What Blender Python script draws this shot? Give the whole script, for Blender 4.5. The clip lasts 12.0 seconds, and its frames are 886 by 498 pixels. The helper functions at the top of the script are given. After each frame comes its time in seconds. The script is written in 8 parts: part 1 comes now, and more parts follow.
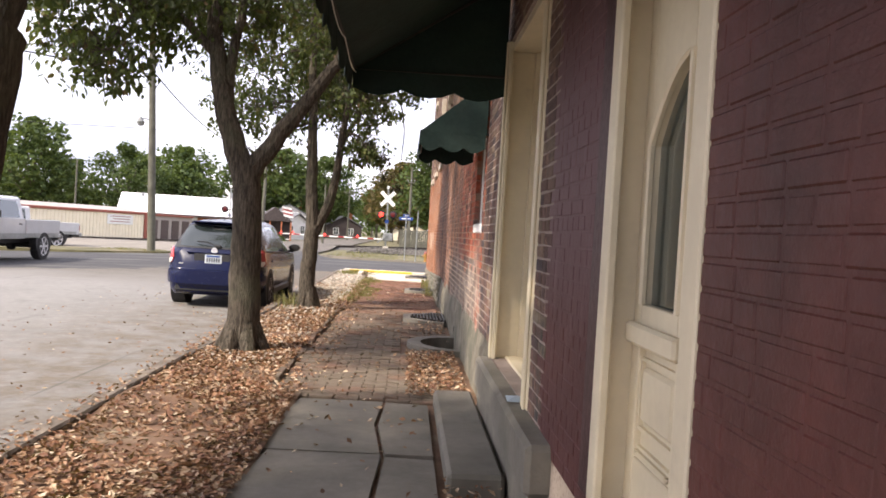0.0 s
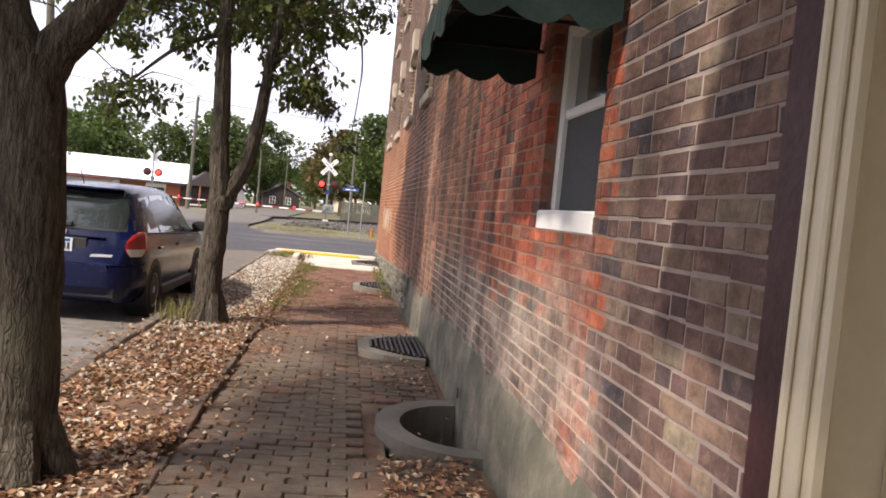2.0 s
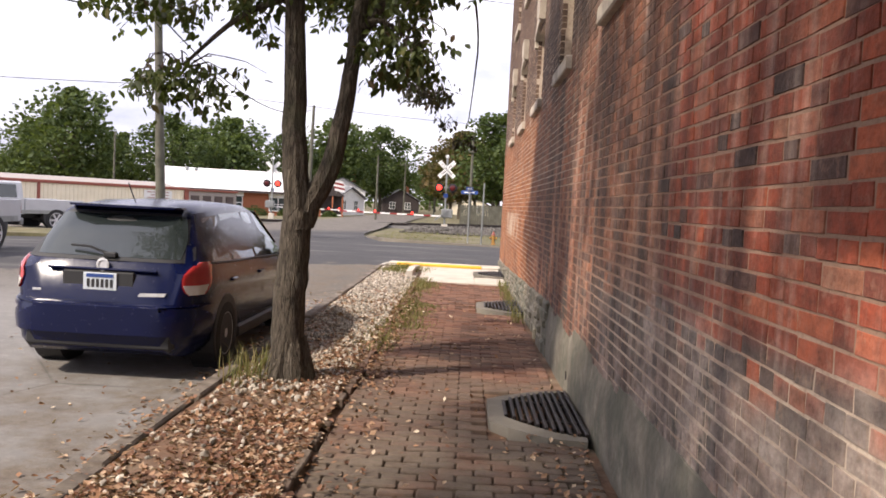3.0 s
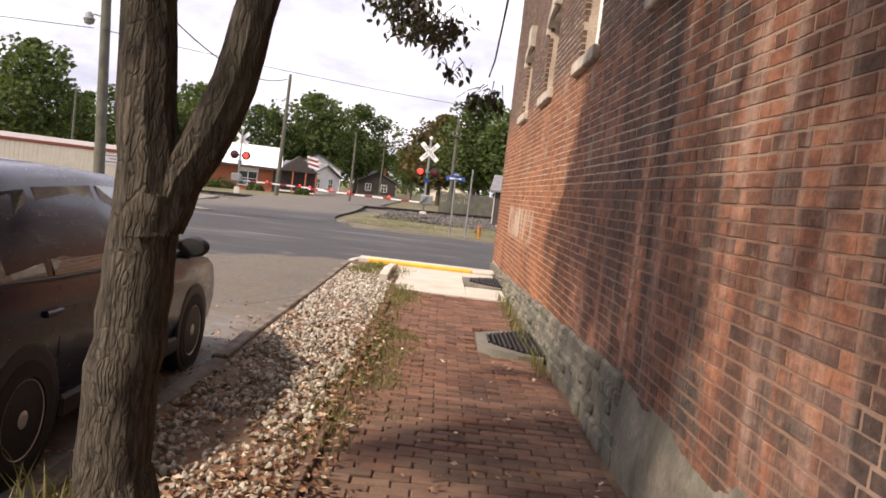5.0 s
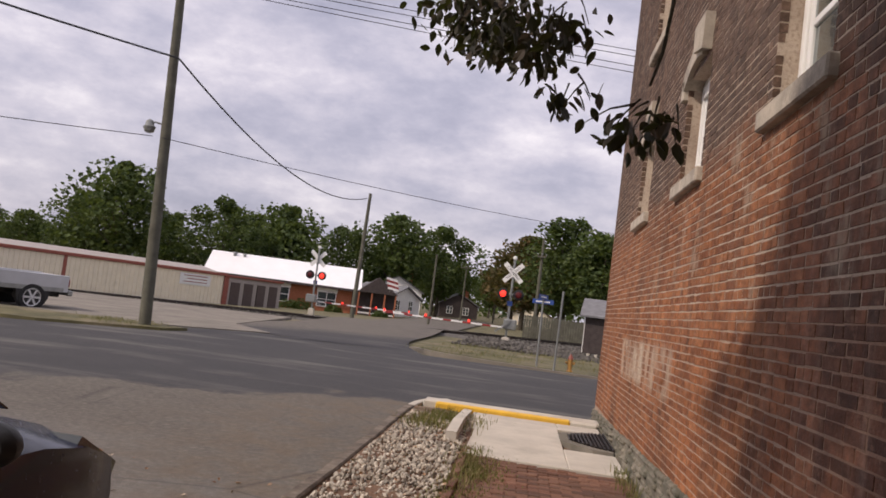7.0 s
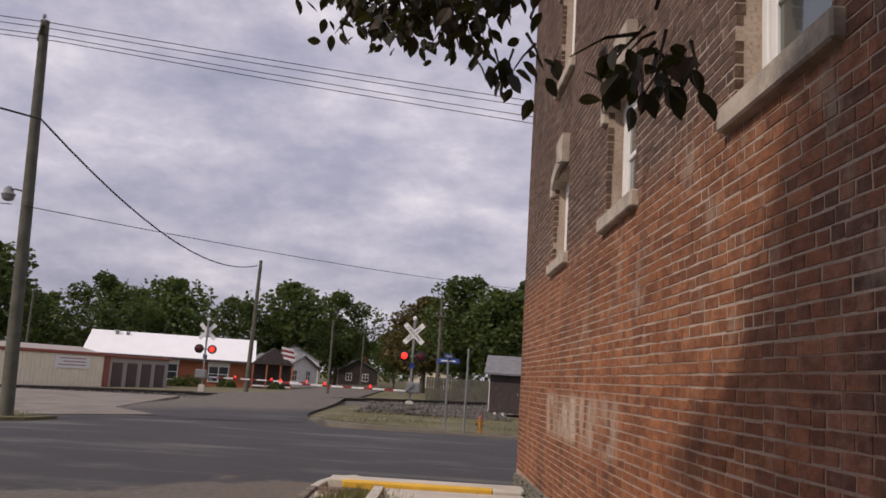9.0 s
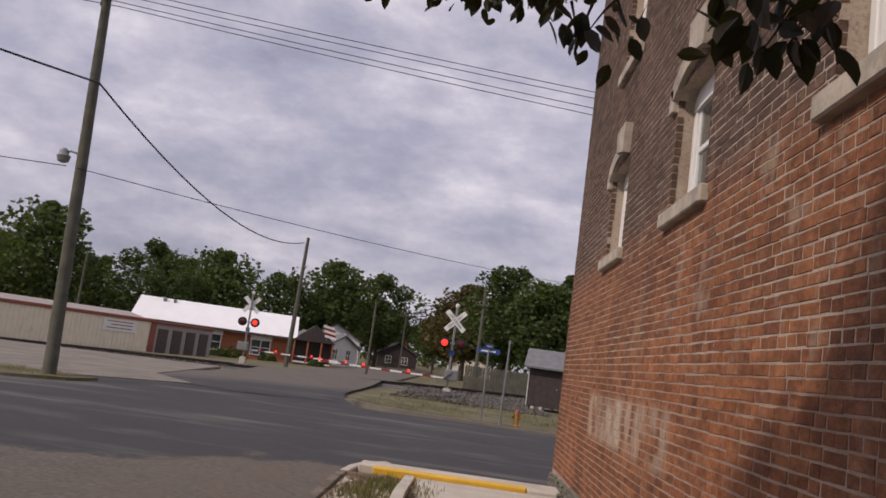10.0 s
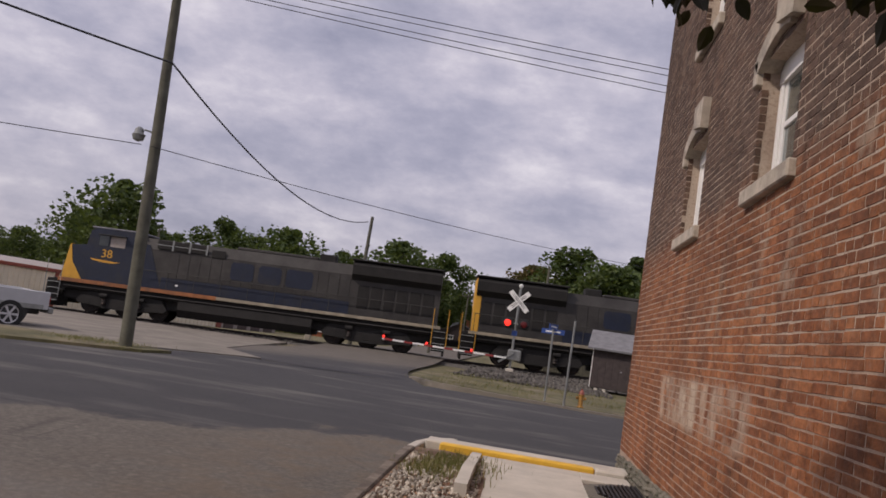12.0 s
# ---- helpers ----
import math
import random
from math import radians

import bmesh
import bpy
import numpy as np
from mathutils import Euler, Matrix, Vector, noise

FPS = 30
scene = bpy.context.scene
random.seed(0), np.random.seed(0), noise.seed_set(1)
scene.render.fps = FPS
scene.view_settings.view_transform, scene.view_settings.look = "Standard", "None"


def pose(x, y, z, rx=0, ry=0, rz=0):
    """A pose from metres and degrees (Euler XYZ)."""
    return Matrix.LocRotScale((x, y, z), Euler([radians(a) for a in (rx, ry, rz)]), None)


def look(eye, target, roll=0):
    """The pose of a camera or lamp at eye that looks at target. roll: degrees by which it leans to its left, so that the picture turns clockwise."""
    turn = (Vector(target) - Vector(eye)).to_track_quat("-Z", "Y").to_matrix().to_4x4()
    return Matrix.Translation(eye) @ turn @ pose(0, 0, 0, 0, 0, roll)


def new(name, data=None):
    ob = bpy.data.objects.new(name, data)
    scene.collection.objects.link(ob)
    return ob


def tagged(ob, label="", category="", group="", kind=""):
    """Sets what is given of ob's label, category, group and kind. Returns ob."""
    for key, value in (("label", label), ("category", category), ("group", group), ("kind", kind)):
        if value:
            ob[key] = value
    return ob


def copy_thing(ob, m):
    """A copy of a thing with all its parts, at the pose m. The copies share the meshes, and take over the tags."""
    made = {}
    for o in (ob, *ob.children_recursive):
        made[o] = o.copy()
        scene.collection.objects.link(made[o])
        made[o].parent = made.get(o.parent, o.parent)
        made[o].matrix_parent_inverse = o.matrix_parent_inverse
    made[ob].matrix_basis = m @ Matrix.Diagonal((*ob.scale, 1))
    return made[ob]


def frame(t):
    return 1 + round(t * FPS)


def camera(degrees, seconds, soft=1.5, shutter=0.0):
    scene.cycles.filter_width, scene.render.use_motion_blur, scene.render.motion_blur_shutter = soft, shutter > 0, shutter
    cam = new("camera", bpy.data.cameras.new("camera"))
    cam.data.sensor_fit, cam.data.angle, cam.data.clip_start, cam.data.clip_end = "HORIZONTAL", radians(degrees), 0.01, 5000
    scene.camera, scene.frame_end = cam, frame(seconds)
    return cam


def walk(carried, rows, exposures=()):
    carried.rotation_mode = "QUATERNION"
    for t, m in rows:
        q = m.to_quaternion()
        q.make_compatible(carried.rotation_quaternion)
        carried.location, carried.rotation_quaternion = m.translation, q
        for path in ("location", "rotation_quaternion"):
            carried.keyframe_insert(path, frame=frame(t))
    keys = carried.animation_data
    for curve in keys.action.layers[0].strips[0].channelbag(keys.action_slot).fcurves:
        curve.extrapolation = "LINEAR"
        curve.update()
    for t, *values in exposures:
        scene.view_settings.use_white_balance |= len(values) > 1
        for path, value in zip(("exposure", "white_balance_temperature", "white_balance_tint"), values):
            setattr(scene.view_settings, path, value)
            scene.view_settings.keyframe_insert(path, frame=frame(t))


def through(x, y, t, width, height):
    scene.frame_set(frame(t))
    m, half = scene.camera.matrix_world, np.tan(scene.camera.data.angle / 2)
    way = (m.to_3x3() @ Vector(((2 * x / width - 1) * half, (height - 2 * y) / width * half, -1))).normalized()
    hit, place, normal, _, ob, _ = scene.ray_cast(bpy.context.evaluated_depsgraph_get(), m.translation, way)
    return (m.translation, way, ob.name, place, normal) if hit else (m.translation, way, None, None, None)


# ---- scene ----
LENS = 57.0
cam = camera(LENS, 12.0, soft=1.7)
PATH = [
    (0, (-0.678, -0.156, 1.308), (-0.589, 1.842, 1.274), 3.4),
    (0.3, (-0.752, 0.449, 1.337), (-0.699, 2.448, 1.309), 3.9),
    (0.5, (-0.793, 0.924, 1.332), (-0.733, 2.923, 1.315), 7.1),
    (1, (-0.867, 2.081, 1.293), (-0.887, 4.073, 1.121), 7.8),
    (1.5, (-0.879, 3.224, 1.279), (-0.803, 5.214, 1.095), 3.9),
    (2, (-0.911, 4.397, 1.379), (-0.667, 6.38, 1.292), 5.5),
    (2.5, (-0.935, 5.495, 1.349), (-0.772, 7.481, 1.176), 6.6),
    (3, (-0.903, 6.718, 1.447), (-0.953, 8.715, 1.339), 3.0),
    (3.5, (-1.046, 7.533, 1.472), (-1.091, 9.526, 1.322), 1.2),
    (3.7, (-1.083, 7.884, 1.447), (-1.121, 9.875, 1.258), 3.0),
    (5.3, (-1.202, 10.77, 1.479), (-1.184, 12.768, 1.379), 6.8),
    (5.5, (-1.16, 11.157, 1.503), (-1.133, 13.155, 1.433), 6.7),
    (6, (-1.126, 12.064, 1.497), (-1.058, 14.063, 1.505), 7.3),
    (6.5, (-1.175, 12.858, 1.412), (-1.248, 14.851, 1.571), 6.6),
    (7, (-1.291, 13.451, 1.486), (-1.508, 15.435, 1.622), 7.4),
    (7.5, (-1.294, 14.009, 1.5), (-1.34, 15.99, 1.771), 4.8),
    (7.7, (-1.278, 14.213, 1.515), (-1.307, 16.193, 1.794), 2.8),
    (9.3, (-1.463, 14.704, 1.435), (-1.434, 16.678, 1.753), 3.8),
    (9.5, (-1.42, 14.88, 1.492), (-1.448, 16.86, 1.779), 3.9),
    (10, (-1.455, 14.878, 1.476), (-1.541, 16.858, 1.75), 7.8),
    (10.5, (-1.462, 14.873, 1.449), (-1.645, 16.847, 1.711), 6.6),
    (11, (-1.493, 14.783, 1.461), (-1.822, 16.734, 1.751), 7.3),
    (11.5, (-1.504, 14.866, 1.492), (-1.806, 16.828, 1.735), 7.7),
    (12, (-1.54, 14.925, 1.435), (-1.769, 16.902, 1.64), 8.8),
]

EXPOSURES = [(0.0, 1.58, 6500, 13), (1.0, 1.3, 6500, 14), (2.0, 1.25, 6500, 14), (3.5, 1.12, 6600, 15), (5.5, 0.95, 6850, 16), (6.5, 0.42, 6700, 17), (7.5, 0.0, 6600, 18), (12.0, -0.22, 6450, 19)]
walk(cam, [(t, look(eye, target, roll)) for t, eye, target, roll in PATH], EXPOSURES)

# ---------- light ----------
SUN_AZ, SUN_EL = 215.0, 42.0   # degrees from +x towards +y, and above the horizon
SUN_DIR = Vector((math.cos(radians(SUN_AZ)) * math.cos(radians(SUN_EL)),
                  math.sin(radians(SUN_AZ)) * math.cos(radians(SUN_EL)), math.sin(radians(SUN_EL))))
sun_data = bpy.data.lights.new("sun", "SUN")
sun_data.energy, sun_data.angle, sun_data.color = 2.7, radians(2.6), (1.0, 0.90, 0.76)
sun = new("sun", sun_data)
sun.matrix_world = look(SUN_DIR * 60, (0, 0, 0))


class Nodes:
    """Short hand for node trees."""

    def __init__(self, tree):
        self.tree = tree
        tree.nodes.clear()

    def add(self, kind, props=None, **inputs):
        n = self.tree.nodes.new("ShaderNode" + kind)
        for k, v in (props or {}).items():
            setattr(n, k, v)
        for k, v in inputs.items():
            key = int(k[1:]) if k[0] == "i" and k[1:].isdigit() else k.replace("_", " ")
            self.put(n.inputs[key], v)
        return n

    def put(self, socket, v):
        if hasattr(v, "outputs"):
            v = v.outputs[0]
        if hasattr(v, "is_output"):
            self.tree.links.new(v, socket)
        else:
            if isinstance(v, (tuple, list)) and len(v) == 3 and socket.type == "RGBA":
                v = (*v, 1.0)
            socket.default_value = v

    def noise(self, vec, scale, detail=3.0, rough=0.55):
        return self.add("TexNoise", Vector=vec, Scale=scale, Detail=detail, Roughness=rough).outputs[0]

    def ramp(self, fac, *stops):
        n = self.add("ValToRGB", Fac=fac)
        els = n.color_ramp.elements
        while len(els) < len(stops):
            els.new(0.5)
        for e, (p, c) in zip(els, stops):
            e.position = p
            e.color = (c, c, c, 1) if isinstance(c, (int, float)) else (*c, 1)
        return n.outputs[0]

    def mix(self, fac, a, b, mode="MIX"):
        n = self.add("MixRGB", {"blend_type": mode})
        self.put(n.inputs[0], fac), self.put(n.inputs[1], a), self.put(n.inputs[2], b)
        return n.outputs[0]

    def math(self, op, a, b=0.0, c=0.0):
        n = self.add("Math", {"operation": op})
        self.put(n.inputs[0], a), self.put(n.inputs[1], b), self.put(n.inputs[2], c)
        return n.outputs[0]

    def span(self, v, a, b, lo=0.0, hi=1.0):
        n = self.add("MapRange", {"interpolation_type": "SMOOTHSTEP"})
        for i, x in enumerate((v, a, b, lo, hi)):
            self.put(n.inputs[i], x)
        return n.outputs[0]

    def stretch(self, vec, x, y, z):
        n = self.add("VectorMath", {"operation": "MULTIPLY"})
        self.put(n.inputs[0], vec), self.put(n.inputs[1], (x, y, z))
        return n.outputs[0]


def make_world():
    w = bpy.data.worlds.new("sky")
    scene.world = w
    w.use_nodes = True
    N = Nodes(w.node_tree)
    sky = N.add("TexSky", {"sky_type": "NISHITA", "sun_disc": False, "sun_elevation": radians(SUN_EL),
                           "sun_rotation": radians(90 - SUN_AZ), "air_density": 1.0, "dust_density": 2.0})
    d = N.add("TexCoord").outputs[0]
    sep = N.add("SeparateXYZ", Vector=d)
    up = N.math("ADD", N.math("MAXIMUM", sep.outputs[2], 0.0), 0.22)
    flat = N.add("CombineXYZ", X=N.math("DIVIDE", sep.outputs[0], up), Y=N.math("DIVIDE", sep.outputs[1], up), Z=0.0)
    big = N.noise(N.stretch(flat, 0.8, 1.25, 1.0), 1.1, 5.0, 0.52)
    puffs = N.noise(N.stretch(d, 1.0, 1.0, 2.0), 6.5, 8.0, 0.62)
    mixd = N.math("ADD", N.math("MULTIPLY", big, 0.45), N.math("MULTIPLY", puffs, 0.55))
    cloud = N.ramp(mixd, (0.34, (0.33, 0.345, 0.44)), (0.45, (0.47, 0.475, 0.565)), (0.53, (0.62, 0.61, 0.68)), (0.60, (0.80, 0.785, 0.82)), (0.68, (1.08, 1.04, 1.02)))
    low = N.span(sep.outputs[2], 0.0, 0.3, 0.86, 1.0)
    cloud = N.mix(1.0, cloud, low, "MULTIPLY")
    gap = N.span(mixd, 0.60, 0.70, 0.0, 0.12)
    bg1 = N.add("Background", Color=cloud, Strength=1.08)
    bg2 = N.add("Background", Color=sky, Strength=0.10)
    out = N.add("MixShader")
    N.put(out.inputs[0], N.math("ADD", gap, 0.10))
    N.tree.links.new(bg1.outputs[0], out.inputs[1])
    N.tree.links.new(bg2.outputs[0], out.inputs[2])
    N.add("OutputWorld", Surface=out)


make_world()


# ---------- materials ----------
def material(name, color, rough=0.8, metal=0.0, var=0.25, scale=6.0, bump=0.2, bump_scale=40.0, dirt=None, dirt_at=(0.5, 0.7),
             island=0.0, each=0.0, spec=0.5, coat=0.0, glow=None, glow_power=0.0):
    """A surface with colour variation at two scales, stains and fine relief, at real-world size."""
    m = bpy.data.materials.new(name)
    m.use_nodes = True
    N = Nodes(m.node_tree)
    p = N.add("NewGeometry").outputs[0] if not each else N.add("TexCoord").outputs[3]
    broad = N.noise(p, scale, 4.0)
    fine = N.noise(p, scale * 9.0, 3.0)
    c = N.mix(N.ramp(broad, (0.3, 0.0), (0.7, 1.0)), tuple(x * (1 - var) for x in color), tuple(min(1, x * (1 + var)) for x in color))
    c = N.mix(N.ramp(fine, (0.35, 0.0), (0.75, var)), c, tuple(x * 0.55 for x in color))
    if dirt:
        c = N.mix(N.ramp(N.noise(p, scale * 0.6, 6.0, 0.65), (dirt_at[0], 0.0), (dirt_at[1], 0.85)), c, dirt)
    if island:
        r = N.add("NewGeometry").outputs[8]
        c = N.mix(1.0, c, N.ramp(r, (0.0, 1 - island), (1.0, 1 + island)), "MULTIPLY")
    if each:
        r = N.add("ObjectInfo").outputs[5]
        c = N.mix(1.0, c, N.ramp(r, (0.0, 1 - each), (1.0, 1 + each)), "MULTIPLY")
    b = N.add("Bump", Strength=bump, Distance=0.01, Height=N.noise(p, bump_scale, 4.0))
    r2 = N.math("ADD", N.math("MULTIPLY", fine, 0.2), rough - 0.1)
    s = N.add("BsdfPrincipled", Base_Color=c, Roughness=r2, Metallic=metal, Normal=b)
    s.inputs["Specular IOR Level"].default_value = spec
    s.inputs["Coat Weight"].default_value = coat
    s.inputs["Coat Roughness"].default_value = 0.06
    if glow:
        s.inputs["Emission Color"].default_value = (*glow, 1)
        s.inputs["Emission Strength"].default_value = glow_power
    N.add("OutputMaterial", Surface=s)
    return m


def brick_wall_material(name, single):
    """Old brick in stretches of different age along the wall; single: bricks that are objects of their own."""
    m = bpy.data.materials.new(name)
    m.use_nodes = True
    N = Nodes(m.node_tree)
    geo = N.add("NewGeometry")
    p = geo.outputs[0]
    s = N.add("SeparateXYZ", Vector=p)
    y, z = s.outputs[1], s.outputs[2]
    r = N.add("ObjectInfo").outputs[5] if single else geo.outputs[8]
    wob = N.math("ADD", y, N.math("MULTIPLY", N.math("SUBTRACT", N.noise(p, 0.9, 3.0), 0.5), 1.2))
    step = N.math("ADD", y, N.math("MULTIPLY", N.math("SUBTRACT", r, 0.5), 0.25))
    zz = N.math("ADD", z, N.math("MULTIPLY", N.math("SUBTRACT", N.noise(p, 0.7, 4.0), 0.5), 0.9))
    zstep = N.math("ADD", z, N.math("MULTIPLY", N.math("SUBTRACT", r, 0.5), 0.30))
    soot = N.ramp(r, (0.0, (0.055, 0.052, 0.062)), (0.10, (0.11, 0.070, 0.066)), (0.5, (0.175, 0.102, 0.082)), (0.8, (0.21, 0.142, 0.105)), (1.0, (0.24, 0.195, 0.14)))
    red = N.ramp(r, (0.0, (0.05, 0.038, 0.036)), (0.05, (0.12, 0.060, 0.048)), (0.09, (0.20, 0.050, 0.030)), (0.5, (0.32, 0.072, 0.037)), (0.85, (0.39, 0.104, 0.050)), (1.0, (0.34, 0.145, 0.088)))
    brown = N.ramp(r, (0.0, (0.11, 0.062, 0.045)), (0.4, (0.23, 0.092, 0.052)), (1.0, (0.33, 0.145, 0.082)))
    warm = N.ramp(r, (0.0, (0.20, 0.072, 0.031)), (0.5, (0.285, 0.106, 0.042)), (1.0, (0.35, 0.142, 0.060)))
    grey = N.ramp(r, (0.0, (0.055, 0.048, 0.048)), (0.4, (0.12, 0.082, 0.068)), (1.0, (0.24, 0.16, 0.125)))
    deep = N.ramp(r, (0.0, (0.105, 0.048, 0.033)), (0.5, (0.205, 0.085, 0.050)), (1.0, (0.29, 0.128, 0.075)))
    c = N.mix(N.span(step, 7.14, 7.20), soot, red)
    c = N.mix(N.span(step, 10.30, 10.55), c, brown)
    # grimy lowest courses beside the window wells
    c = N.mix(N.math("MULTIPLY", N.span(step, 7.2, 7.8), N.math("MULTIPLY", N.span(wob, 13.5, 12.0), N.span(zstep, 1.08, 0.94))), c, grey)
    # older, deeper red courses low down
    c = N.mix(N.math("MULTIPLY", N.span(wob, 12.0, 14.0), N.span(z, 1.70, 1.66)), c, deep)
    c = N.mix(N.span(wob, 16.4, 18.6), c, warm)
    high = N.mix(N.noise(p, 2.2, 4.0), (0.085, 0.060, 0.046), (0.175, 0.105, 0.072))
    high = N.mix(1.0, high, N.ramp(r, (0.0, 0.7), (1.0, 1.3)), "MULTIPLY")
    c = N.mix(N.span(zz, 2.6, 3.1), c, high)
    # broad lighter and darker areas of different weathering
    c = N.mix(1.0, c, N.ramp(N.noise(N.stretch(p, 1.0, 1.0, 0.6), 0.8, 5.0, 0.6), (0.32, 0.62), (0.68, 1.32)), "MULTIPLY")
    # white bloom of salts in streaks, strongest low down on the wall
    streak = N.noise(N.stretch(p, 1.0, 4.2, 0.30), 1.3, 5.0, 0.62)
    band = N.math("MULTIPLY", N.span(wob, 6.9, 7.6), N.span(wob, 19.5, 14.0))
    bloom = N.math("MULTIPLY", N.ramp(streak, (0.50, 0.0), (0.68, 0.60)), band)
    lowb = N.math("MULTIPLY", N.span(zz, 1.25, 0.85), N.ramp(N.noise(p, 3.0, 5.0), (0.36, 0.1), (0.58, 0.95)))
    bloom = N.math("MAXIMUM", bloom, N.math("MULTIPLY", lowb, N.math("MULTIPLY", band, N.span(wob, 13.0, 10.5))))
    c = N.mix(N.math("MULTIPLY", bloom, 0.72), c, (0.47, 0.39, 0.33))
    # dark run-off and black crust in tall streaks
    run = N.noise(N.stretch(p, 1.0, 2.6, 0.28), 1.0, 6.0, 0.65)
    much = N.math("ADD", 0.35, N.math("MULTIPLY", N.math("MULTIPLY", N.span(wob, 9.4, 10.8), N.span(wob, 18.0, 15.0)), 0.55))
    c = N.mix(N.math("MULTIPLY", N.ramp(run, (0.44, 0.0), (0.60, 1.0)), much), c, (0.062, 0.046, 0.038))
    # greenish black crust in patches near the foot
    crust = N.math("MULTIPLY", N.ramp(N.noise(N.stretch(p, 1.0, 1.0, 0.8), 1.7, 6.0, 0.68), (0.55, 0.0), (0.64, 0.85)), N.math("MULTIPLY", N.span(z, 1.35, 0.75), N.span(wob, 16.5, 14.0)))
    c = N.mix(crust, c, (0.050, 0.052, 0.044))
    worn = N.noise(p, 26.0, 4.0)
    c = N.mix(N.ramp(worn, (0.45, 0.0), (0.75, 0.40)), c, (0.10, 0.06, 0.045))
    c = N.mix(1.0, c, N.ramp(N.noise(N.stretch(p, 1.0, 0.7, 1.3), 13.0, 5.0, 0.68), (0.34, 0.66), (0.66, 1.28)), "MULTIPLY")
    chip = N.noise(p, 9.0, 5.0, 0.7)
    c = N.mix(N.ramp(chip, (0.56, 0.0), (0.70, 0.45)), c, (0.36, 0.22, 0.15))
    # old pale whitewash patches near the corner
    wash = N.math("MULTIPLY", N.math("MULTIPLY", N.span(y, 20.55, 20.75), N.span(y, 24.3, 24.0)), N.math("MULTIPLY", N.span(z, 0.86, 0.98), N.span(z, 1.42, 1.30)))
    wash = N.math("MULTIPLY", wash, N.ramp(N.noise(N.stretch(p, 1, 1.0, 0.6), 2.6, 5.0), (0.40, 0.0), (0.60, 0.85)))
    c = N.mix(wash, c, (0.50, 0.41, 0.31))
    lime = N.math("MULTIPLY", N.math("MULTIPLY", N.span(wob, 15.5, 17.0), N.span(wob, 24.0, 21.0)), N.math("MULTIPLY", N.span(zz, 1.5, 1.9), N.span(zz, 3.2, 2.7)))
    lime = N.math("MULTIPLY", lime, N.ramp(N.noise(N.stretch(p, 1, 1.3, 0.8), 2.2, 7.0, 0.7), (0.54, 0.0), (0.66, 0.5)))
    c = N.mix(lime, c, (0.40, 0.34, 0.26))
    b = N.add("Bump", Strength=0.55, Distance=0.01, Height=N.noise(p, 60.0, 5.0, 0.6))
    sh = N.add("BsdfPrincipled", Base_Color=c, Roughness=0.88, Normal=b)
    sh.inputs["Specular IOR Level"].default_value = 0.25
    N.add("OutputMaterial", Surface=sh)
    return m


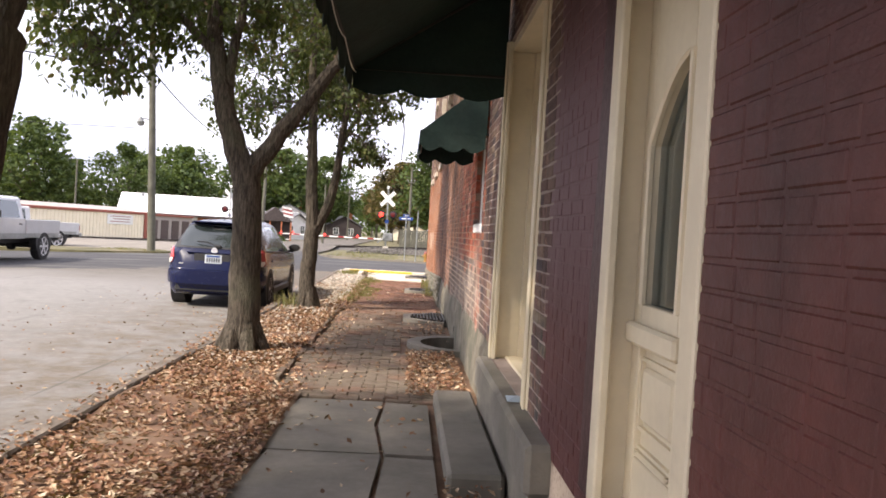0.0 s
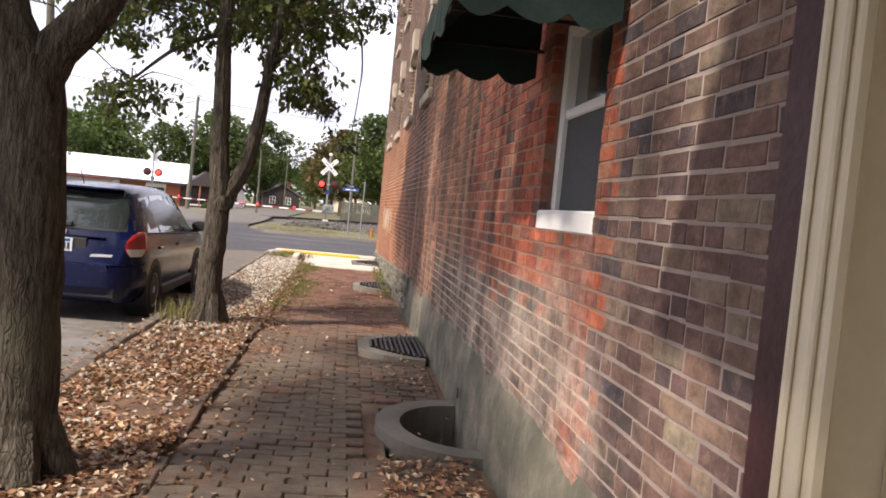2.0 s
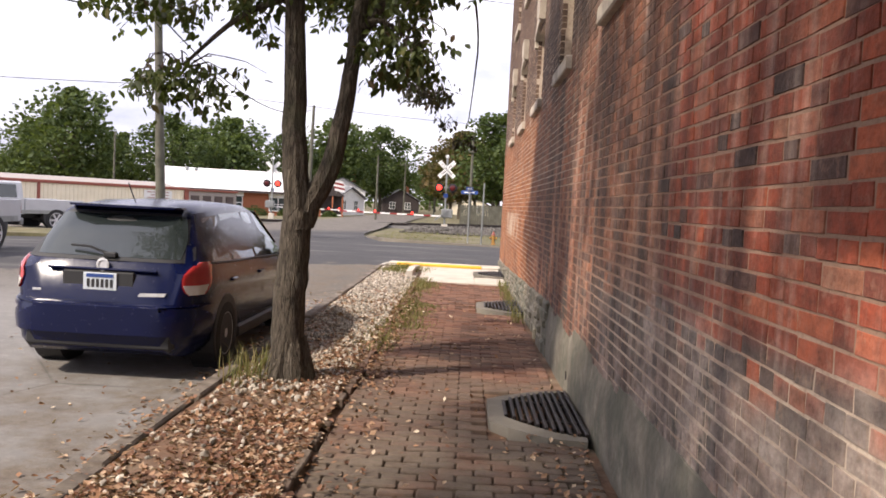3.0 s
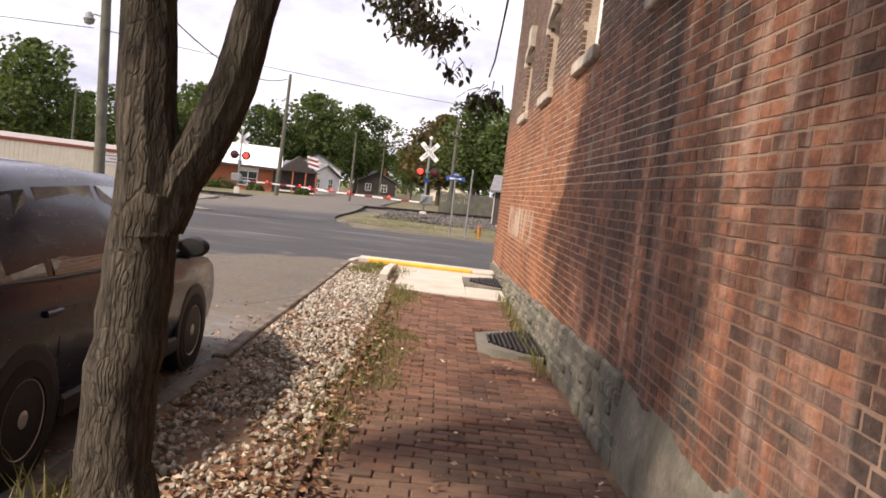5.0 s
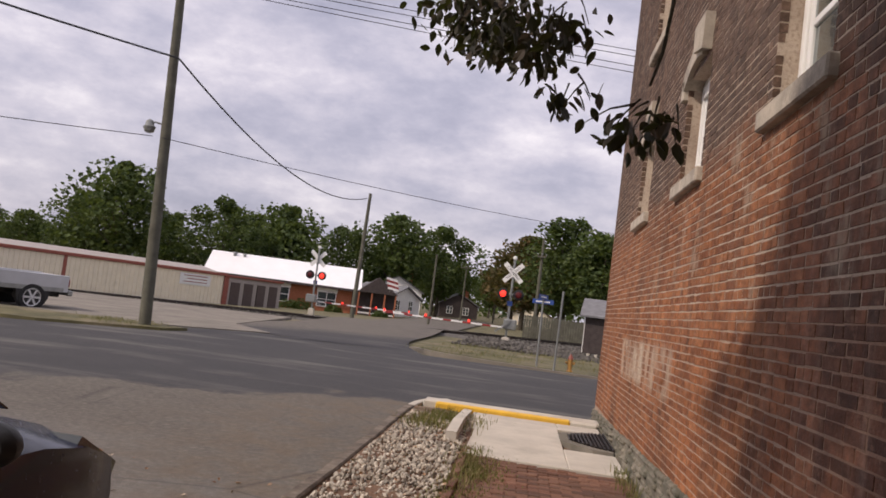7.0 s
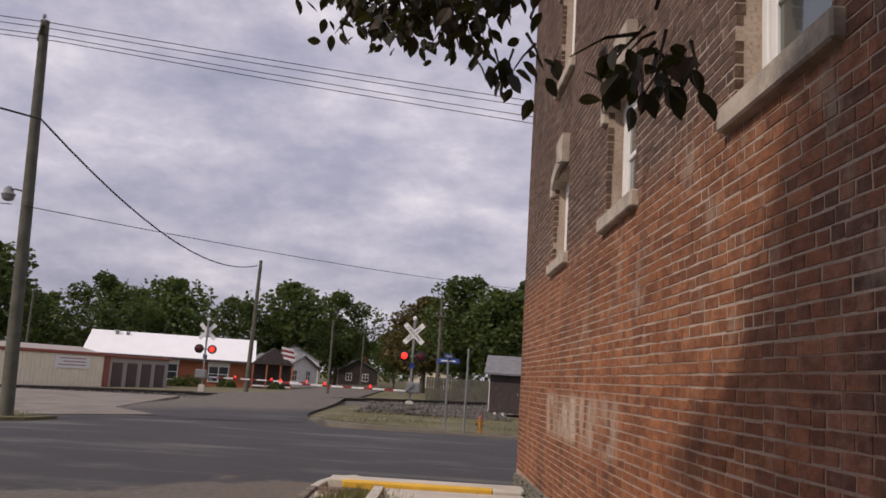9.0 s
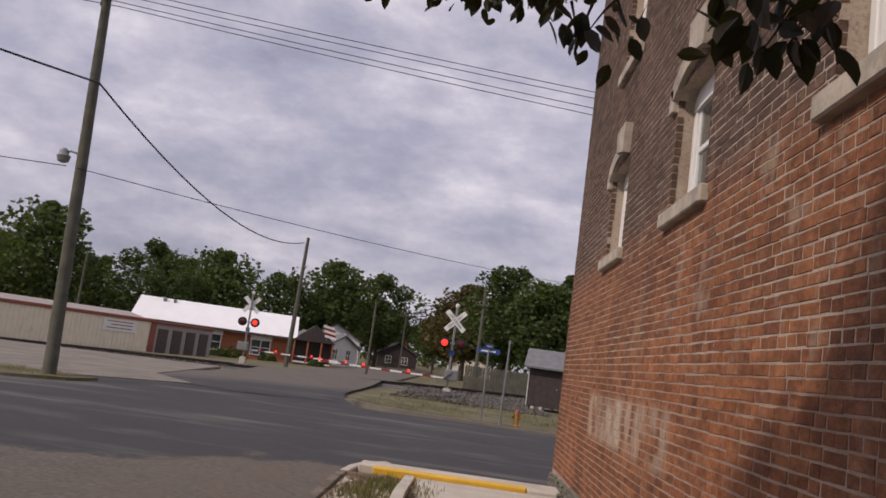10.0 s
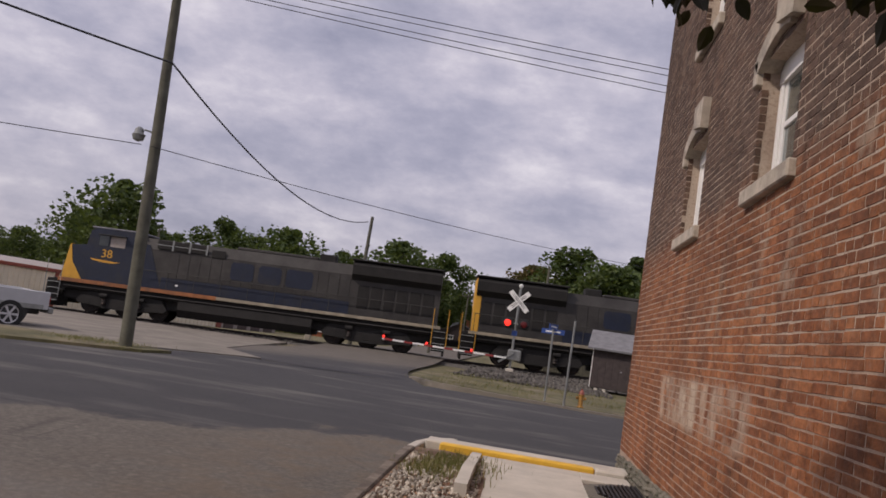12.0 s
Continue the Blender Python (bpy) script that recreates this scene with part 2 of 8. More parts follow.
def road_material():
    m = bpy.data.materials.new("asphalt")
    m.use_nodes = True
    N = Nodes(m.node_tree)
    p = N.add("NewGeometry").outputs[0]
    s = N.add("SeparateXYZ", Vector=p)
    y = N.math("ADD", s.outputs[1], N.math("MULTIPLY", N.math("SUBTRACT", N.noise(p, 0.35, 5.0), 0.5), 5.0))
    y = N.math("ADD", y, N.math("MULTIPLY", N.math("MINIMUM", N.math("ADD", s.outputs[0], 3.2), 0.0), -0.85))
    new_tar = N.math("MULTIPLY", N.span(N.math("ADD", y, N.math("MULTIPLY", N.math("SUBTRACT", N.noise(p, 1.3, 6.0, 0.65), 0.5), 3.0)), 25.9, 26.5), N.span(y, 52.0, 46.0))
    old = N.mix(N.noise(p, 0.8, 6.0, 0.6), (0.155, 0.148, 0.140), (0.25, 0.242, 0.230))
    old = N.mix(N.ramp(N.noise(p, 9.0, 4.0, 0.7), (0.45, 0.0), (0.75, 0.5)), old, (0.31, 0.295, 0.275))
    tar = N.mix(N.noise(p, 0.6, 6.0, 0.6), (0.045, 0.045, 0.049), (0.072, 0.070, 0.071))
    mid = N.mix(N.noise(p, 1.1, 6.0, 0.65), (0.075, 0.068, 0.060), (0.145, 0.130, 0.112))
    mid = N.mix(N.ramp(N.noise(p, 14.0, 4.0, 0.7), (0.45, 0.0), (0.7, 0.55)), mid, (0.24, 0.215, 0.185))
    old = N.mix(N.span(N.math("ADD", s.outputs[1], N.math("MULTIPLY", N.noise(p, 0.4, 4.0), 5.0)), 18.5, 24.0), old, mid)
    scuff = N.ramp(N.noise(N.stretch(p, 0.25, 1.0, 1.0), 0.9, 6.0, 0.65), (0.52, 0.0), (0.66, 0.7))
    tar = N.mix(scuff, tar, (0.15, 0.143, 0.132))
    grit = N.math("MULTIPLY", N.span(s.outputs[0], -6.0, -3.2), N.ramp(N.noise(p, 2.4, 6.0, 0.68), (0.40, 0.0), (0.62, 0.85)))
    old = N.mix(grit, old, N.mix(N.noise(p, 18.0, 4.0), (0.085, 0.066, 0.048), (0.20, 0.16, 0.12)))
    c = N.mix(new_tar, old, tar)
    speck = N.add("TexVoronoi", Vector=p, Scale=70.0)
    c = N.mix(N.ramp(speck.outputs[0], (0.0, 0.35), (0.4, 0.0)), c, N.mix(new_tar, (0.33, 0.31, 0.28), (0.13, 0.125, 0.12)))
    crack = N.add("TexVoronoi", {"feature": "DISTANCE_TO_EDGE"}, Vector=N.stretch(p, 0.45, 0.3, 1), Scale=1.0)
    wander = N.ramp(N.noise(p, 0.5, 2.0), (0.5, 0.0), (0.6, 1.0))
    c = N.mix(N.math("MULTIPLY", N.ramp(crack.outputs[0], (0.0, 0.45), (0.006, 0.0)), wander), c, (0.03, 0.03, 0.03))
    stain = N.ramp(N.noise(p, 1.6, 5.0, 0.6), (0.58, 0.0), (0.75, 0.4))
    c = N.mix(stain, c, (0.07, 0.068, 0.066))
    b = N.add("Bump", Strength=0.5, Distance=0.012, Height=N.noise(p, 45.0, 6.0, 0.75))
    sh = N.add("BsdfPrincipled", Base_Color=c, Roughness=0.9, Normal=b)
    sh.inputs["Specular IOR Level"].default_value = 0.2
    N.add("OutputMaterial", Surface=sh)
    return m


def leaf_material(name, stops, through=0.35):
    m = bpy.data.materials.new(name)
    m.use_nodes = True
    N = Nodes(m.node_tree)
    geo = N.add("NewGeometry")
    c = N.ramp(geo.outputs[8], *stops)
    c = N.mix(N.ramp(N.noise(geo.outputs[0], 0.5, 3.0), (0.35, 0.0), (0.7, 0.5)), c, tuple(x * 0.6 for x in stops[0][1]))
    a = N.add("BsdfPrincipled", Base_Color=c, Roughness=0.6)
    a.inputs["Specular IOR Level"].default_value = 0.3
    t = N.add("BsdfTranslucent", Color=N.mix(0.5, c, (0.20, 0.26, 0.03)))
    mx = N.add("MixShader")
    mx.inputs[0].default_value = through
    N.tree.links.new(a.outputs[0], mx.inputs[1])
    N.tree.links.new(t.outputs[0], mx.inputs[2])
    N.add("OutputMaterial", Surface=mx)
    return m


def glass_material(name, tint=(0.02, 0.03, 0.03), rough=0.03):
    m = bpy.data.materials.new(name)
    m.use_nodes = True
    N = Nodes(m.node_tree)
    p = N.add("NewGeometry").outputs[0]
    g = N.add("BsdfGlossy", Color=(0.9, 0.95, 0.95), Roughness=rough, Normal=N.add("Bump", Strength=0.05, Distance=0.02, Height=N.noise(p, 2.0, 2.0)))
    t = N.add("BsdfPrincipled", Base_Color=N.mix(N.noise(p, 3.0), tint, tuple(x * 2 for x in tint)), Roughness=0.2)
    mx = N.add("MixShader", i0=N.add("Fresnel", IOR=1.55))
    N.tree.links.new(t.outputs[0], mx.inputs[1])
    N.tree.links.new(g.outputs[0], mx.inputs[2])
    N.add("OutputMaterial", Surface=mx)
    return m


def paver_material(name, single):
    """Worn red paving brick, greyed with trodden dirt on the nearer stretch."""
    m = bpy.data.materials.new(name)
    m.use_nodes = True
    N = Nodes(m.node_tree)
    geo = N.add("NewGeometry")
    p = geo.outputs[0]
    y = N.add("SeparateXYZ", Vector=p).outputs[1]
    r = N.add("ObjectInfo").outputs[5] if single else geo.outputs[8]
    c = N.ramp(r, (0.0, (0.10, 0.048, 0.036)), (0.5, (0.165, 0.074, 0.048)), (1.0, (0.24, 0.118, 0.078)))
    grime = N.math("MULTIPLY", N.ramp(N.noise(p, 1.4, 6.0, 0.62), (0.30, 0.25), (0.52, 0.97)), N.span(y, 17.0, 10.0, 0.30, 1.0))
    c = N.mix(grime, c, N.mix(N.noise(p, 7.0, 4.0), (0.085, 0.067, 0.053), (0.20, 0.165, 0.125)))
    c = N.mix(N.ramp(N.noise(p, 38.0, 3.0), (0.5, 0.0), (0.75, 0.4)), c, (0.06, 0.045, 0.035))
    b = N.add("Bump", Strength=0.5, Distance=0.01, Height=N.noise(p, 50.0, 5.0, 0.65))
    sh = N.add("BsdfPrincipled", Base_Color=c, Roughness=0.92, Normal=b)
    sh.inputs["Specular IOR Level"].default_value = 0.2
    N.add("OutputMaterial", Surface=sh)
    return m


def bark_material():
    m = bpy.data.materials.new("tree_bark")
    m.use_nodes = True
    N = Nodes(m.node_tree)
    p = N.add("NewGeometry").outputs[0]
    ridge = N.noise(N.stretch(p, 1.0, 1.0, 0.16), 44.0, 6.0, 0.66)
    cells = N.add("TexVoronoi", {"feature": "DISTANCE_TO_EDGE"}, Vector=N.add("VectorMath", {"operation": "ADD"}, i0=N.stretch(p, 1.0, 1.0, 0.14), i1=N.stretch(N.add("TexNoise", Vector=p, Scale=9.0).outputs[1], 0.05, 0.05, 0.05)), Scale=48.0).outputs[0]
    c = N.mix(N.ramp(ridge, (0.35, 0.0), (0.68, 1.0)), (0.042, 0.035, 0.028), (0.165, 0.140, 0.108))
    c = N.mix(N.ramp(N.noise(p, 2.2, 5.0), (0.52, 0.0), (0.68, 0.5)), c, (0.13, 0.135, 0.085))
    c = N.mix(N.ramp(cells, (0.0, 0.30), (0.16, 0.0)), c, (0.024, 0.020, 0.016))
    h = N.math("ADD", ridge, N.math("MINIMUM", N.math("MULTIPLY", cells, 1.5), 0.25))
    b = N.add("Bump", Strength=1.0, Distance=0.03, Height=h)
    sh = N.add("BsdfPrincipled", Base_Color=c, Roughness=0.95, Normal=b)
    sh.inputs["Specular IOR Level"].default_value = 0.15
    N.add("OutputMaterial", Surface=sh)
    return m


def purple_material():
    """Faded purple paint over older maroon that shows near the ground."""
    m = bpy.data.materials.new("faded_purple_paint")
    m.use_nodes = True
    N = Nodes(m.node_tree)
    p = N.add("NewGeometry").outputs[0]
    z = N.add("SeparateXYZ", Vector=p).outputs[2]
    wob = N.math("ADD", z, N.math("MULTIPLY", N.math("SUBTRACT", N.noise(p, 2.5, 5.0), 0.5), 0.7))
    c = N.mix(N.noise(p, 1.6, 5.0, 0.6), (0.080, 0.036, 0.040), (0.135, 0.068, 0.072))
    c = N.mix(N.span(wob, 1.35, 0.95), c, N.mix(N.noise(p, 4.0, 4.0), (0.060, 0.019, 0.018), (0.10, 0.034, 0.030)))
    c = N.mix(N.ramp(N.noise(N.stretch(p, 1, 3.0, 0.5), 3.0, 5.0), (0.58, 0.0), (0.75, 0.45)), c, (0.19, 0.12, 0.125))
    b = N.add("Bump", Strength=0.4, Distance=0.01, Height=N.noise(p, 26.0, 5.0, 0.6))
    sh = N.add("BsdfPrincipled", Base_Color=c, Roughness=0.62, Normal=b)
    sh.inputs["Specular IOR Level"].default_value = 0.3
    N.add("OutputMaterial", Surface=sh)
    return m


def mortar_material():
    """Pale lime mortar, reddened by brick dust on the lower courses of the far stretch."""
    m = bpy.data.materials.new("lime_mortar")
    m.use_nodes = True
    N = Nodes(m.node_tree)
    p = N.add("NewGeometry").outputs[0]
    s = N.add("SeparateXYZ", Vector=p)
    c = N.mix(N.noise(p, 2.0, 5.0, 0.6), (0.20, 0.115, 0.080), (0.38, 0.26, 0.19))
    foot = N.math("MULTIPLY", N.span(s.outputs[1], 13.5, 11.0), N.span(N.math("ADD", s.outputs[2], N.math("MULTIPLY", N.math("SUBTRACT", N.noise(p, 1.2, 4.0), 0.5), 0.6)), 1.15, 0.9))
    far = N.math("MAXIMUM", N.math("MULTIPLY", N.span(s.outputs[1], 12.0, 15.0), N.span(s.outputs[2], 1.62, 1.70)), N.math("MULTIPLY", N.span(s.outputs[1], 16.0, 18.0), 0.6))
    c = N.mix(N.math("MULTIPLY", N.math("MAXIMUM", foot, far), 0.8), c, N.mix(N.noise(p, 3.0, 4.0), (0.42, 0.34, 0.26), (0.62, 0.53, 0.43)))
    c = N.mix(N.ramp(N.noise(p, 1.1, 6.0, 0.65), (0.48, 0.0), (0.70, 0.75)), c, (0.20, 0.13, 0.095))
    zz = N.math("ADD", s.outputs[2], N.math("MULTIPLY", N.math("SUBTRACT", N.noise(p, 0.8, 4.0), 0.5), 0.5))
    dusty = N.math("MULTIPLY", N.math("MULTIPLY", N.span(s.outputs[1], 10.5, 13.0), N.span(s.outputs[1], 17.5, 16.0)), N.span(zz, 1.95, 1.55))
    c = N.mix(N.math("MULTIPLY", dusty, 0.5), c, N.mix(N.noise(p, 4.0, 4.0), (0.13, 0.062, 0.042), (0.27, 0.15, 0.10)))
    c = N.mix(N.ramp(N.noise(p, 45.0, 4.0), (0.5, 0.0), (0.7, 0.5)), c, (0.16, 0.10, 0.075))
    b = N.add("Bump", Strength=0.6, Distance=0.01, Height=N.noise(p, 55.0, 5.0, 0.6))
    sh = N.add("BsdfPrincipled", Base_Color=c, Roughness=0.95, Normal=b)
    sh.inputs["Specular IOR Level"].default_value = 0.15
    N.add("OutputMaterial", Surface=sh)
    return m


BRICK = brick_wall_material("old_brick", False)
BRICK_ONE = brick_wall_material("old_brick_single", True)
MORTAR = mortar_material()
PALE_MORTAR = material("pale_pink_mortar", (0.31, 0.25, 0.22), 0.95, var=0.3, scale=3.0, dirt=(0.20, 0.15, 0.13), dirt_at=(0.45, 0.7))
PAINTED = material("maroon_paint_on_brick", (0.072, 0.016, 0.012), 0.6, var=0.4, scale=2.0, dirt=(0.15, 0.050, 0.038), dirt_at=(0.58, 0.8), bump=0.35)
PURPLE = purple_material()
DEEP_MAROON = material("deep_maroon_edge", (0.050, 0.016, 0.016), 0.55, var=0.3, scale=4.0, bump=0.25)
STONE = material("foundation_stone", (0.19, 0.168, 0.128), 0.95, var=0.45, scale=3.5, dirt=(0.085, 0.085, 0.062), dirt_at=(0.42, 0.60), bump=1.0, bump_scale=14)
SILL = material("window_stone", (0.46, 0.40, 0.32), 0.9, var=0.25, scale=4.0, dirt=(0.16, 0.14, 0.12), bump=0.4)
CREAM = material("cream_paint", (0.66, 0.58, 0.42), 0.5, var=0.08, scale=3.0, dirt=(0.42, 0.36, 0.26), dirt_at=(0.62, 0.85), bump=0.08)
ASPHALT = road_material()
CONCRETE = material("concrete", (0.175, 0.158, 0.128), 0.92, var=0.25, scale=2.0, dirt=(0.11, 0.105, 0.08), dirt_at=(0.5, 0.75), bump=0.35, bump_scale=60)
PALE_CONCRETE = material("pale_concrete", (0.52, 0.48, 0.41), 0.9, var=0.14, scale=2.0, dirt=(0.33, 0.30, 0.25), dirt_at=(0.55, 0.8), bump=0.25, bump_scale=60)
KERB = material("kerb_stone", (0.20, 0.165, 0.13), 0.95, var=0.4, scale=5.0, dirt=(0.075, 0.058, 0.045), dirt_at=(0.42, 0.62), bump=0.5)
YELLOW = material("yellow_kerb_paint", (0.72, 0.43, 0.04), 0.6, var=0.12, scale=5.0, dirt=(0.50, 0.34, 0.12), dirt_at=(0.58, 0.8))
PAVER = paver_material("sidewalk_paver", False)
PAVER_ONE = paver_material("sidewalk_paver_single", True)
SOIL = material("bare_soil", (0.15, 0.085, 0.050), 0.97, var=0.4, scale=3.0, dirt=(0.21, 0.16, 0.11), bump=0.9, bump_scale=30)
GRASS = material("verge_grass", (0.115, 0.105, 0.048), 0.95, var=0.4, scale=1.2, dirt=(0.19, 0.155, 0.10), dirt_at=(0.5, 0.65), bump=0.9, bump_scale=25)
BLADE = leaf_material("grass_blades", ((0.0, (0.11, 0.12, 0.035)), (0.5, (0.19, 0.18, 0.065)), (1.0, (0.36, 0.28, 0.14))))
LITTER = leaf_material("fallen_leaves", ((0.0, (0.09, 0.040, 0.024)), (0.30, (0.24, 0.108, 0.060)), (0.62, (0.39, 0.215, 0.120)), (0.85, (0.55, 0.385, 0.250)), (1.0, (0.70, 0.59, 0.44))), 0.12)
PEBBLE = material("white_gravel", (0.40, 0.36, 0.30), 0.9, var=0.25, scale=8.0, island=0.55, dirt=(0.22, 0.17, 0.12), dirt_at=(0.5, 0.7), bump=0.3)
BALLAST = material("track_ballast", (0.10, 0.092, 0.082), 0.95, var=0.35, scale=3.0, island=0.4, bump=0.8)
BARK = bark_material()
LEAF = leaf_material("tree_leaves", ((0.0, (0.030, 0.038, 0.018)), (0.55, (0.062, 0.088, 0.028)), (0.88, (0.12, 0.145, 0.042)), (1.0, (0.13, 0.06, 0.038))), 0.32)
WOODS = leaf_material("far_tree_leaves", ((0.0, (0.032, 0.055, 0.018)), (0.6, (0.065, 0.10, 0.030)), (1.0, (0.12, 0.155, 0.045))), 0.3)
# Near-black colour puts the overhanging leaves' backlit silhouette into the material.
BACKLIT_LEAF = leaf_material("backlit_drooping_leaves", ((0.0, (0.020, 0.019, 0.012)), (0.6, (0.040, 0.032, 0.018)), (1.0, (0.075, 0.040, 0.022))), 0.12)
RUSSET = leaf_material("turning_leaves", ((0.0, (0.06, 0.05, 0.018)), (0.6, (0.11, 0.075, 0.028)), (1.0, (0.16, 0.10, 0.035))), 0.25)
POLE_WOOD = material("weathered_pole", (0.105, 0.102, 0.076), 0.9, var=0.3, scale=3.0, bump=0.5, dirt=(0.09, 0.085, 0.07))
DUST = material("dusty_gravel", (0.20, 0.178, 0.148), 0.95, var=0.25, scale=0.8, dirt=(0.14, 0.125, 0.10), dirt_at=(0.5, 0.7), bump=0.6, bump_scale=20)
WIRE = material("cable", (0.02, 0.02, 0.022), 0.6, var=0.1)
CANVAS = material("green_awning_canvas", (0.006, 0.022, 0.017), 0.85, var=0.3, scale=4.0, bump=0.2, dirt=(0.015, 0.032, 0.026), dirt_at=(0.55, 0.8))
IRON = material("black_iron", (0.035, 0.030, 0.028), 0.55, 0.6, var=0.4, scale=9.0, dirt=(0.10, 0.055, 0.035), dirt_at=(0.55, 0.75))
GLASS = glass_material("window_glass")
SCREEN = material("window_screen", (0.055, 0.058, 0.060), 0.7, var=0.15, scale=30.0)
WHITE = material("white_paint", (0.78, 0.77, 0.74), 0.5, var=0.06, scale=3.0, dirt=(0.5, 0.47, 0.42), dirt_at=(0.62, 0.85), bump=0.05)


# ---------- shapes ----------
class Shape:
    """Collects the faces of one mesh."""

    def __init__(self):
        self.v, self.f = [], []

    def face(self, *pts):
        n = len(self.v)
        self.v.extend(tuple(p) for p in pts)
        self.f.append(tuple(range(n, n + len(pts))))
        return self

    def add(self, verts, faces, m=None):
        n = len(self.v)
        self.v.extend(tuple(m @ Vector(p)) for p in verts) if m is not None else self.v.extend(tuple(p) for p in verts)
        self.f.extend(tuple(i + n for i in q) for q in faces)
        return self

    def box(self, x0, x1, y0, y1, z0, z1, m=None):
        v = [(x, y, z) for z in (z0, z1) for y in (y0, y1) for x in (x0, x1)]
        return self.add(v, [(0, 2, 3, 1), (4, 5, 7, 6), (0, 1, 5, 4), (2, 6, 7, 3), (0, 4, 6, 2), (1, 3, 7, 5)], m)

    def soft(self, x0, x1, y0, y1, z0, z1, c=0.01, m=None):
        """A box with chamfered edges."""
        c = min(c, (x1 - x0) * 0.45, (y1 - y0) * 0.45, (z1 - z0) * 0.45)
        X, Y, Z = (x0, x0 + c, x1 - c, x1), (y0, y0 + c, y1 - c, y1), (z0, z0 + c, z1 - c, z1)
        v, idx = [], {}
        for i in range(4):
            for j in range(4):
                for k in range(4):
                    if sum(a in (0, 3) for a in (i, j, k)) == 1:
                        idx[i, j, k] = len(v)
                        v.append((X[i], Y[j], Z[k]))
        q = lambda *ks: tuple(idx[k] for k in ks)
        f = [q((0, 1, 1), (0, 1, 2), (0, 2, 2), (0, 2, 1)), q((3, 1, 1), (3, 2, 1), (3, 2, 2), (3, 1, 2)),
             q((1, 0, 1), (2, 0, 1), (2, 0, 2), (1, 0, 2)), q((1, 3, 1), (1, 3, 2), (2, 3, 2), (2, 3, 1)),
             q((1, 1, 0), (1, 2, 0), (2, 2, 0), (2, 1, 0)), q((1, 1, 3), (2, 1, 3), (2, 2, 3), (1, 2, 3))]
        for a in (0, 3):
            b = 1 if a == 0 else 2
            for d in (0, 3):
                e = 1 if d == 0 else 2
                f += [q((a, e, 1), (a, e, 2), (b, d, 2), (b, d, 1)), q((a, 1, e), (a, 2, e), (b, 2, d), (b, 1, d)), q((1, a, e), (2, a, e), (2, b, d), (1, b, d))]
                for g in (0, 3):
                    h = 1 if g == 0 else 2
                    f.append(q((a, e, h), (b, d, h), (b, e, g)))
        return self.add(v, f, m)

    def tube(self, pts, radii, n=8, caps=True):
        pts = [Vector(p) for p in pts]
        if isinstance(radii, (int, float)):
            radii = [radii] * len(pts)
        base = len(self.v)
        side = None
        for i, p in enumerate(pts):
            d = (pts[min(i + 1, len(pts) - 1)] - pts[max(i - 1, 0)]).normalized()
            if side is None:
                side = d.orthogonal().normalized()
            side = (side - d * side.dot(d))
            side = side.normalized() if side.length > 1e-6 else d.orthogonal().normalized()
            other = d.cross(side)
            for k in range(n):
                a = 2 * math.pi * k / n
                self.v.append(tuple(p + (side * math.cos(a) + other * math.sin(a)) * radii[i]))
        for i in range(len(pts) - 1):
            for k in range(n):
                a, b = base + i * n + k, base + i * n + (k + 1) % n
                self.f.append((a, b, b + n, a + n))
        if caps:
            self.f.append(tuple(base + k for k in reversed(range(n))))
            self.f.append(tuple(base + (len(pts) - 1) * n + k for k in range(n)))
        return self

    def prism(self, outline, lo, hi, axis="x", m=None):
        """A flat outline pushed through from lo to hi along an axis."""
        put = {"x": lambda a, b, d: (d, a, b), "y": lambda a, b, d: (a, d, b), "z": lambda a, b, d: (a, b, d)}[axis]
        n = len(outline)
        v = [put(a, b, lo) for a, b in outline] + [put(a, b, hi) for a, b in outline]
        f = [tuple(range(n - 1, -1, -1)), tuple(range(n, 2 * n))] + [(i, (i + 1) % n, (i + 1) % n + n, i + n) for i in range(n)]
        return self.add(v, f, m)

    def lathe(self, profile, n=16, m=None, axis="z"):
        v, f = [], []
        for r, h in profile:
            for k in range(n):
                a = 2 * math.pi * k / n
                q = (r * math.cos(a), r * math.sin(a), h)
                v.append(q if axis == "z" else (q[0], q[2], q[1]) if axis == "y" else (q[2], q[0], q[1]))
        for i in range(len(profile) - 1):
            for k in range(n):
                a, b = i * n + k, i * n + (k + 1) % n
                f.append((a, b, b + n, a + n))
        f.append(tuple(reversed(range(n))))
        f.append(tuple((len(profile) - 1) * n + k for k in range(n)))
        return self.add(v, f, m)

    def sheet(self, xs, ys, height):
        v = [(x, y, height(x, y)) for y in ys for x in xs]
        w = len(xs)
        return self.add(v, [(j * w + i, j * w + i + 1, (j + 1) * w + i + 1, (j + 1) * w + i) for j in range(len(ys) - 1) for i in range(w - 1)])

    def mesh(self, name, smooth=False):
        me = bpy.data.meshes.new(name)
        me.from_pydata(self.v, [], self.f)
        bm = bmesh.new()
        bm.from_mesh(me)
        if len(bm.faces) < 60000:
            bmesh.ops.recalc_face_normals(bm, faces=bm.faces)
        bm.to_mesh(me)
        bm.free()
        if smooth:
            for p in me.polygons:
                p.use_smooth = True
            me.set_sharp_from_angle(angle=radians(38))
        return me


def part(name, shape, mat, parent=None, label="", smooth=False, kind=""):
    me = shape if isinstance(shape, bpy.types.Mesh) else shape.mesh(name, smooth)
    if not me.materials:
        me.materials.append(mat)
    ob = new(name, me)
    if parent is not None:
        ob.parent = parent
    return tagged(ob, label, kind=kind)


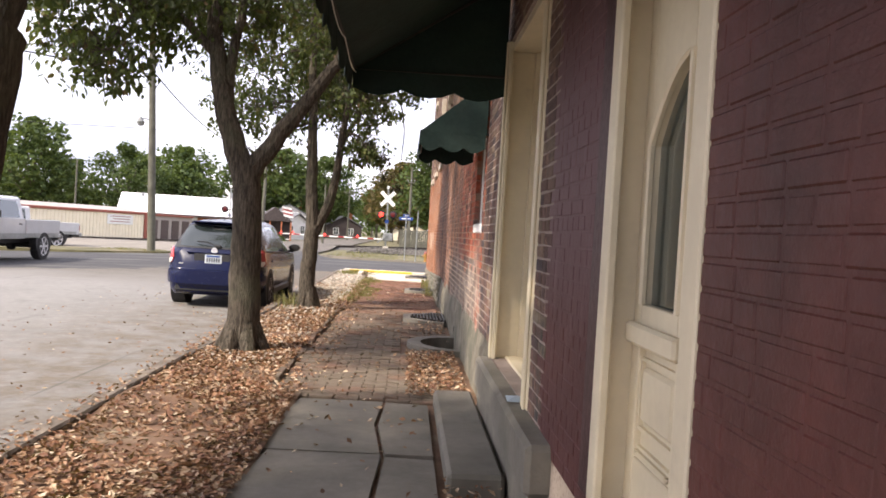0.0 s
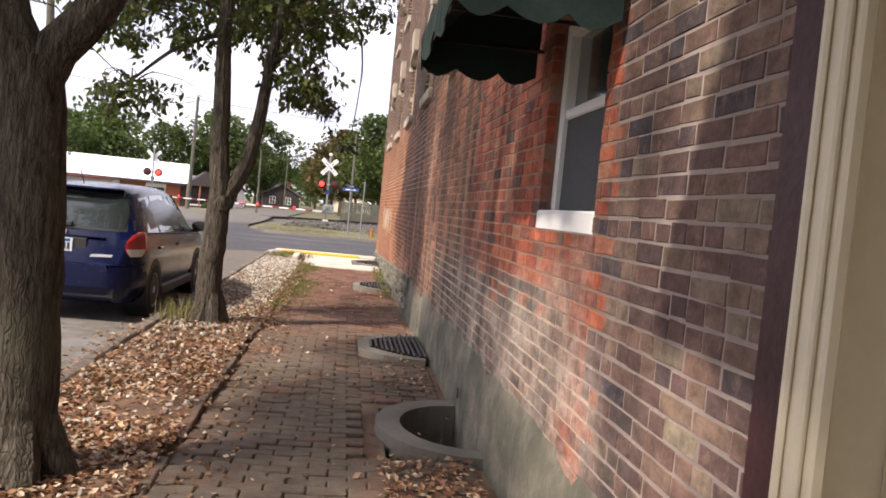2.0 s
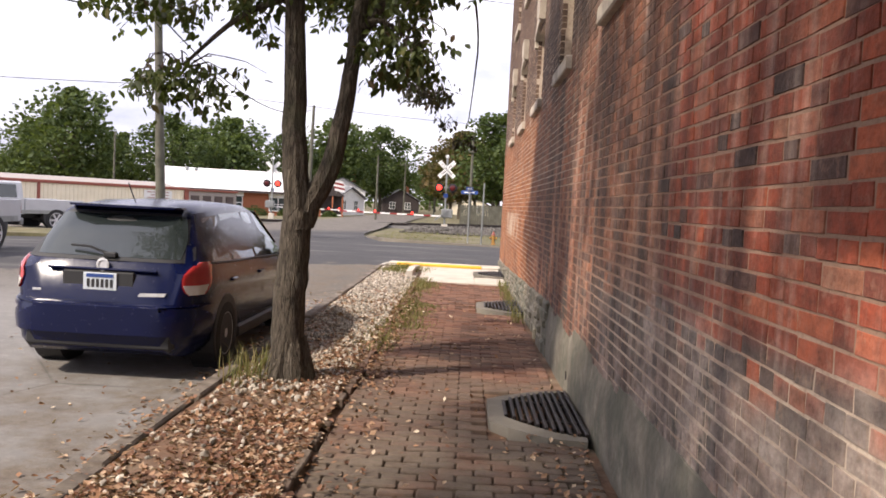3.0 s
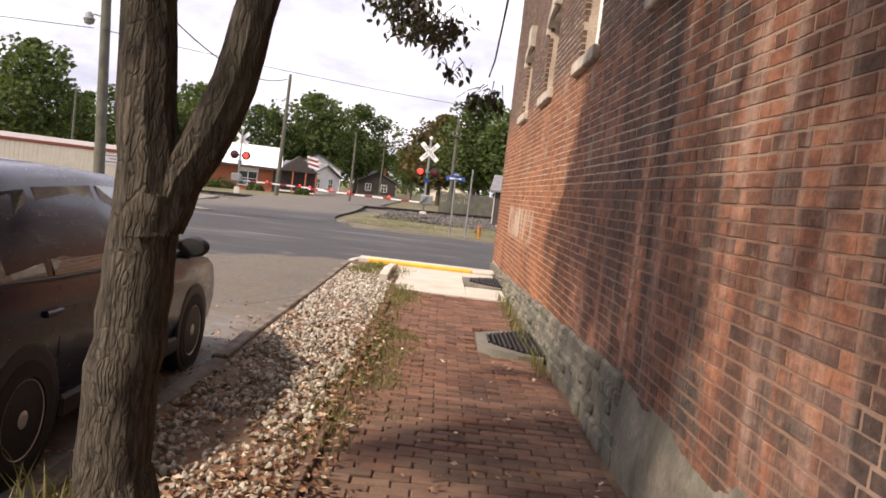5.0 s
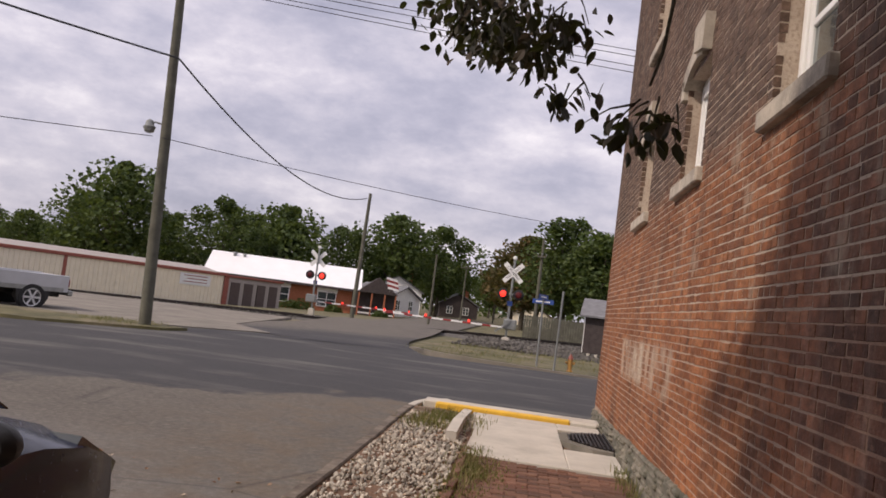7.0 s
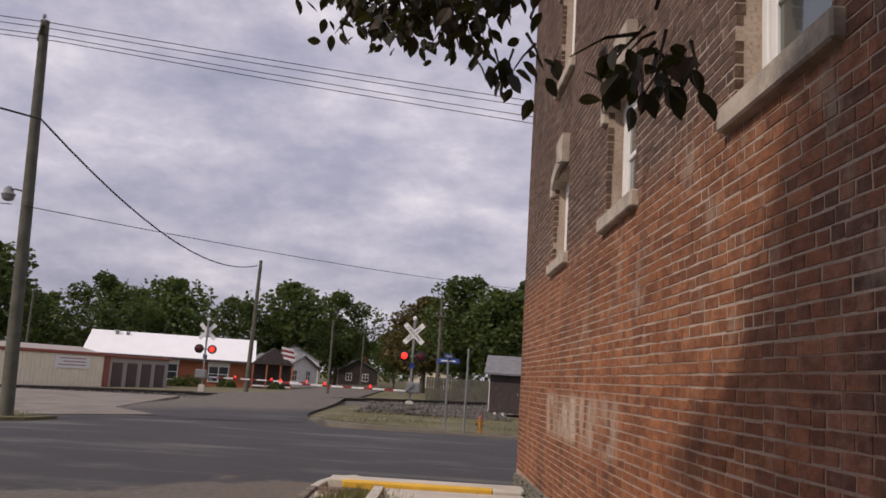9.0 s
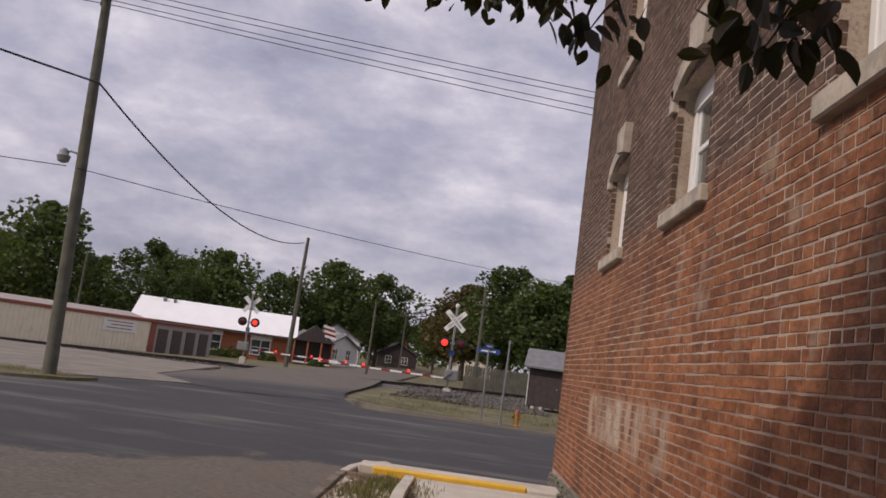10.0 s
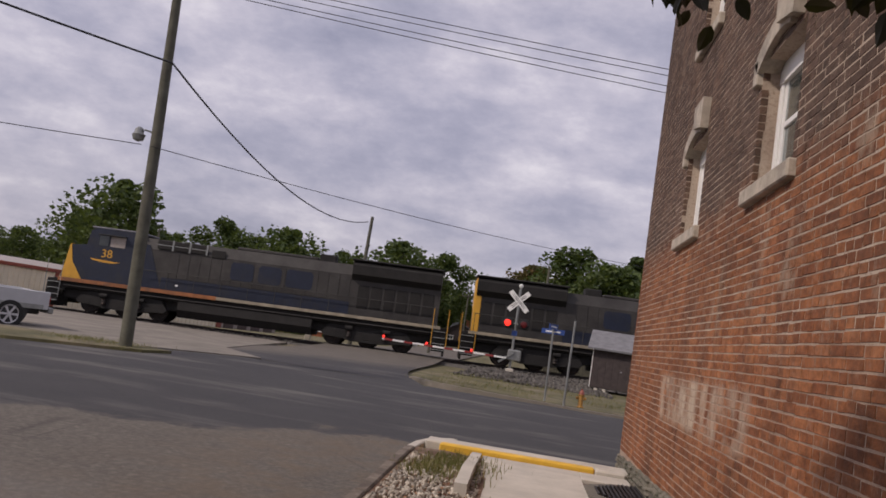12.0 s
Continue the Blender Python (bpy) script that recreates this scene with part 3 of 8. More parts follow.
def thing(name, place, label, category, group="", kind=""):
    ob = new(name)
    ob.empty_display_size = 0.2
    ob.matrix_basis = place if isinstance(place, Matrix) else Matrix.Translation(place)
    return tagged(ob, label, category, group, kind)


def lettering(name, text, size, mat, parent, m, label=""):
    """Raised letters in Blender's own font, as a mesh part; reads along local x, faces local z."""
    cu = bpy.data.curves.new(name, "FONT")
    cu.body, cu.size, cu.extrude, cu.align_x, cu.align_y = text, size, 0.004, "CENTER", "CENTER"
    tmp = bpy.data.objects.new(name, cu)
    scene.collection.objects.link(tmp)
    me = bpy.data.meshes.new_from_object(tmp.evaluated_get(bpy.context.evaluated_depsgraph_get()))
    bpy.data.objects.remove(tmp)
    me.materials.clear()
    me.materials.append(mat)
    me.transform(m)
    return part(name, me, mat, parent, label)


def ground_z(x, y):
    """The land falls a little to the west."""
    return -0.033 * min(max(0.0, -x - 9.0), 22.0)


# ---------- the brick building ----------
Y_END, Y_START, TOP = 26.92, -9.0, 9.2
PITCH, LONG = 0.0665, 0.213


def axis(*runs):
    out = []
    for a, b, n in runs:
        out += [a + (b - a) * i / n for i in range(n)]
    return out + [runs[-1][1]]


# openings in the street wall: y from, y to, z from, z to
DOOR_A = (1.68, 2.62, 0.42, 2.75)
DOOR_B = (4.05, 5.93, 0.42, 2.75)
SMALL = (7.33, 8.22, 1.34, 2.32)
UPPER = [(a, a + 0.98, z, z + h) for a in (2.72, 5.62, 8.52, 11.45, 14.40, 17.38, 20.30, 23.22) for z, h in ((2.88, 1.00), (5.10, 1.35)) if not (a < 9 and z < 3)]
OPENINGS = [DOOR_A, DOOR_B, SMALL] + UPPER


def free_spans(a, b, z0, z1, gap=0.0):
    """The parts of a..b at that height that no opening takes."""
    spans = [(a, b)]
    for y0, y1, o0, o1 in OPENINGS:
        if z1 > o0 + 0.01 and z0 < o1 - 0.01:
            spans = [s for p, q in spans for s in ((p, min(q, y0 - gap)), (max(p, y1 + gap), q)) if s[1] - s[0] > 0.012]
    return spans


def worn_brick(s, out, y0, y1, z0, z1, rnd):
    """A hand-made brick with uneven edges and a tilted face."""
    j = lambda k: rnd.uniform(-k, k)
    e = 0.002
    rim = [(y0 + j(0.003), z0 + j(0.0025)), (y1 + j(0.003), z0 + j(0.0025)), (y1 + j(0.003), z1 + j(0.0025)), (y0 + j(0.003), z1 + j(0.0025))]
    inset = [(rim[0][0] + e, rim[0][1] + e), (rim[1][0] - e, rim[1][1] + e), (rim[2][0] - e, rim[2][1] - e), (rim[3][0] + e, rim[3][1] - e)]
    v = [(out + j(0.001) - 0.001, y, z) for y, z in inset] + [(out + 0.004, y, z) for y, z in rim] + [(0.04, y, z) for y, z in rim]
    f = [(3, 2, 1, 0)]
    for k in range(4):
        n = (k + 1) % 4
        f += [(k, n, n + 4, k + 4), (k + 4, n + 4, n + 8, k + 8)]
    s.add(v, f)


def foot_top(y):
    """The top of the rubble foot; the pavement rises gently along it."""
    return 0.54 - 0.031 * max(0.0, y - 14.5)


def street_wall():
    core, pale = Shape(), Shape()
    zs = sorted({0.0, TOP, *[z for o in OPENINGS for z in o[2:]]})
    for z0, z1 in zip(zs, zs[1:]):
        for a, b in free_spans(Y_START, Y_END - 0.02, z0, z1):
            for lo, hi, x0, s in ((Y_START, 3.66, 0.0035, core), (3.66, 7.17, 0.0006, pale), (7.17, Y_END, 0.0006, core)):
                if min(b, hi) - max(a, lo) > 0.001:
                    s.box(x0, 0.34, max(a, lo), min(b, hi), z0, z1)
    wall = part("wall_west", core, MORTAR)
    tagged(wall, "old weathered red brick street wall with pale mortar and salt stains", "wall", kind="structure")
    part("pale_mortar", pale, PALE_MORTAR, wall)
    joined, painted, purple = Shape(), Shape(), Shape()
    singles = {}
    rnd = random.Random(4)
    count = 0
    z = 0.36 - 2 * PITCH
    row = 0
    while z < TOP - 0.05:
        header = row % 6 == 5
        step = LONG / 2 if header else LONG
        y = Y_START + (LONG / 2 if row % 2 else 0.0)
        while y < Y_END:
            step = LONG if (rnd.random() < 0.74 and not header) else LONG * 0.52
            for a, b in free_spans(y, min(y + step, Y_END) - 0.011, z, z + PITCH - 0.011, -0.003):
                if z < (0.42 if a < 15.5 else 0.34 if a < 18.5 else 0.2) and a > 6.0 or z < 0.35 and a < 6.0:
                    continue
                out = rnd.uniform(-0.0032, -0.0004)
                if a < 2.5:
                    painted.soft(out * 1.0 - 0.0005, 0.05, a, b, z + rnd.uniform(-0.002, 0.002), z + PITCH - 0.008 + rnd.uniform(-0.002, 0.001), 0.005)
                elif a < 3.62 + 0.11 * (row % 2) and b > 2.5:
                    purple.soft(out * 0.8, 0.05, a, b, z + rnd.uniform(-0.002, 0.002), z + PITCH - 0.007, 0.004)
                elif 9.3 < a < 12.2 and 0.62 < z < 1.32 and abs(b - a - step + 0.011) < 1e-4 and count < 295:
                    singles.setdefault(round(b - a, 3), []).append((a, z, out))
                    count += 1
                else:
                    up, slip = rnd.uniform(-0.0025, 0.0025), rnd.uniform(-0.004, 0.003)
                    tight = 0.003 if 7.17 < a < 12.0 else 0.0
                    b2, z2 = b + slip + tight if b < Y_END - 0.3 and b - a > 0.05 else b, z + up + PITCH - 0.0098 + tight * 0.6 + slip * 0.5
                    if z > 3.3 or b2 > Y_END - 0.02:
                        joined.box(out, 0.05, a, b2, z + up, z2)
                    else:
                        worn_brick(joined, out, a, b2, z + up, z2, rnd)
            y += step
        z += PITCH
        row += 1
    part("brickwork", joined, BRICK, wall, kind="stuff")
    part("painted_brickwork", painted, PAINTED, wall, "brickwork under chipped maroon paint", kind="stuff")
    part("purple_brickwork", purple, PURPLE, wall, "brickwork under faded purple paint", kind="stuff")
    # paint fills the joints of the painted stretches
    part("paint_coat", Shape().box(0.001, 0.0034, Y_START, 1.68, 0.36, TOP - 0.1).box(0.001, 0.0034, 1.68, 2.62, 2.76, TOP - 0.1), PAINTED, wall)
    part("paint_coat", Shape().box(0.001, 0.0034, 2.62, 3.66, 0.36, 5.0), PURPLE, wall)
    for a, b in ((2.62, 2.77), (5.93, 6.05)):
        part("dark_edge", Shape().soft(-0.008, 0.02, a, b, 0.43, 2.9, 0.004), DEEP_MAROON, wall, "deep maroon painted edge beside a door")
    # the wall's foot: rough render first, then bare rubble stone
    render_face = Shape()
    ys = axis((6.0, 15.0, 90))
    top = [0.50 + 0.06 * noise.noise((y * 0.9, 0, 0)) + 0.02 * noise.noise((y * 5.0, 3, 0)) for y in ys]
    v, f = [], []
    for y, t in zip(ys, top):
        for k in range(6):
            z = -0.25 + (t + 0.25) * k / 5
            v.append((-0.022 - 0.018 * noise.noise((y * 1.6, z * 3, 1)) - 0.008 * noise.noise((y * 6, z * 7, 2)) + (0.02 if k == 5 else 0), y, z))
        v.append((0.02, y, t + 0.012))
    for i in range(len(ys) - 1):
        for k in range(6):
            q = i * 7 + k
            f.append((q, q + 7, q + 8, q + 1))
    render_face.add(v, f)
    part("rendered_foot", render_face, STONE, wall, "rough grey cement render along the foot", smooth=True)
    rubble = Shape()
    for row in range(5):
        y = 14.9
        while y < Y_END + 0.05:
            w2 = rnd.choice((0.09, 0.14, 0.20, 0.30)) * rnd.uniform(0.8, 1.2)
            b2 = min(y + w2, Y_END + 0.06)
            h = foot_top(y) / 5
            z0 = row * h + 0.025 * math.sin(y * 2.3 + row * 1.9) * (0 < row < 4)
            rubble.soft(-0.034 + rnd.uniform(-0.022, 0.014), 0.06, y, b2 - rnd.uniform(0.004, 0.016), z0 - (0.2 if row == 0 else 0), z0 + h - rnd.uniform(0.0, 0.02), 0.02)
            y = b2
    part("rubble_foot", rubble, STONE, wall, "rough grey rubble stone foot", kind="stuff")
    part("foot_mortar", Shape().prism([(14.95, -0.25), (Y_END + 0.03, -0.25), (Y_END + 0.03, foot_top(Y_END) - 0.02), (14.95, foot_top(14.95) - 0.02)], -0.018, 0.05), STONE, wall)
    holes = Shape()
    for y, z in ((13.1, 0.16), (19.2, 0.14), (9.85, 0.17)):
        holes.lathe([(0.035, 0.0), (0.035, 0.004)], 10, pose(-0.045, y, z, 0, -90, 0))
    part("vent_hole", holes, IRON, wall)
    # other walls and roof close the building
    rest = Shape().box(0.02, 14.0, Y_END - 0.30, Y_END, -0.2, TOP).box(13.7, 14.0, Y_START, Y_END - 0.3, -0.2, TOP).box(0.34, 13.7, Y_START, Y_START + 0.3, -0.2, TOP)
    tagged(part("wall_north", rest, BRICK), "plain brick back and end walls", "wall", kind="structure")
    tagged(part("roof", Shape().box(0.34, 13.7, Y_START + 0.3, Y_END - 0.3, TOP - 0.3, TOP - 0.1), CONCRETE), "flat building roof behind the parapet", "roof", kind="structure")
    tagged(part("floor", Shape().box(0.34, 13.7, Y_START + 0.3, Y_END - 0.3, 0.2, 0.3), SOIL), "dark indoor floor of the building", "floor", kind="structure")
    # dark sheet added behind the openings in place of the unlit rooms
    tagged(part("partition", Shape().box(0.9, 0.96, Y_START + 0.3, Y_END - 0.3, 0.3, TOP - 0.3), SCREEN), "added dark sheet behind the windows for the unseen dim interior", "wall", kind="structure")
    return wall, singles


WALL, SINGLE_BRICKS = street_wall()


def arch(y0, y1, z, rise, n=8):
    """Points of a flat arch from y0 to y1 that starts at z."""
    return [(y0 + (y1 - y0) * i / n, z + rise * (1 - (2 * i / n - 1) ** 2)) for i in range(n + 1)]


def upper_window(number, y0, y1, z0, z1):
    w = thing(f"window_{number}", (0, 0, 0), "narrow sash window with white frame and carved stone hood", "window", kind="structure")
    mid = (y0 + y1) / 2
    part("sill", Shape().soft(-0.06, 0.14, y0 - 0.1, y1 + 0.1, z0 - 0.13, z0, 0.012), SILL, w, "chipped stone sill")
    frame_ = Shape()
    for a, b in ((y0, y0 + 0.07), (y1 - 0.07, y1)):
        frame_.soft(0.13, 0.20, a, b, z0, z1 + 0.02, 0.008)
    frame_.soft(0.132, 0.198, y0 + 0.07, y1 - 0.07, z0, z0 + 0.08, 0.008)
    part("window_frame", frame_, WHITE, w)
    head = Shape().prism([(y0, z1 - 0.16), (y1, z1 - 0.16)] + arch(y0, y1, z1, 0.1)[::-1], 0.125, 0.20)
    part("window_head", head, WHITE, w, "white arched board")
    sash = Shape()
    for a, b in ((y0 + 0.07, y0 + 0.13), (y1 - 0.13, y1 - 0.07)):
        sash.soft(0.15, 0.185, a, b, z0 + 0.08, z1 - 0.16, 0.006)
    sash.soft(0.152, 0.183, y0 + 0.13, y1 - 0.13, z0 + 0.08, z0 + 0.14, 0.006)
    sash.soft(0.152, 0.183, y0 + 0.13, y1 - 0.13, (z0 + z1) / 2 - 0.03, (z0 + z1) / 2 + 0.02, 0.006)
    part("sash", sash, WHITE, w)
    part("pane", Shape().box(0.170, 0.174, y0 + 0.1, y1 - 0.1, z0 + 0.1, (z0 + z1) / 2 - 0.01), GLASS, w)
    part("pane", Shape().box(0.160, 0.164, y0 + 0.1, y1 - 0.1, (z0 + z1) / 2, z1 - 0.14), GLASS, w)
    # hood: an arched band that ends in a raised block
    low, high = arch(y0 - 0.02, y1 + 0.02, z1 - 0.08, 0.16, 12), arch(y0 - 0.13, y1 + 0.13, z1 + 0.03, 0.20, 12)
    hood = Shape()
    for i in range(3, 12):
        hood.prism([low[i], low[i + 1], high[i + 1], high[i]], -0.05, 0.12)
    hood.soft(-0.05, 0.06, y1 + 0.01, y1 + 0.13, z1 - 0.17, z1 + 0.04, 0.01)
    part("hood", hood, SILL, w, "arched stone hood")
    part("keystone", Shape().prism([(mid - 0.42, z1 + 0.04), (mid - 0.02, z1 + 0.12), (mid + 0.0, z1 + 0.36), (mid - 0.44, z1 + 0.36)], -0.085, 0.10), SILL, w, "projecting stone block")
    return w


for i, (y0, y1, z0, z1) in enumerate(UPPER):
    upper_window(i + 2, y0, y1, z0, z1)


def small_window():
    y0, y1, z0, z1 = SMALL
    w = thing("window_1", (0, 0, 0), "low window with dark insect screen and white peeling frame", "window", kind="structure")
    part("sill", Shape().soft(-0.010, 0.14, y0 + 0.003, y1 - 0.003, z0 + 0.005, z0 + 0.10, 0.010), WHITE, w, "thick white painted sill")
    f = Shape()
    for a, b in ((y0, y0 + 0.055), (y1 - 0.055, y1)):
        f.soft(0.055, 0.14, a, b, z0 + 0.10, z1, 0.008)
    f.soft(0.058, 0.138, y0 + 0.055, y1 - 0.055, z1 - 0.06, z1, 0.008)
    part("window_frame", f, WHITE, w)
    part("rail", Shape().soft(0.07, 0.13, y0 + 0.055, y1 - 0.055, 1.87, 1.92, 0.008), WHITE, w)
    part("insect_screen", Shape().box(0.085, 0.09, y0 + 0.05, y1 - 0.05, z0 + 0.10, 1.88), SCREEN, w, "dark grey insect screen")
    part("pane", Shape().box(0.11, 0.114, y0 + 0.05, y1 - 0.05, 1.90, z1 - 0.05), GLASS, w)


small_window()


def panel(shape, y0, y1, z0, z1, x, deep=0.018):
    """A recessed door panel with a raised field, seen from the street (towards -x)."""
    shape.soft(x - deep, x + 0.01, y0 + 0.03, y1 - 0.03, z0 + 0.03, z1 - 0.03, 0.012)
    for a, b, c, d in ((y0, y1, z0, z0 + 0.014), (y0, y1, z1 - 0.014, z1), (y0, y0 + 0.014, z0 + 0.014, z1 - 0.014), (y1 - 0.014, y1, z0 + 0.014, z1 - 0.014)):
        shape.box(x - deep * 0.8, x + 0.01, a, b, c, d)


def door_leaf(name, y0, y1, z0, z1, x, panels, parent, label=""):
    """Stiles and rails with sunk panels."""
    d = part(name, Shape().box(x + 0.012, x + 0.04, y0, y1, z0, z1), CREAM, parent, label)
    s = Shape()
    st = 0.095
    s.soft(x - 0.012, x + 0.012, y0, y0 + st, z0, z1, 0.004).soft(x - 0.012, x + 0.012, y1 - st, y1, z0, z1, 0.004)
    edges = [z0] + [e for p in panels for e in p] + [z1]
    for a, b in zip(edges[::2], edges[1::2]):
        s.soft(x - 0.011, x + 0.012, y0 + st, y1 - st, a, b, 0.004)
    part("door_frame", s, CREAM, d)
    for a, b in panels:
        q = Shape()
        panel(q, y0 + st, y1 - st, a, b, x + 0.012, 0.014)
        part("door_panel", q, CREAM, d)
    return d


def doors():
    # double door with five panels a leaf
    y0, y1, z0, z1 = DOOR_B
    d = thing("door_2", (0, 0, 0), "closed cream double door with small panels and iron knob", "door", kind="structure")
    c = Shape()
    for a, b in ((y0, y0 + 0.13), (y1 - 0.13, y1)):
        c.soft(-0.012, 0.02, a, b, z0, z1, 0.006)
        c.soft(-0.03, -0.012, a + 0.02, a + 0.045, z0, z1, 0.006).soft(-0.026, -0.012, b - 0.04, b - 0.015, z0, z1, 0.006)
    part("casing", c, CREAM, d)
    j = Shape().soft(0.02, 0.34, y0, y0 + 0.05, z0, z1, 0.004).soft(0.02, 0.34, y1 - 0.05, y1, z0, z1, 0.004).soft(0.02, 0.34, y0 + 0.05, y1 - 0.05, z1 - 0.06, z1, 0.004)
    j.soft(0.19, 0.23, y1 - 0.09, y1 - 0.05, z0, z1 - 0.06, 0.004).soft(0.19, 0.23, y0 + 0.05, y0 + 0.09, z0, z1 - 0.06, 0.004)
    part("jamb", j, CREAM, d)
    mid = (y0 + y1) / 2
    five = [(z0 + 0.17 + i * 0.40, z0 + 0.17 + i * 0.40 + 0.30) for i in range(5)]
    leaf_a = door_leaf("door_leaf", mid + 0.006, y1 - 0.06, z0 + 0.02, z1 - 0.07, 0.25, five, d)
    door_leaf("door_leaf", y0 + 0.06, mid - 0.006, z0 + 0.02, z1 - 0.07, 0.25, five, d)
    part("cover_strip", Shape().soft(0.222, 0.238, mid - 0.03, mid + 0.03, z0 + 0.02, z1 - 0.07, 0.006), CREAM, d)
    for y in (mid + 0.10, mid - 0.09):
        plate = part("lock_plate", Shape().soft(0.225, 0.238, y - 0.022, y + 0.022, 1.16, 1.40, 0.005), IRON, leaf_a, "tall black iron lock plate")
        part("knob", Shape().lathe([(0.012, 0), (0.012, 0.035), (0.026, 0.04), (0.033, 0.055), (0.028, 0.072), (0.010, 0.080)], 14, pose(0.225, y, 1.28, 0, -90, 0)), IRON, plate, smooth=True)
    part("threshold", Shape().soft(0.10, 0.30, y0 + 0.05, y1 - 0.05, z0 - 0.01, z0 + 0.018, 0.006), CREAM, d)
    # single door with an arched pane
    y0, y1, z0, z1 = DOOR_A
    d = thing("door_1", (0, 0, 0), "closed cream panelled door with tall arched pane", "door", kind="structure")
    c = Shape()
    for a, b in ((y0, y0 + 0.10), (y1 - 0.10, y1)):
        c.soft(-0.012, 0.02, a, b, z0, z1, 0.006)
    part("casing", c, CREAM, d)
    part("jamb", Shape().soft(0.02, 0.34, y0, y0 + 0.04, z0, z1, 0.004).soft(0.02, 0.34, y1 - 0.04, y1, z0, z1, 0.004).soft(0.02, 0.34, y0 + 0.04, y1 - 0.04, z1 - 0.06, z1, 0.004), CREAM, d)
    a, b = y0 + 0.36, y1 - 0.045
    x = 0.115
    leaf = part("door_leaf", Shape().box(x + 0.012, x + 0.05, a, b, z0 + 0.02, 1.12), CREAM, d)
    s = Shape()
    s.soft(x - 0.012, x + 0.05, a, a + 0.085, z0 + 0.02, z1 - 0.07, 0.004).soft(x - 0.012, x + 0.05, b - 0.085, b, z0 + 0.02, z1 - 0.07, 0.004)
    s.soft(x - 0.012, x + 0.05, a + 0.085, b - 0.085, 1.0, 1.12, 0.004).soft(x - 0.012, x + 0.012, a + 0.085, b - 0.085, z0 + 0.02, z0 + 0.2, 0.004)
    curve = [(a + 0.085 + (b - a - 0.17) * i / 10, 1.64 + 0.24 * (1 - (i / 10) ** 2)) for i in range(11)]
    for p, q in zip(curve, curve[1:]):
        s.prism([p, q, (q[0], z1 - 0.07), (p[0], z1 - 0.07)], x - 0.012, x + 0.05)
    part("door_frame", s, CREAM, leaf)
    part("moulding", Shape().soft(x - 0.045, x - 0.012, a + 0.02, b - 0.02, 0.99, 1.06, 0.01).tube([(x - 0.012, a + 0.09, 1.12), *[(x - 0.012, p, q) for p, q in curve], (x - 0.012, b - 0.09, 1.12)], 0.013, 6), CREAM, leaf, "raised moulding round the pane")
    part("pane", Shape().prism([(a + 0.075, 1.10), (b - 0.075, 1.10)] + curve[::-1], x + 0.02, x + 0.026), GLASS, leaf, "dark tall pane with arched top")
    q = Shape()
    panel(q, a + 0.085, b - 0.085, z0 + 0.2, 0.66, x + 0.012)
    panel(q, a + 0.085, b - 0.085, 0.71, 0.95, x + 0.012)
    part("door_panel", q, CREAM, leaf)
    # the narrow fixed leaf beside it
    lo = y0 + 0.05
    side = part("side_leaf", Shape().box(x + 0.012, x + 0.05, lo, a - 0.055, z0 + 0.02, 1.06), CREAM, d, "narrow fixed leaf with a dark pane")
    part("door_frame", Shape().soft(x - 0.012, x + 0.05, lo, lo + 0.05, z0 + 0.02, z1 - 0.07, 0.004).soft(x - 0.011, x + 0.05, lo + 0.05, a - 0.055, 1.02, 1.10, 0.004).soft(x - 0.011, x + 0.05, lo + 0.05, a - 0.055, z1 - 0.25, z1 - 0.07, 0.004), CREAM, side)
    part("pane", Shape().box(x + 0.02, x + 0.026, lo + 0.04, a - 0.05, 1.08, z1 - 0.22), GLASS, side, "dark tall pane")
    part("moulding", Shape().soft(x - 0.05, x - 0.011, lo + 0.01, a - 0.06, 0.98, 1.05, 0.012), CREAM, side)
    part("mullion", Shape().soft(x - 0.03, x + 0.05, a - 0.053, a - 0.003, z0 + 0.02, z1 - 0.07, 0.01), CREAM, d, "upright cream post between the leaves")
    # stone doorsteps
    steps = part("door_step", Shape().soft(-0.11, 0.33, 3.35, 5.98, 0.182, 0.415, 0.025), CONCRETE)
    tagged(steps, "worn concrete doorstep ledge under the double door", "doorstep", kind="structure")
    base = part("step_base", Shape().soft(-0.085, 0.3, -8.9, 5.96, -0.2, 0.178, 0.02), CONCRETE)
    tagged(base, "grey concrete base along the wall's foot", "plinth", kind="structure")


doors()


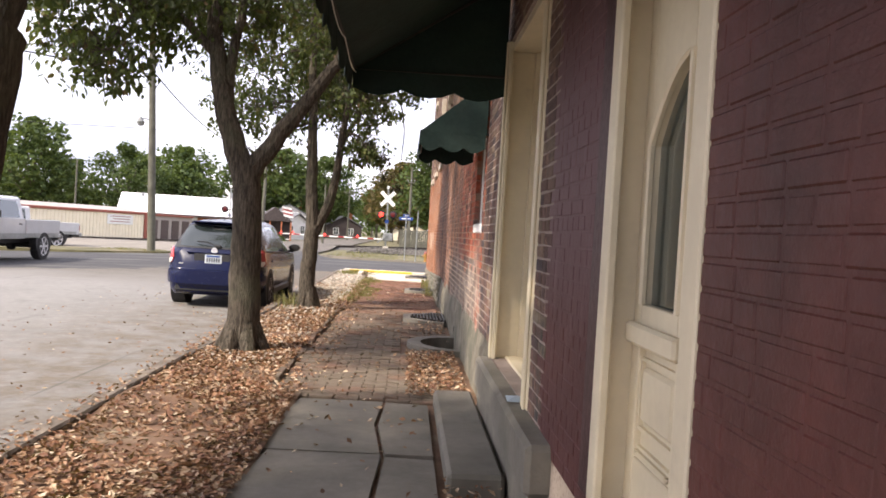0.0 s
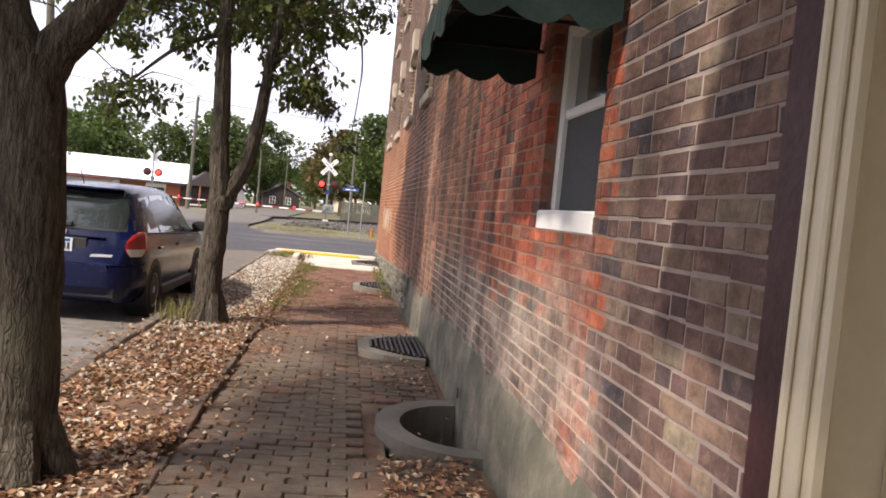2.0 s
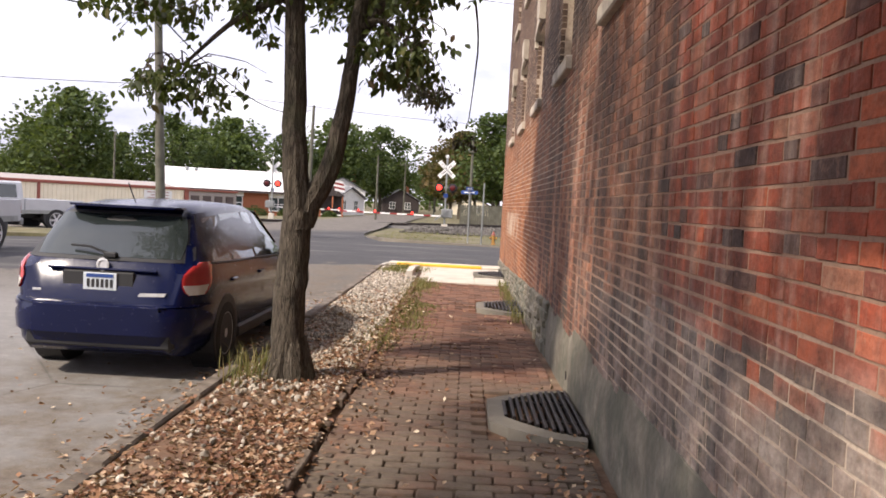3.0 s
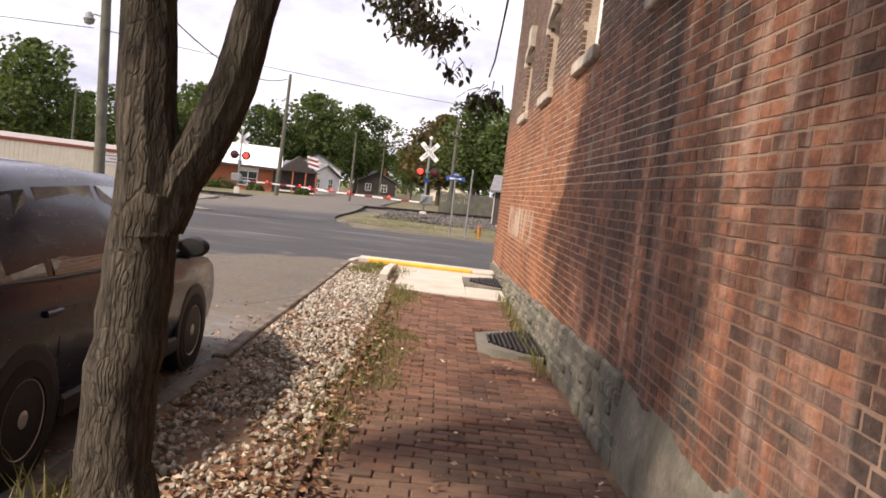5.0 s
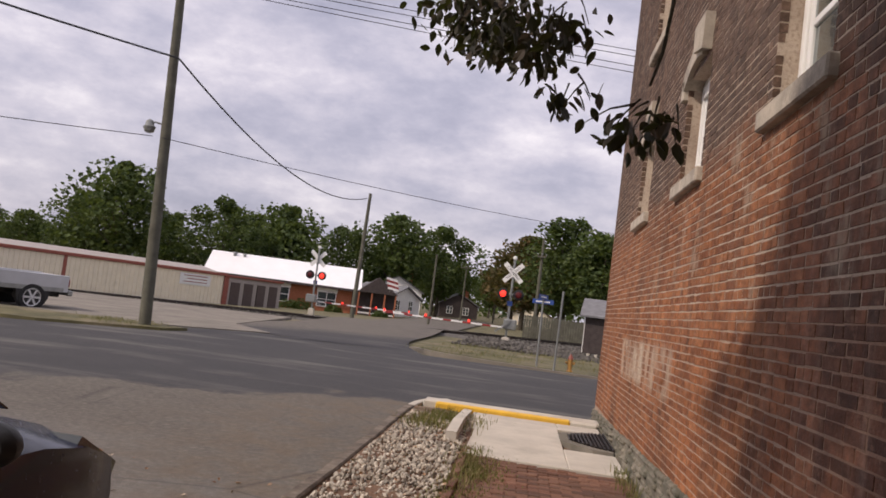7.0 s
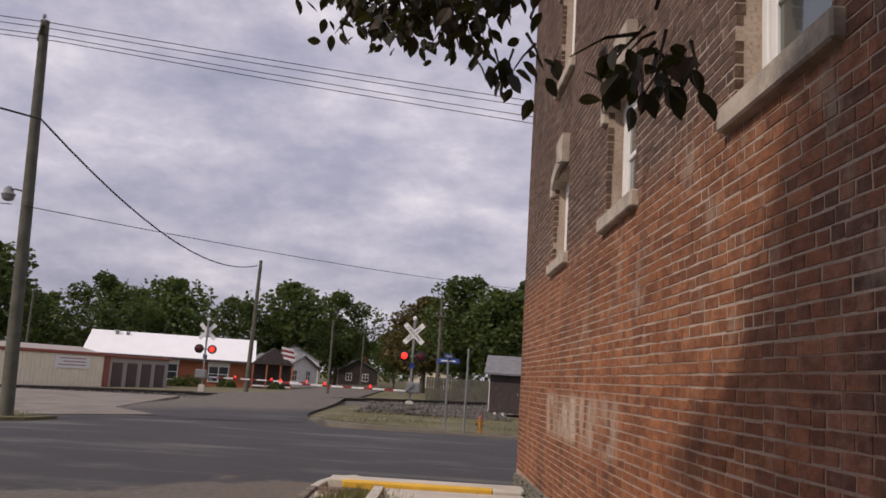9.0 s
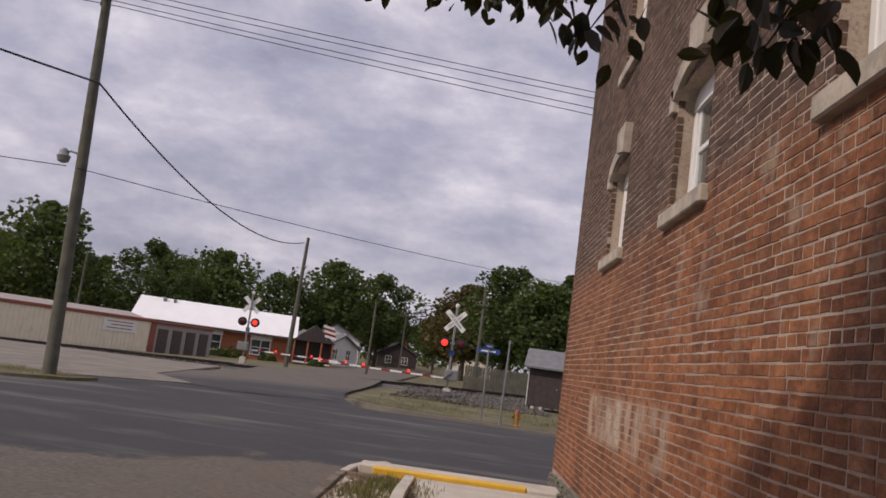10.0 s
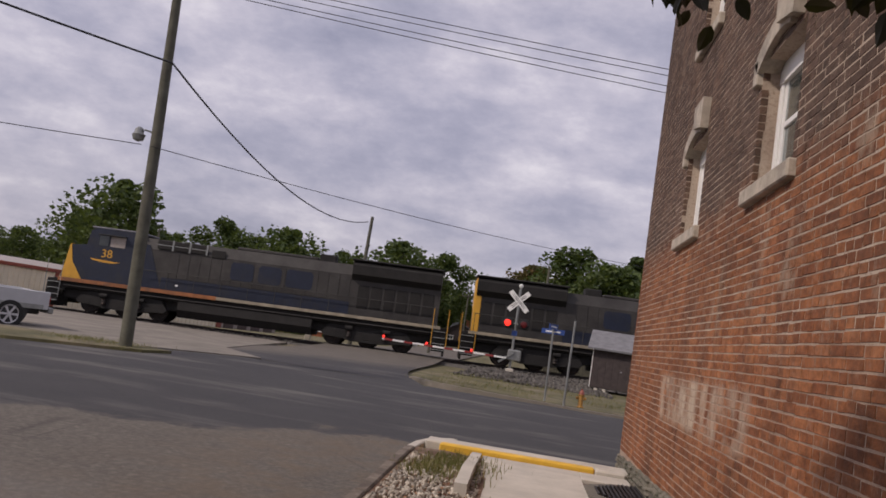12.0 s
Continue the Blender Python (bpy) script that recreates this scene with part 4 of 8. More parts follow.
def awning(name, y0, y1, z_top, z_edge, reach, skirt, label):
    """A sloping canvas roof on a frame, with closed ends and a scalloped skirt."""
    w = thing(name, (0, 0, 0), label, "awning")
    n, m = 14, 6
    top = Shape()
    top.add([(-0.02 - (reach - 0.02) * j / m, y0 + (y1 - y0) * i / n, z_top + (z_edge - z_top) * j / m - 0.025 * math.sin(math.pi * j / m) * (0.5 + 0.5 * math.cos(i * 2.1)))
             for j in range(m + 1) for i in range(n + 1)], [(j * (n + 1) + i, j * (n + 1) + i + 1, (j + 1) * (n + 1) + i + 1, (j + 1) * (n + 1) + i) for j in range(m) for i in range(n)])
    for y in (y0, y1):
        top.face((-0.02, y, z_top), (-reach, y, z_edge), (-0.02, y, z_edge))
    canvas = part("canvas", top, CANVAS, w, smooth=False)
    canvas.modifiers.new("thickness", "SOLIDIFY").thickness = 0.006
    sk = Shape()

    def hem(p, q, count):
        p, q = Vector(p), Vector(q)
        n4, v = count * 4, []
        for i in range(n4 + 1):
            a = p.lerp(q, i / n4)
            v += [a, a - Vector((0.012 * math.sin(i * 0.9), 0, skirt * (0.72 + 0.28 * abs(math.sin(math.pi * i / 4)))))]
        sk.add(v, [(2 * i, 2 * i + 2, 2 * i + 3, 2 * i + 1) for i in range(n4)])

    hem((-reach, y0, z_edge), (-reach, y1, z_edge), max(3, round((y1 - y0) / 0.26)))
    for y in (y0, y1):
        hem((-0.03, y, z_edge), (-reach, y, z_edge), 3)
    skirt_ob = part("skirt", sk, CANVAS, w, "scalloped hem")
    skirt_ob.modifiers.new("thickness", "SOLIDIFY").thickness = 0.004
    for y in (y0 + 0.01, (y0 + y1) / 2, y1 - 0.01):
        part("bar", Shape().tube([(0.0, y, z_top - 0.03), (-reach + 0.01, y, z_edge), (0.0, y, z_edge + 0.01)], 0.011, 6), IRON, w)
    part("front_bar", Shape().tube([(-reach + 0.012, y0, z_edge + 0.01), (-reach + 0.012, y1, z_edge + 0.01)], 0.011, 6), IRON, w)
    cord = Shape()
    pts = []
    for i in range(25):
        k = i / 24
        pts.append((-reach + 0.03, y0 + (y1 - y0) * k, z_edge - 0.02 - 0.05 * abs(math.sin(k * math.pi * 5))))
    cord.tube(pts, 0.004, 4)
    part("light_string", cord, WHITE, w, "thin white cord under the hem")
    return w


awning("awning", 0.7, 5.85, 3.25, 2.48, 1.15, 0.18, "dark green canvas awning with scalloped hem over the doors")
awning("awning", 7.15, 8.45, 2.72, 2.22, 0.62, 0.17, "small dark green canvas awning over the low window")


# ---------- ground, roads, pavement ----------
LAND_X = axis((-1500, -200, 5), (-200, -60, 7), (-60, 30, 45), (30, 200, 6), (200, 1500, 4))
LAND_Y = axis((-600, -60, 5), (-60, 120, 60), (120, 300, 8), (300, 2500, 6))
tagged(part("ground", Shape().sheet(LAND_X, LAND_Y, lambda x, y: ground_z(x, y) - (0.65 if -3 < x < 13 and -9 < y < 26 else 0.10) - (0.06 if -18 < x < 14 else 0.05 * math.sin(x * 0.21) * math.sin(y * 0.17))), GRASS), "patchy dry grass and dirt reaching the horizon", "ground", kind="structure")


def flat_road(name, xs, ys, lift, label, mat=None):
    r = part(name, Shape().sheet(xs, ys, lambda x, y: ground_z(x, y) + lift(x, y)), mat or ASPHALT)
    return tagged(r, label, "road", kind="structure")


def crown(x, y):
    return -0.075 + 0.004 * math.sin(x * 1.3 + y * 0.7)


flat_road("road_street", axis((-15.6, -10.6, 6), (-10.6, -2.70, 20)), axis((-40, 26.4, 60)), crown, "worn light grey asphalt street with cracks and gravel")
flat_road("road_cross", axis((-60, -14, 12), (-14, 60, 50)), axis((26.4, 37.9, 16)), crown, "dark asphalt cross street at the junction")


def crossing_road():
    """From the junction over the tracks, in slanting rows."""
    s = Shape()
    rows = []
    for i in range(40):
        y = 37.9 + i * 2.2
        x0, x1 = -13.5 + min(i, 6) * 0.25, -5.6 + 0.9 * max(0, 1 - i / 4) ** 2 * 1.6
        up = 0.20 * math.exp(-((y - 60) / 5.0) ** 2)
        rows.append([(x0 + (x1 - x0) * k / 8, y, ground_z(x0 + (x1 - x0) * k / 8, y) - 0.07 + up) for k in range(9)])
    for a, b in zip(rows, rows[1:]):
        for k in range(8):
            s.face(a[k], a[k + 1], b[k + 1], b[k])
    tagged(part("road_crossing", s, ASPHALT), "grey asphalt road leading over the railway crossing", "road", kind="structure")


crossing_road()


# ---------- the pavement ----------
WELL = (8.95, 10.12)
GRATES = ((11.80, 13.05), (17.80, 19.15), (23.35, 24.75))


def pavement():
    base = Shape().box(-2.68, -0.56, -9.0, 25.4, -0.6, -0.036)
    cuts = sorted([WELL, *GRATES])
    y = -9.0
    for a, b in cuts:
        base.box(-0.56, 0.05, y, a, -0.6, -0.038)
        base.box(-0.56, 0.05, a, b, -0.68, -0.55)
        y = b
    base.box(-0.56, 0.05, y, 25.4, -0.6, -0.038)
    p = tagged(part("pavement", base, SOIL), "uneven old brick sidewalk with dirt in the joints", "pavement", kind="structure")
    rnd = random.Random(11)
    one, many, n = [], Shape(), 0
    y = 6.24
    row = 0
    while y < 21.85:
        x = -1.68 + (0.1 if row % 2 else 0.0) - 0.1
        lift0 = 0.008 * math.sin(y * 1.7) + 0.006 * math.sin(y * 4.1) - 0.006
        while x < -0.10:
            a, b = max(x, -1.68), min(x + 0.2, -0.09)
            inside = b > -0.62 and (WELL[0] - 0.12 < y < WELL[1] + 0.03 or any(g0 - 0.15 < y < g1 + 0.05 for g0, g1 in GRATES))
            if b - a > 0.04 and not inside:
                lift = lift0 + 0.008 * math.sin(x * 3.1 + y * 0.9) + rnd.uniform(-0.006, 0.006)
                tilt = pose((a + b) / 2, y + 0.047, lift, rnd.uniform(-5.0, 5.0), rnd.uniform(-2.0, 2.0), rnd.uniform(-2.5, 2.5))
                if 9.8 < y < 13.0 and abs(b - a - 0.2) < 1e-6 and n < 280:
                    one.append(tilt)
                    n += 1
                else:
                    many.soft(-(b - a) / 2 + 0.0025, (b - a) / 2 - 0.0025, -0.0475, 0.0475, -0.05, 0.0, 0.008, tilt)
            x += 0.2
        y += 0.1
        row += 1
    part("paving", many, PAVER, p, kind="stuff")
    # cracked concrete slabs before the double door
    for k, y1 in enumerate((6.12, 4.62, 2.9, 1.2, -0.6, -2.4, -4.2)):
        y0 = (6.12, 4.62, 2.9, 1.2, -0.6, -2.4, -4.2, -6.0)[k + 1]
        c = -0.78 + rnd.uniform(-0.06, 0.06)
        c2 = -0.80 + rnd.uniform(-0.08, 0.08)
        mid = (y0 + y1) / 2
        for outline, h in (([(-1.46, y0 + 0.02), (c2 - 0.015, y0 + 0.02), (c - 0.05, mid), (c - 0.012, y1 - 0.02), (-1.42, y1 - 0.02), (-1.48, mid)], 0.0),
                           ([(c2 + 0.015, y0 + 0.02), (-0.45, y0 + 0.02), (-0.45, y1 - 0.06), (c + 0.012, y1 - 0.03), (c - 0.02, mid)], -0.006)):
            part("slab", Shape().prism(outline, -0.08, 0.004 + h + rnd.uniform(-0.004, 0.004), "z"), CONCRETE, p, "cracked grey concrete slab")
    pad = Shape().soft(-1.86, -0.66, 21.95, 25.42, -0.1, 0.012, 0.01).soft(-0.658, -0.06, 21.95, 23.16, -0.1, 0.012, 0.01).soft(-0.658, -0.06, 24.86, 25.42, -0.1, 0.012, 0.01)
    part("pad", pad, PALE_CONCRETE, p, "clean pale concrete pad")
    return p, one


PAVEMENT, SINGLE_PAVERS = pavement()
tagged(part("step_block", Shape().soft(-0.40, -0.10, 4.0, 6.28, -0.05, 0.085, 0.022), CONCRETE), "low grey concrete step block beside the doorstep", "step")
tagged(part("pad_kerb", Shape().prism([(22.5, -0.05), (25.3, -0.05), (25.3, 0.05), (23.4, 0.15), (22.5, 0.13)], -1.99, -1.87), PALE_CONCRETE), "small pale concrete upstand beside the pad", "kerb")


def yellow_kerb():
    k = thing("yellow_kerb", (0, 0, 0), "yellow painted concrete kerb across the pavement's end", "kerb")
    part("painted_face", Shape().soft(-2.42, -0.46, 25.44, 25.60, -0.10, 0.075, 0.02), YELLOW, k)
    part("top", Shape().soft(-2.62, -0.02, 25.605, 26.0, -0.12, 0.07, 0.02), PALE_CONCRETE, k, "unpainted pale concrete kerb top")
    part("end", Shape().soft(-0.455, -0.07, 25.44, 25.60, -0.10, 0.065, 0.02), PALE_CONCRETE, k)
    part("ramp", Shape().prism([(26.0, -0.1), (26.42, -0.1), (26.42, -0.06), (26.0, 0.05)], -2.6, 0.3), PALE_CONCRETE, k)


yellow_kerb()


def street_kerb():
    k = thing("kerb", (0, 0, 0), "old uneven stone kerb along the tree strip", "kerb", kind="structure")
    rnd = random.Random(5)
    y = -9.0
    while y < 24.9:
        b = min(y + rnd.uniform(0.9, 1.9), 25.0)
        x = rnd.uniform(-0.02, 0.02)
        z = rnd.uniform(-0.012, 0.015)
        m = pose(-2.74 + x, (y + b) / 2, z, 0, rnd.uniform(-3, 3), rnd.uniform(-0.7, 0.7))
        part("kerb_stone", Shape().soft(-0.06, 0.06, -(b - y) / 2 + 0.008, (b - y) / 2 - 0.008, -0.3, 0.035, 0.016, m), KERB, k)
        y = b
    y = 25.0
    pts = [(-2.74, 25.0), (-2.70, 25.6), (-2.58, 26.1), (-2.3, 26.45)]
    for (a, b), (c, d) in zip(pts, pts[1:]):
        ang = math.degrees(math.atan2(d - b, c - a)) - 90
        L = math.hypot(c - a, d - b)
        part("kerb_stone", Shape().soft(-0.06, 0.06, -L / 2, L / 2, -0.3, 0.03, 0.016, pose((a + c) / 2, (b + d) / 2, 0, 0, 0, ang)), PALE_CONCRETE, k)
    e = thing("edging", (0, 0, 0), "row of sunken red brick edging along the sidewalk", "edging", kind="structure")
    y = 6.5
    shared = Shape().soft(-0.03, 0.03, -0.095, 0.095, -0.1, 0.03, 0.008).mesh("edging_brick")
    while y < 22.4:
        if rnd.random() < 0.86:
            b = part("edging_brick", shared, PAVER_ONE, e)
            b.matrix_basis = pose(-1.715 + rnd.uniform(-0.012, 0.012), y, rnd.uniform(-0.02, 0.012), rnd.uniform(-3, 3), rnd.uniform(-9, 9), rnd.uniform(-3, 3))
        y += 0.2


street_kerb()


def soil_height(x, y):
    k = min(1.0, max(0.0, (x + 2.66) / 0.12)) * min(1.0, max(0.0, (-1.72 - x) / 0.1)) if y > 6.2 else 1.0
    return 0.012 + k * (0.018 * math.sin(x * 5.1 + y * 1.3) + 0.014 * math.sin(y * 3.7 - x * 2.0))


tagged(part("tree_strip", Shape().sheet(axis((-2.68, -1.74, 12)), axis((-9, 25.2, 170)), soil_height), SOIL), "bare soil strip along the kerb under the trees", "soil", kind="structure")
tagged(part("strip_edge", Shape().sheet(axis((-1.75, -1.44, 4)), axis((-9, 6.3, 60)), lambda x, y: 0.008 + 0.008 * math.sin(y * 3.1 + x * 9)), SOIL), "bare soil beside the concrete slabs", "soil", kind="structure")


def leaf_shape(s, p, size, rnd, flat=True, wide=0.55):
    """A small folded leaf blade."""
    a = rnd.uniform(0, 2 * math.pi)
    m = Matrix.Translation(p) @ Euler((rnd.gauss(0, 0.35 if flat else 0.8), rnd.gauss(0, 0.35 if flat else 0.8), a)).to_matrix().to_4x4()
    w, f = size * wide * 0.5, rnd.uniform(-0.15, 0.35) * size
    s.add([(0, -size / 2, 0), (w, -size * 0.05, f * 0.5), (0, size / 2, f * 0.3), (-w, -size * 0.05, f * 0.5), (0, 0, -0.04 * size)],
          [(0, 1, 4), (1, 2, 4), (2, 3, 4), (3, 0, 4)], m)


def litter():
    rnd = random.Random(21)
    s = Shape()

    def drop(n, x0, x1, y0, y1, lo=0.014, hi=0.05, s0=0.026, s1=0.058, keep=None):
        for _ in range(n):
            x, y = rnd.uniform(x0, x1), rnd.uniform(y0, y1)
            if keep and rnd.random() > keep(x, y):
                continue
            leaf_shape(s, (x, y, rnd.uniform(lo, hi)), rnd.uniform(s0, s1), rnd, True, 0.6)

    patch = lambda x, y: 0.35 + 0.65 * (noise.noise((x * 1.1, y * 1.1, 0)) > -0.12)
    drop(16500, -2.64, -1.45, 1.2, 6.6, keep=patch)
    drop(13000, -2.64, -1.72, 6.4, 12.6, keep=lambda x, y: patch(x, y) * (1.0 if y < 11 else 0.8))
    drop(4200, -2.64, -1.74, 12.6, 16.0, keep=lambda x, y: patch(x, y) * max(0.2, (16.0 - y) / 3.4))
    drop(500, -2.82, -2.68, 4.0, 15.0, 0.034, 0.046)
    drop(1500, -2.64, -1.72, 12.6, 18.5, 0.03, 0.06, keep=patch)
    drop(1500, -2.10, -1.55, 13.0, 19.5, 0.02, 0.05, 0.03, 0.06)
    drop(800, -2.64, -1.74, 16.0, 24.0)
    drop(1500, -0.62, -0.10, 6.35, 8.8, 0.012, 0.04)
    drop(350, -0.42, -0.12, 2.0, 4.15, 0.012, 0.04)
    drop(420, -1.70, -0.10, 6.3, 19.0, 0.012, 0.022, 0.03, 0.06)
    drop(500, -1.75, -1.35, 6.3, 14.0, 0.012, 0.022)
    drop(120, -1.45, -0.45, 1.0, 6.2, 0.012, 0.02)
    drop(2200, -3.35, -2.80, 3.0, 19.0, -0.068, -0.05, 0.03, 0.06, keep=lambda x, y: max(0.0, (x + 3.2) / 0.4))
    drop(420, -6.0, -3.0, 4.0, 20.0, -0.068, -0.06, 0.03, 0.055)
    drop(160, -0.45, -0.10, 10.3, 13.2, 0.012, 0.03)
    drop(60, -0.4, -0.1, WELL[0], WELL[1], -0.54, -0.5)
    ob = part("fallen_leaves", s, LITTER)
    tagged(ob, "brown and tan fallen leaves over the tree strip", "leaves", kind="stuff")


litter()


def gravel():
    rnd = random.Random(8)
    s = Shape()
    t = (1 + 5 ** 0.5) / 2
    ico = [(-1, t, 0), (1, t, 0), (-1, -t, 0), (1, -t, 0), (0, -1, t), (0, 1, t), (0, -1, -t), (0, 1, -t), (t, 0, -1), (t, 0, 1), (-t, 0, -1), (-t, 0, 1)]
    fac = [(0, 11, 5), (0, 5, 1), (0, 1, 7), (0, 7, 10), (0, 10, 11), (1, 5, 9), (5, 11, 4), (11, 10, 2), (10, 7, 6), (7, 1, 8), (3, 9, 4), (3, 4, 2), (3, 2, 6), (3, 6, 8), (3, 8, 9), (4, 9, 5), (2, 4, 11), (6, 2, 10), (8, 6, 7), (9, 8, 1)]
    for _ in range(7200):
        y = rnd.uniform(12.6, 24.6) if rnd.random() < 0.8 else rnd.uniform(4.0, 14.0)
        x = rnd.uniform(-2.63, -1.78)
        if y < 15.0 and rnd.random() < 0.35 or y < 7.4:
            continue
        if y < 13.5 and rnd.random() < 0.5 * (x + 2.63):
            continue
        if y > 23.2 and x < -2.0 and rnd.random() < 0.5:
            continue
        r = rnd.uniform(0.013, 0.027)
        m = Matrix.Translation((x, y, 0.02 + rnd.uniform(0, 0.022))) @ Euler((rnd.uniform(0, 6), rnd.uniform(0, 6), rnd.uniform(0, 6))).to_matrix().to_4x4() @ Matrix.Diagonal((r * rnd.uniform(0.4, 0.75), r * rnd.uniform(0.35, 0.6), r * rnd.uniform(0.28, 0.45), 1))
        s.add(ico, fac, m)
    tagged(part("white_stones", s, PEBBLE), "loose white and grey landscaping stones in the strip", "gravel", kind="stuff")


gravel()


def tufts(name, spots, label, rnd):
    s = Shape()
    for x, y, z, spread, n, h in spots:
        for _ in range(n):
            px, py = x + rnd.gauss(0, spread), y + rnd.gauss(0, spread * 1.4)
            a, lean = rnd.uniform(0, 6.28), rnd.uniform(0.1, 0.7)
            hh = h * rnd.uniform(0.5, 1.2)
            dx, dy = math.cos(a) * lean * hh, math.sin(a) * lean * hh
            wx, wy = -math.sin(a) * 0.004, math.cos(a) * 0.004
            s.add([(px - wx, py - wy, z), (px + wx, py + wy, z), (px + dx * 0.4 + wx, py + dy * 0.4 + wy, z + hh * 0.6), (px + dx * 0.4 - wx, py + dy * 0.4 - wy, z + hh * 0.6), (px + dx, py + dy, z + hh)],
                  [(0, 1, 2, 3), (3, 2, 4)])
    return tagged(part(name, s, BLADE), label, "grass", kind="stuff")


rnd0 = random.Random(3)
tufts("pavement_grass", [(-1.72 + rnd0.uniform(-0.1, 0.12), 14.5 + i * 0.22, 0.0, 0.09, 46, 0.075) for i in range(36)]
      + [(-0.16, 17.0 + i * 0.3, 0.0, 0.05, 26, 0.10) for i in range(18)] + [(-2.2 + rnd0.uniform(-0.2, 0.2), 23.2 + i * 0.16, 0.0, 0.14, 110, 0.13) for i in range(9)]
      + [(-1.9, 24.4, 0.0, 0.2, 160, 0.1)] + [(-1.62 + rnd0.uniform(-0.14, 0.2), rnd0.uniform(15.2, 18.6), 0.0, 0.12, 80, 0.032) for i in range(26)]
      + [(-1.70 + rnd0.uniform(-0.1, 0.4), rnd0.uniform(20.0, 21.9), 0.0, 0.12, 70, 0.035) for i in range(14)], "tufts of dry green grass along the sidewalk edge", rnd0)
tufts("kerb_weeds", [(-2.50 + rnd0.uniform(-0.1, 0.1), 12.9 + i * 0.2, 0.0, 0.1, 40, 0.26) for i in range(3)], "tall thin weeds beside the tree foot", rnd0)


def iron_grate(y0, y1):
    """Bars that shorten towards the street, over a half-round well."""
    g = thing("light_well_grate", (0, 0, 0), "rusty iron grate in a concrete collar beside the wall", "grate", "pavement grates")
    mid, half = (y0 + y1) / 2, (y1 - y0) / 2
    reach = lambda x: half * (1 - 0.62 * max(0.0, (-x - 0.08) / 0.46) ** 1.6)
    xs = [-0.06 - 0.049 * i for i in range(11)]
    inner = [(x, mid - reach(x)) for x in xs] + [(x, mid + reach(x)) for x in reversed(xs)]
    outer = [(x * 1.22 - 0.0, mid - reach(x) - 0.10 - 0.05 * k) for k, x in ((0, xs[0]), (1, xs[4]), (1, xs[8]), (0.4, xs[10]))] + [(x * 1.22, mid + reach(x) + 0.05) for x in (xs[10], xs[8], xs[4], xs[0])]
    collar = Shape()
    low = [inner[0], inner[4], inner[8], inner[10], inner[11], inner[13], inner[17], inner[21]]
    collar.prism(outer + low[::-1], -0.05, 0.034, "z")
    part("collar", collar, CONCRETE, g, "worn concrete collar")
    for k, x in enumerate(xs):
        h = reach(x) - 0.01
        b = part("bar", Shape().soft(-0.012, 0.012, -h, h, 0.0, 0.052, 0.004), IRON, g)
        b.matrix_basis = pose(x, mid, 0.004 * math.sin(k * 2.3), 0, 3 * math.sin(k * 1.7), 0)
    for d in (-0.28, 0.28):
        part("edge_bar", Shape().soft(-0.45, -0.05, mid + d * half * 1.5 - 0.012, mid + d * half * 1.5 + 0.012, -0.02, 0.03, 0.004), IRON, g)


for a, b in GRATES:
    iron_grate(a, b)


def window_well():
    w = thing("window_well", (0, 0, 0), "open half-round concrete window well beside the wall", "window well")
    y0, y1 = WELL
    c = (y0 + y1) / 2
    R, T = (y1 - y0) / 2, 0.16
    n = 14
    rim = Shape()
    for i in range(n):
        a, b = math.pi * i / n, math.pi * (i + 1) / n
        pt = lambda ang, r, k: (-0.02 - math.sin(ang) * r * k, c + math.cos(ang) * r)
        p = [pt(a, R - 0.06, 0.82), pt(b, R - 0.06, 0.82), pt(b, R + T - 0.06, 0.86), pt(a, R + T - 0.06, 0.86)]
        rim.prism(p, -0.62, 0.028, "z")
    part("rim", rim, CONCRETE, w, "worn concrete rim")
    sticks = Shape()
    rnd = random.Random(2)
    for _ in range(9):
        x, y = rnd.uniform(-0.22, -0.1), rnd.uniform(y0 + 0.1, y0 + 0.5)
        sticks.tube([(x, y, -0.55), (x + rnd.uniform(-0.1, 0.05), y + rnd.uniform(-0.15, 0.15), -0.15 + rnd.uniform(-0.1, 0.15))], 0.005, 4)
    part("twigs", sticks, BARK, w, "dead twigs in the well", kind="stuff")


window_well()
tagged(part("paper_scrap", Shape().add([(-0.08, 4.28, 0.419), (0.03, 4.25, 0.421), (0.04, 4.42, 0.425), (-0.07, 4.45, 0.419), (-0.02, 4.36, 0.438)], [(0, 1, 4), (1, 2, 4), (2, 3, 4), (3, 0, 4)]), material("blue_grey_paper", (0.35, 0.42, 0.48), 0.6)), "crumpled pale blue paper scrap on the doorstep", "litter")


# ---------- the street trees ----------
def limb(s, pts, r0, r1, n=9, rnd=None, rough=0.0):
    """A bending limb through a few points, with swelling bark."""
    P = [Vector(p) for p in pts]
    fine = []
    for i in range(len(P) - 1):
        a, b, c, d = P[max(i - 1, 0)], P[i], P[i + 1], P[min(i + 2, len(P) - 1)]
        for k in range(5):
            t = k / 5
            fine.append(0.5 * ((2 * b) + (c - a) * t + (2 * a - 5 * b + 4 * c - d) * t * t + (3 * b - a - 3 * c + d) * t ** 3))
    fine.append(P[-1])
    radii = [r0 + (r1 - r0) * (i / (len(fine) - 1)) ** 0.8 for i in range(len(fine))]
    if rnd:
        fine = [p + Vector((rnd.gauss(0, 1), rnd.gauss(0, 1), 0)) * rough * (0 < i < len(fine) - 1) for i, p in enumerate(fine)]
    s.tube(fine, radii, n)
    return fine


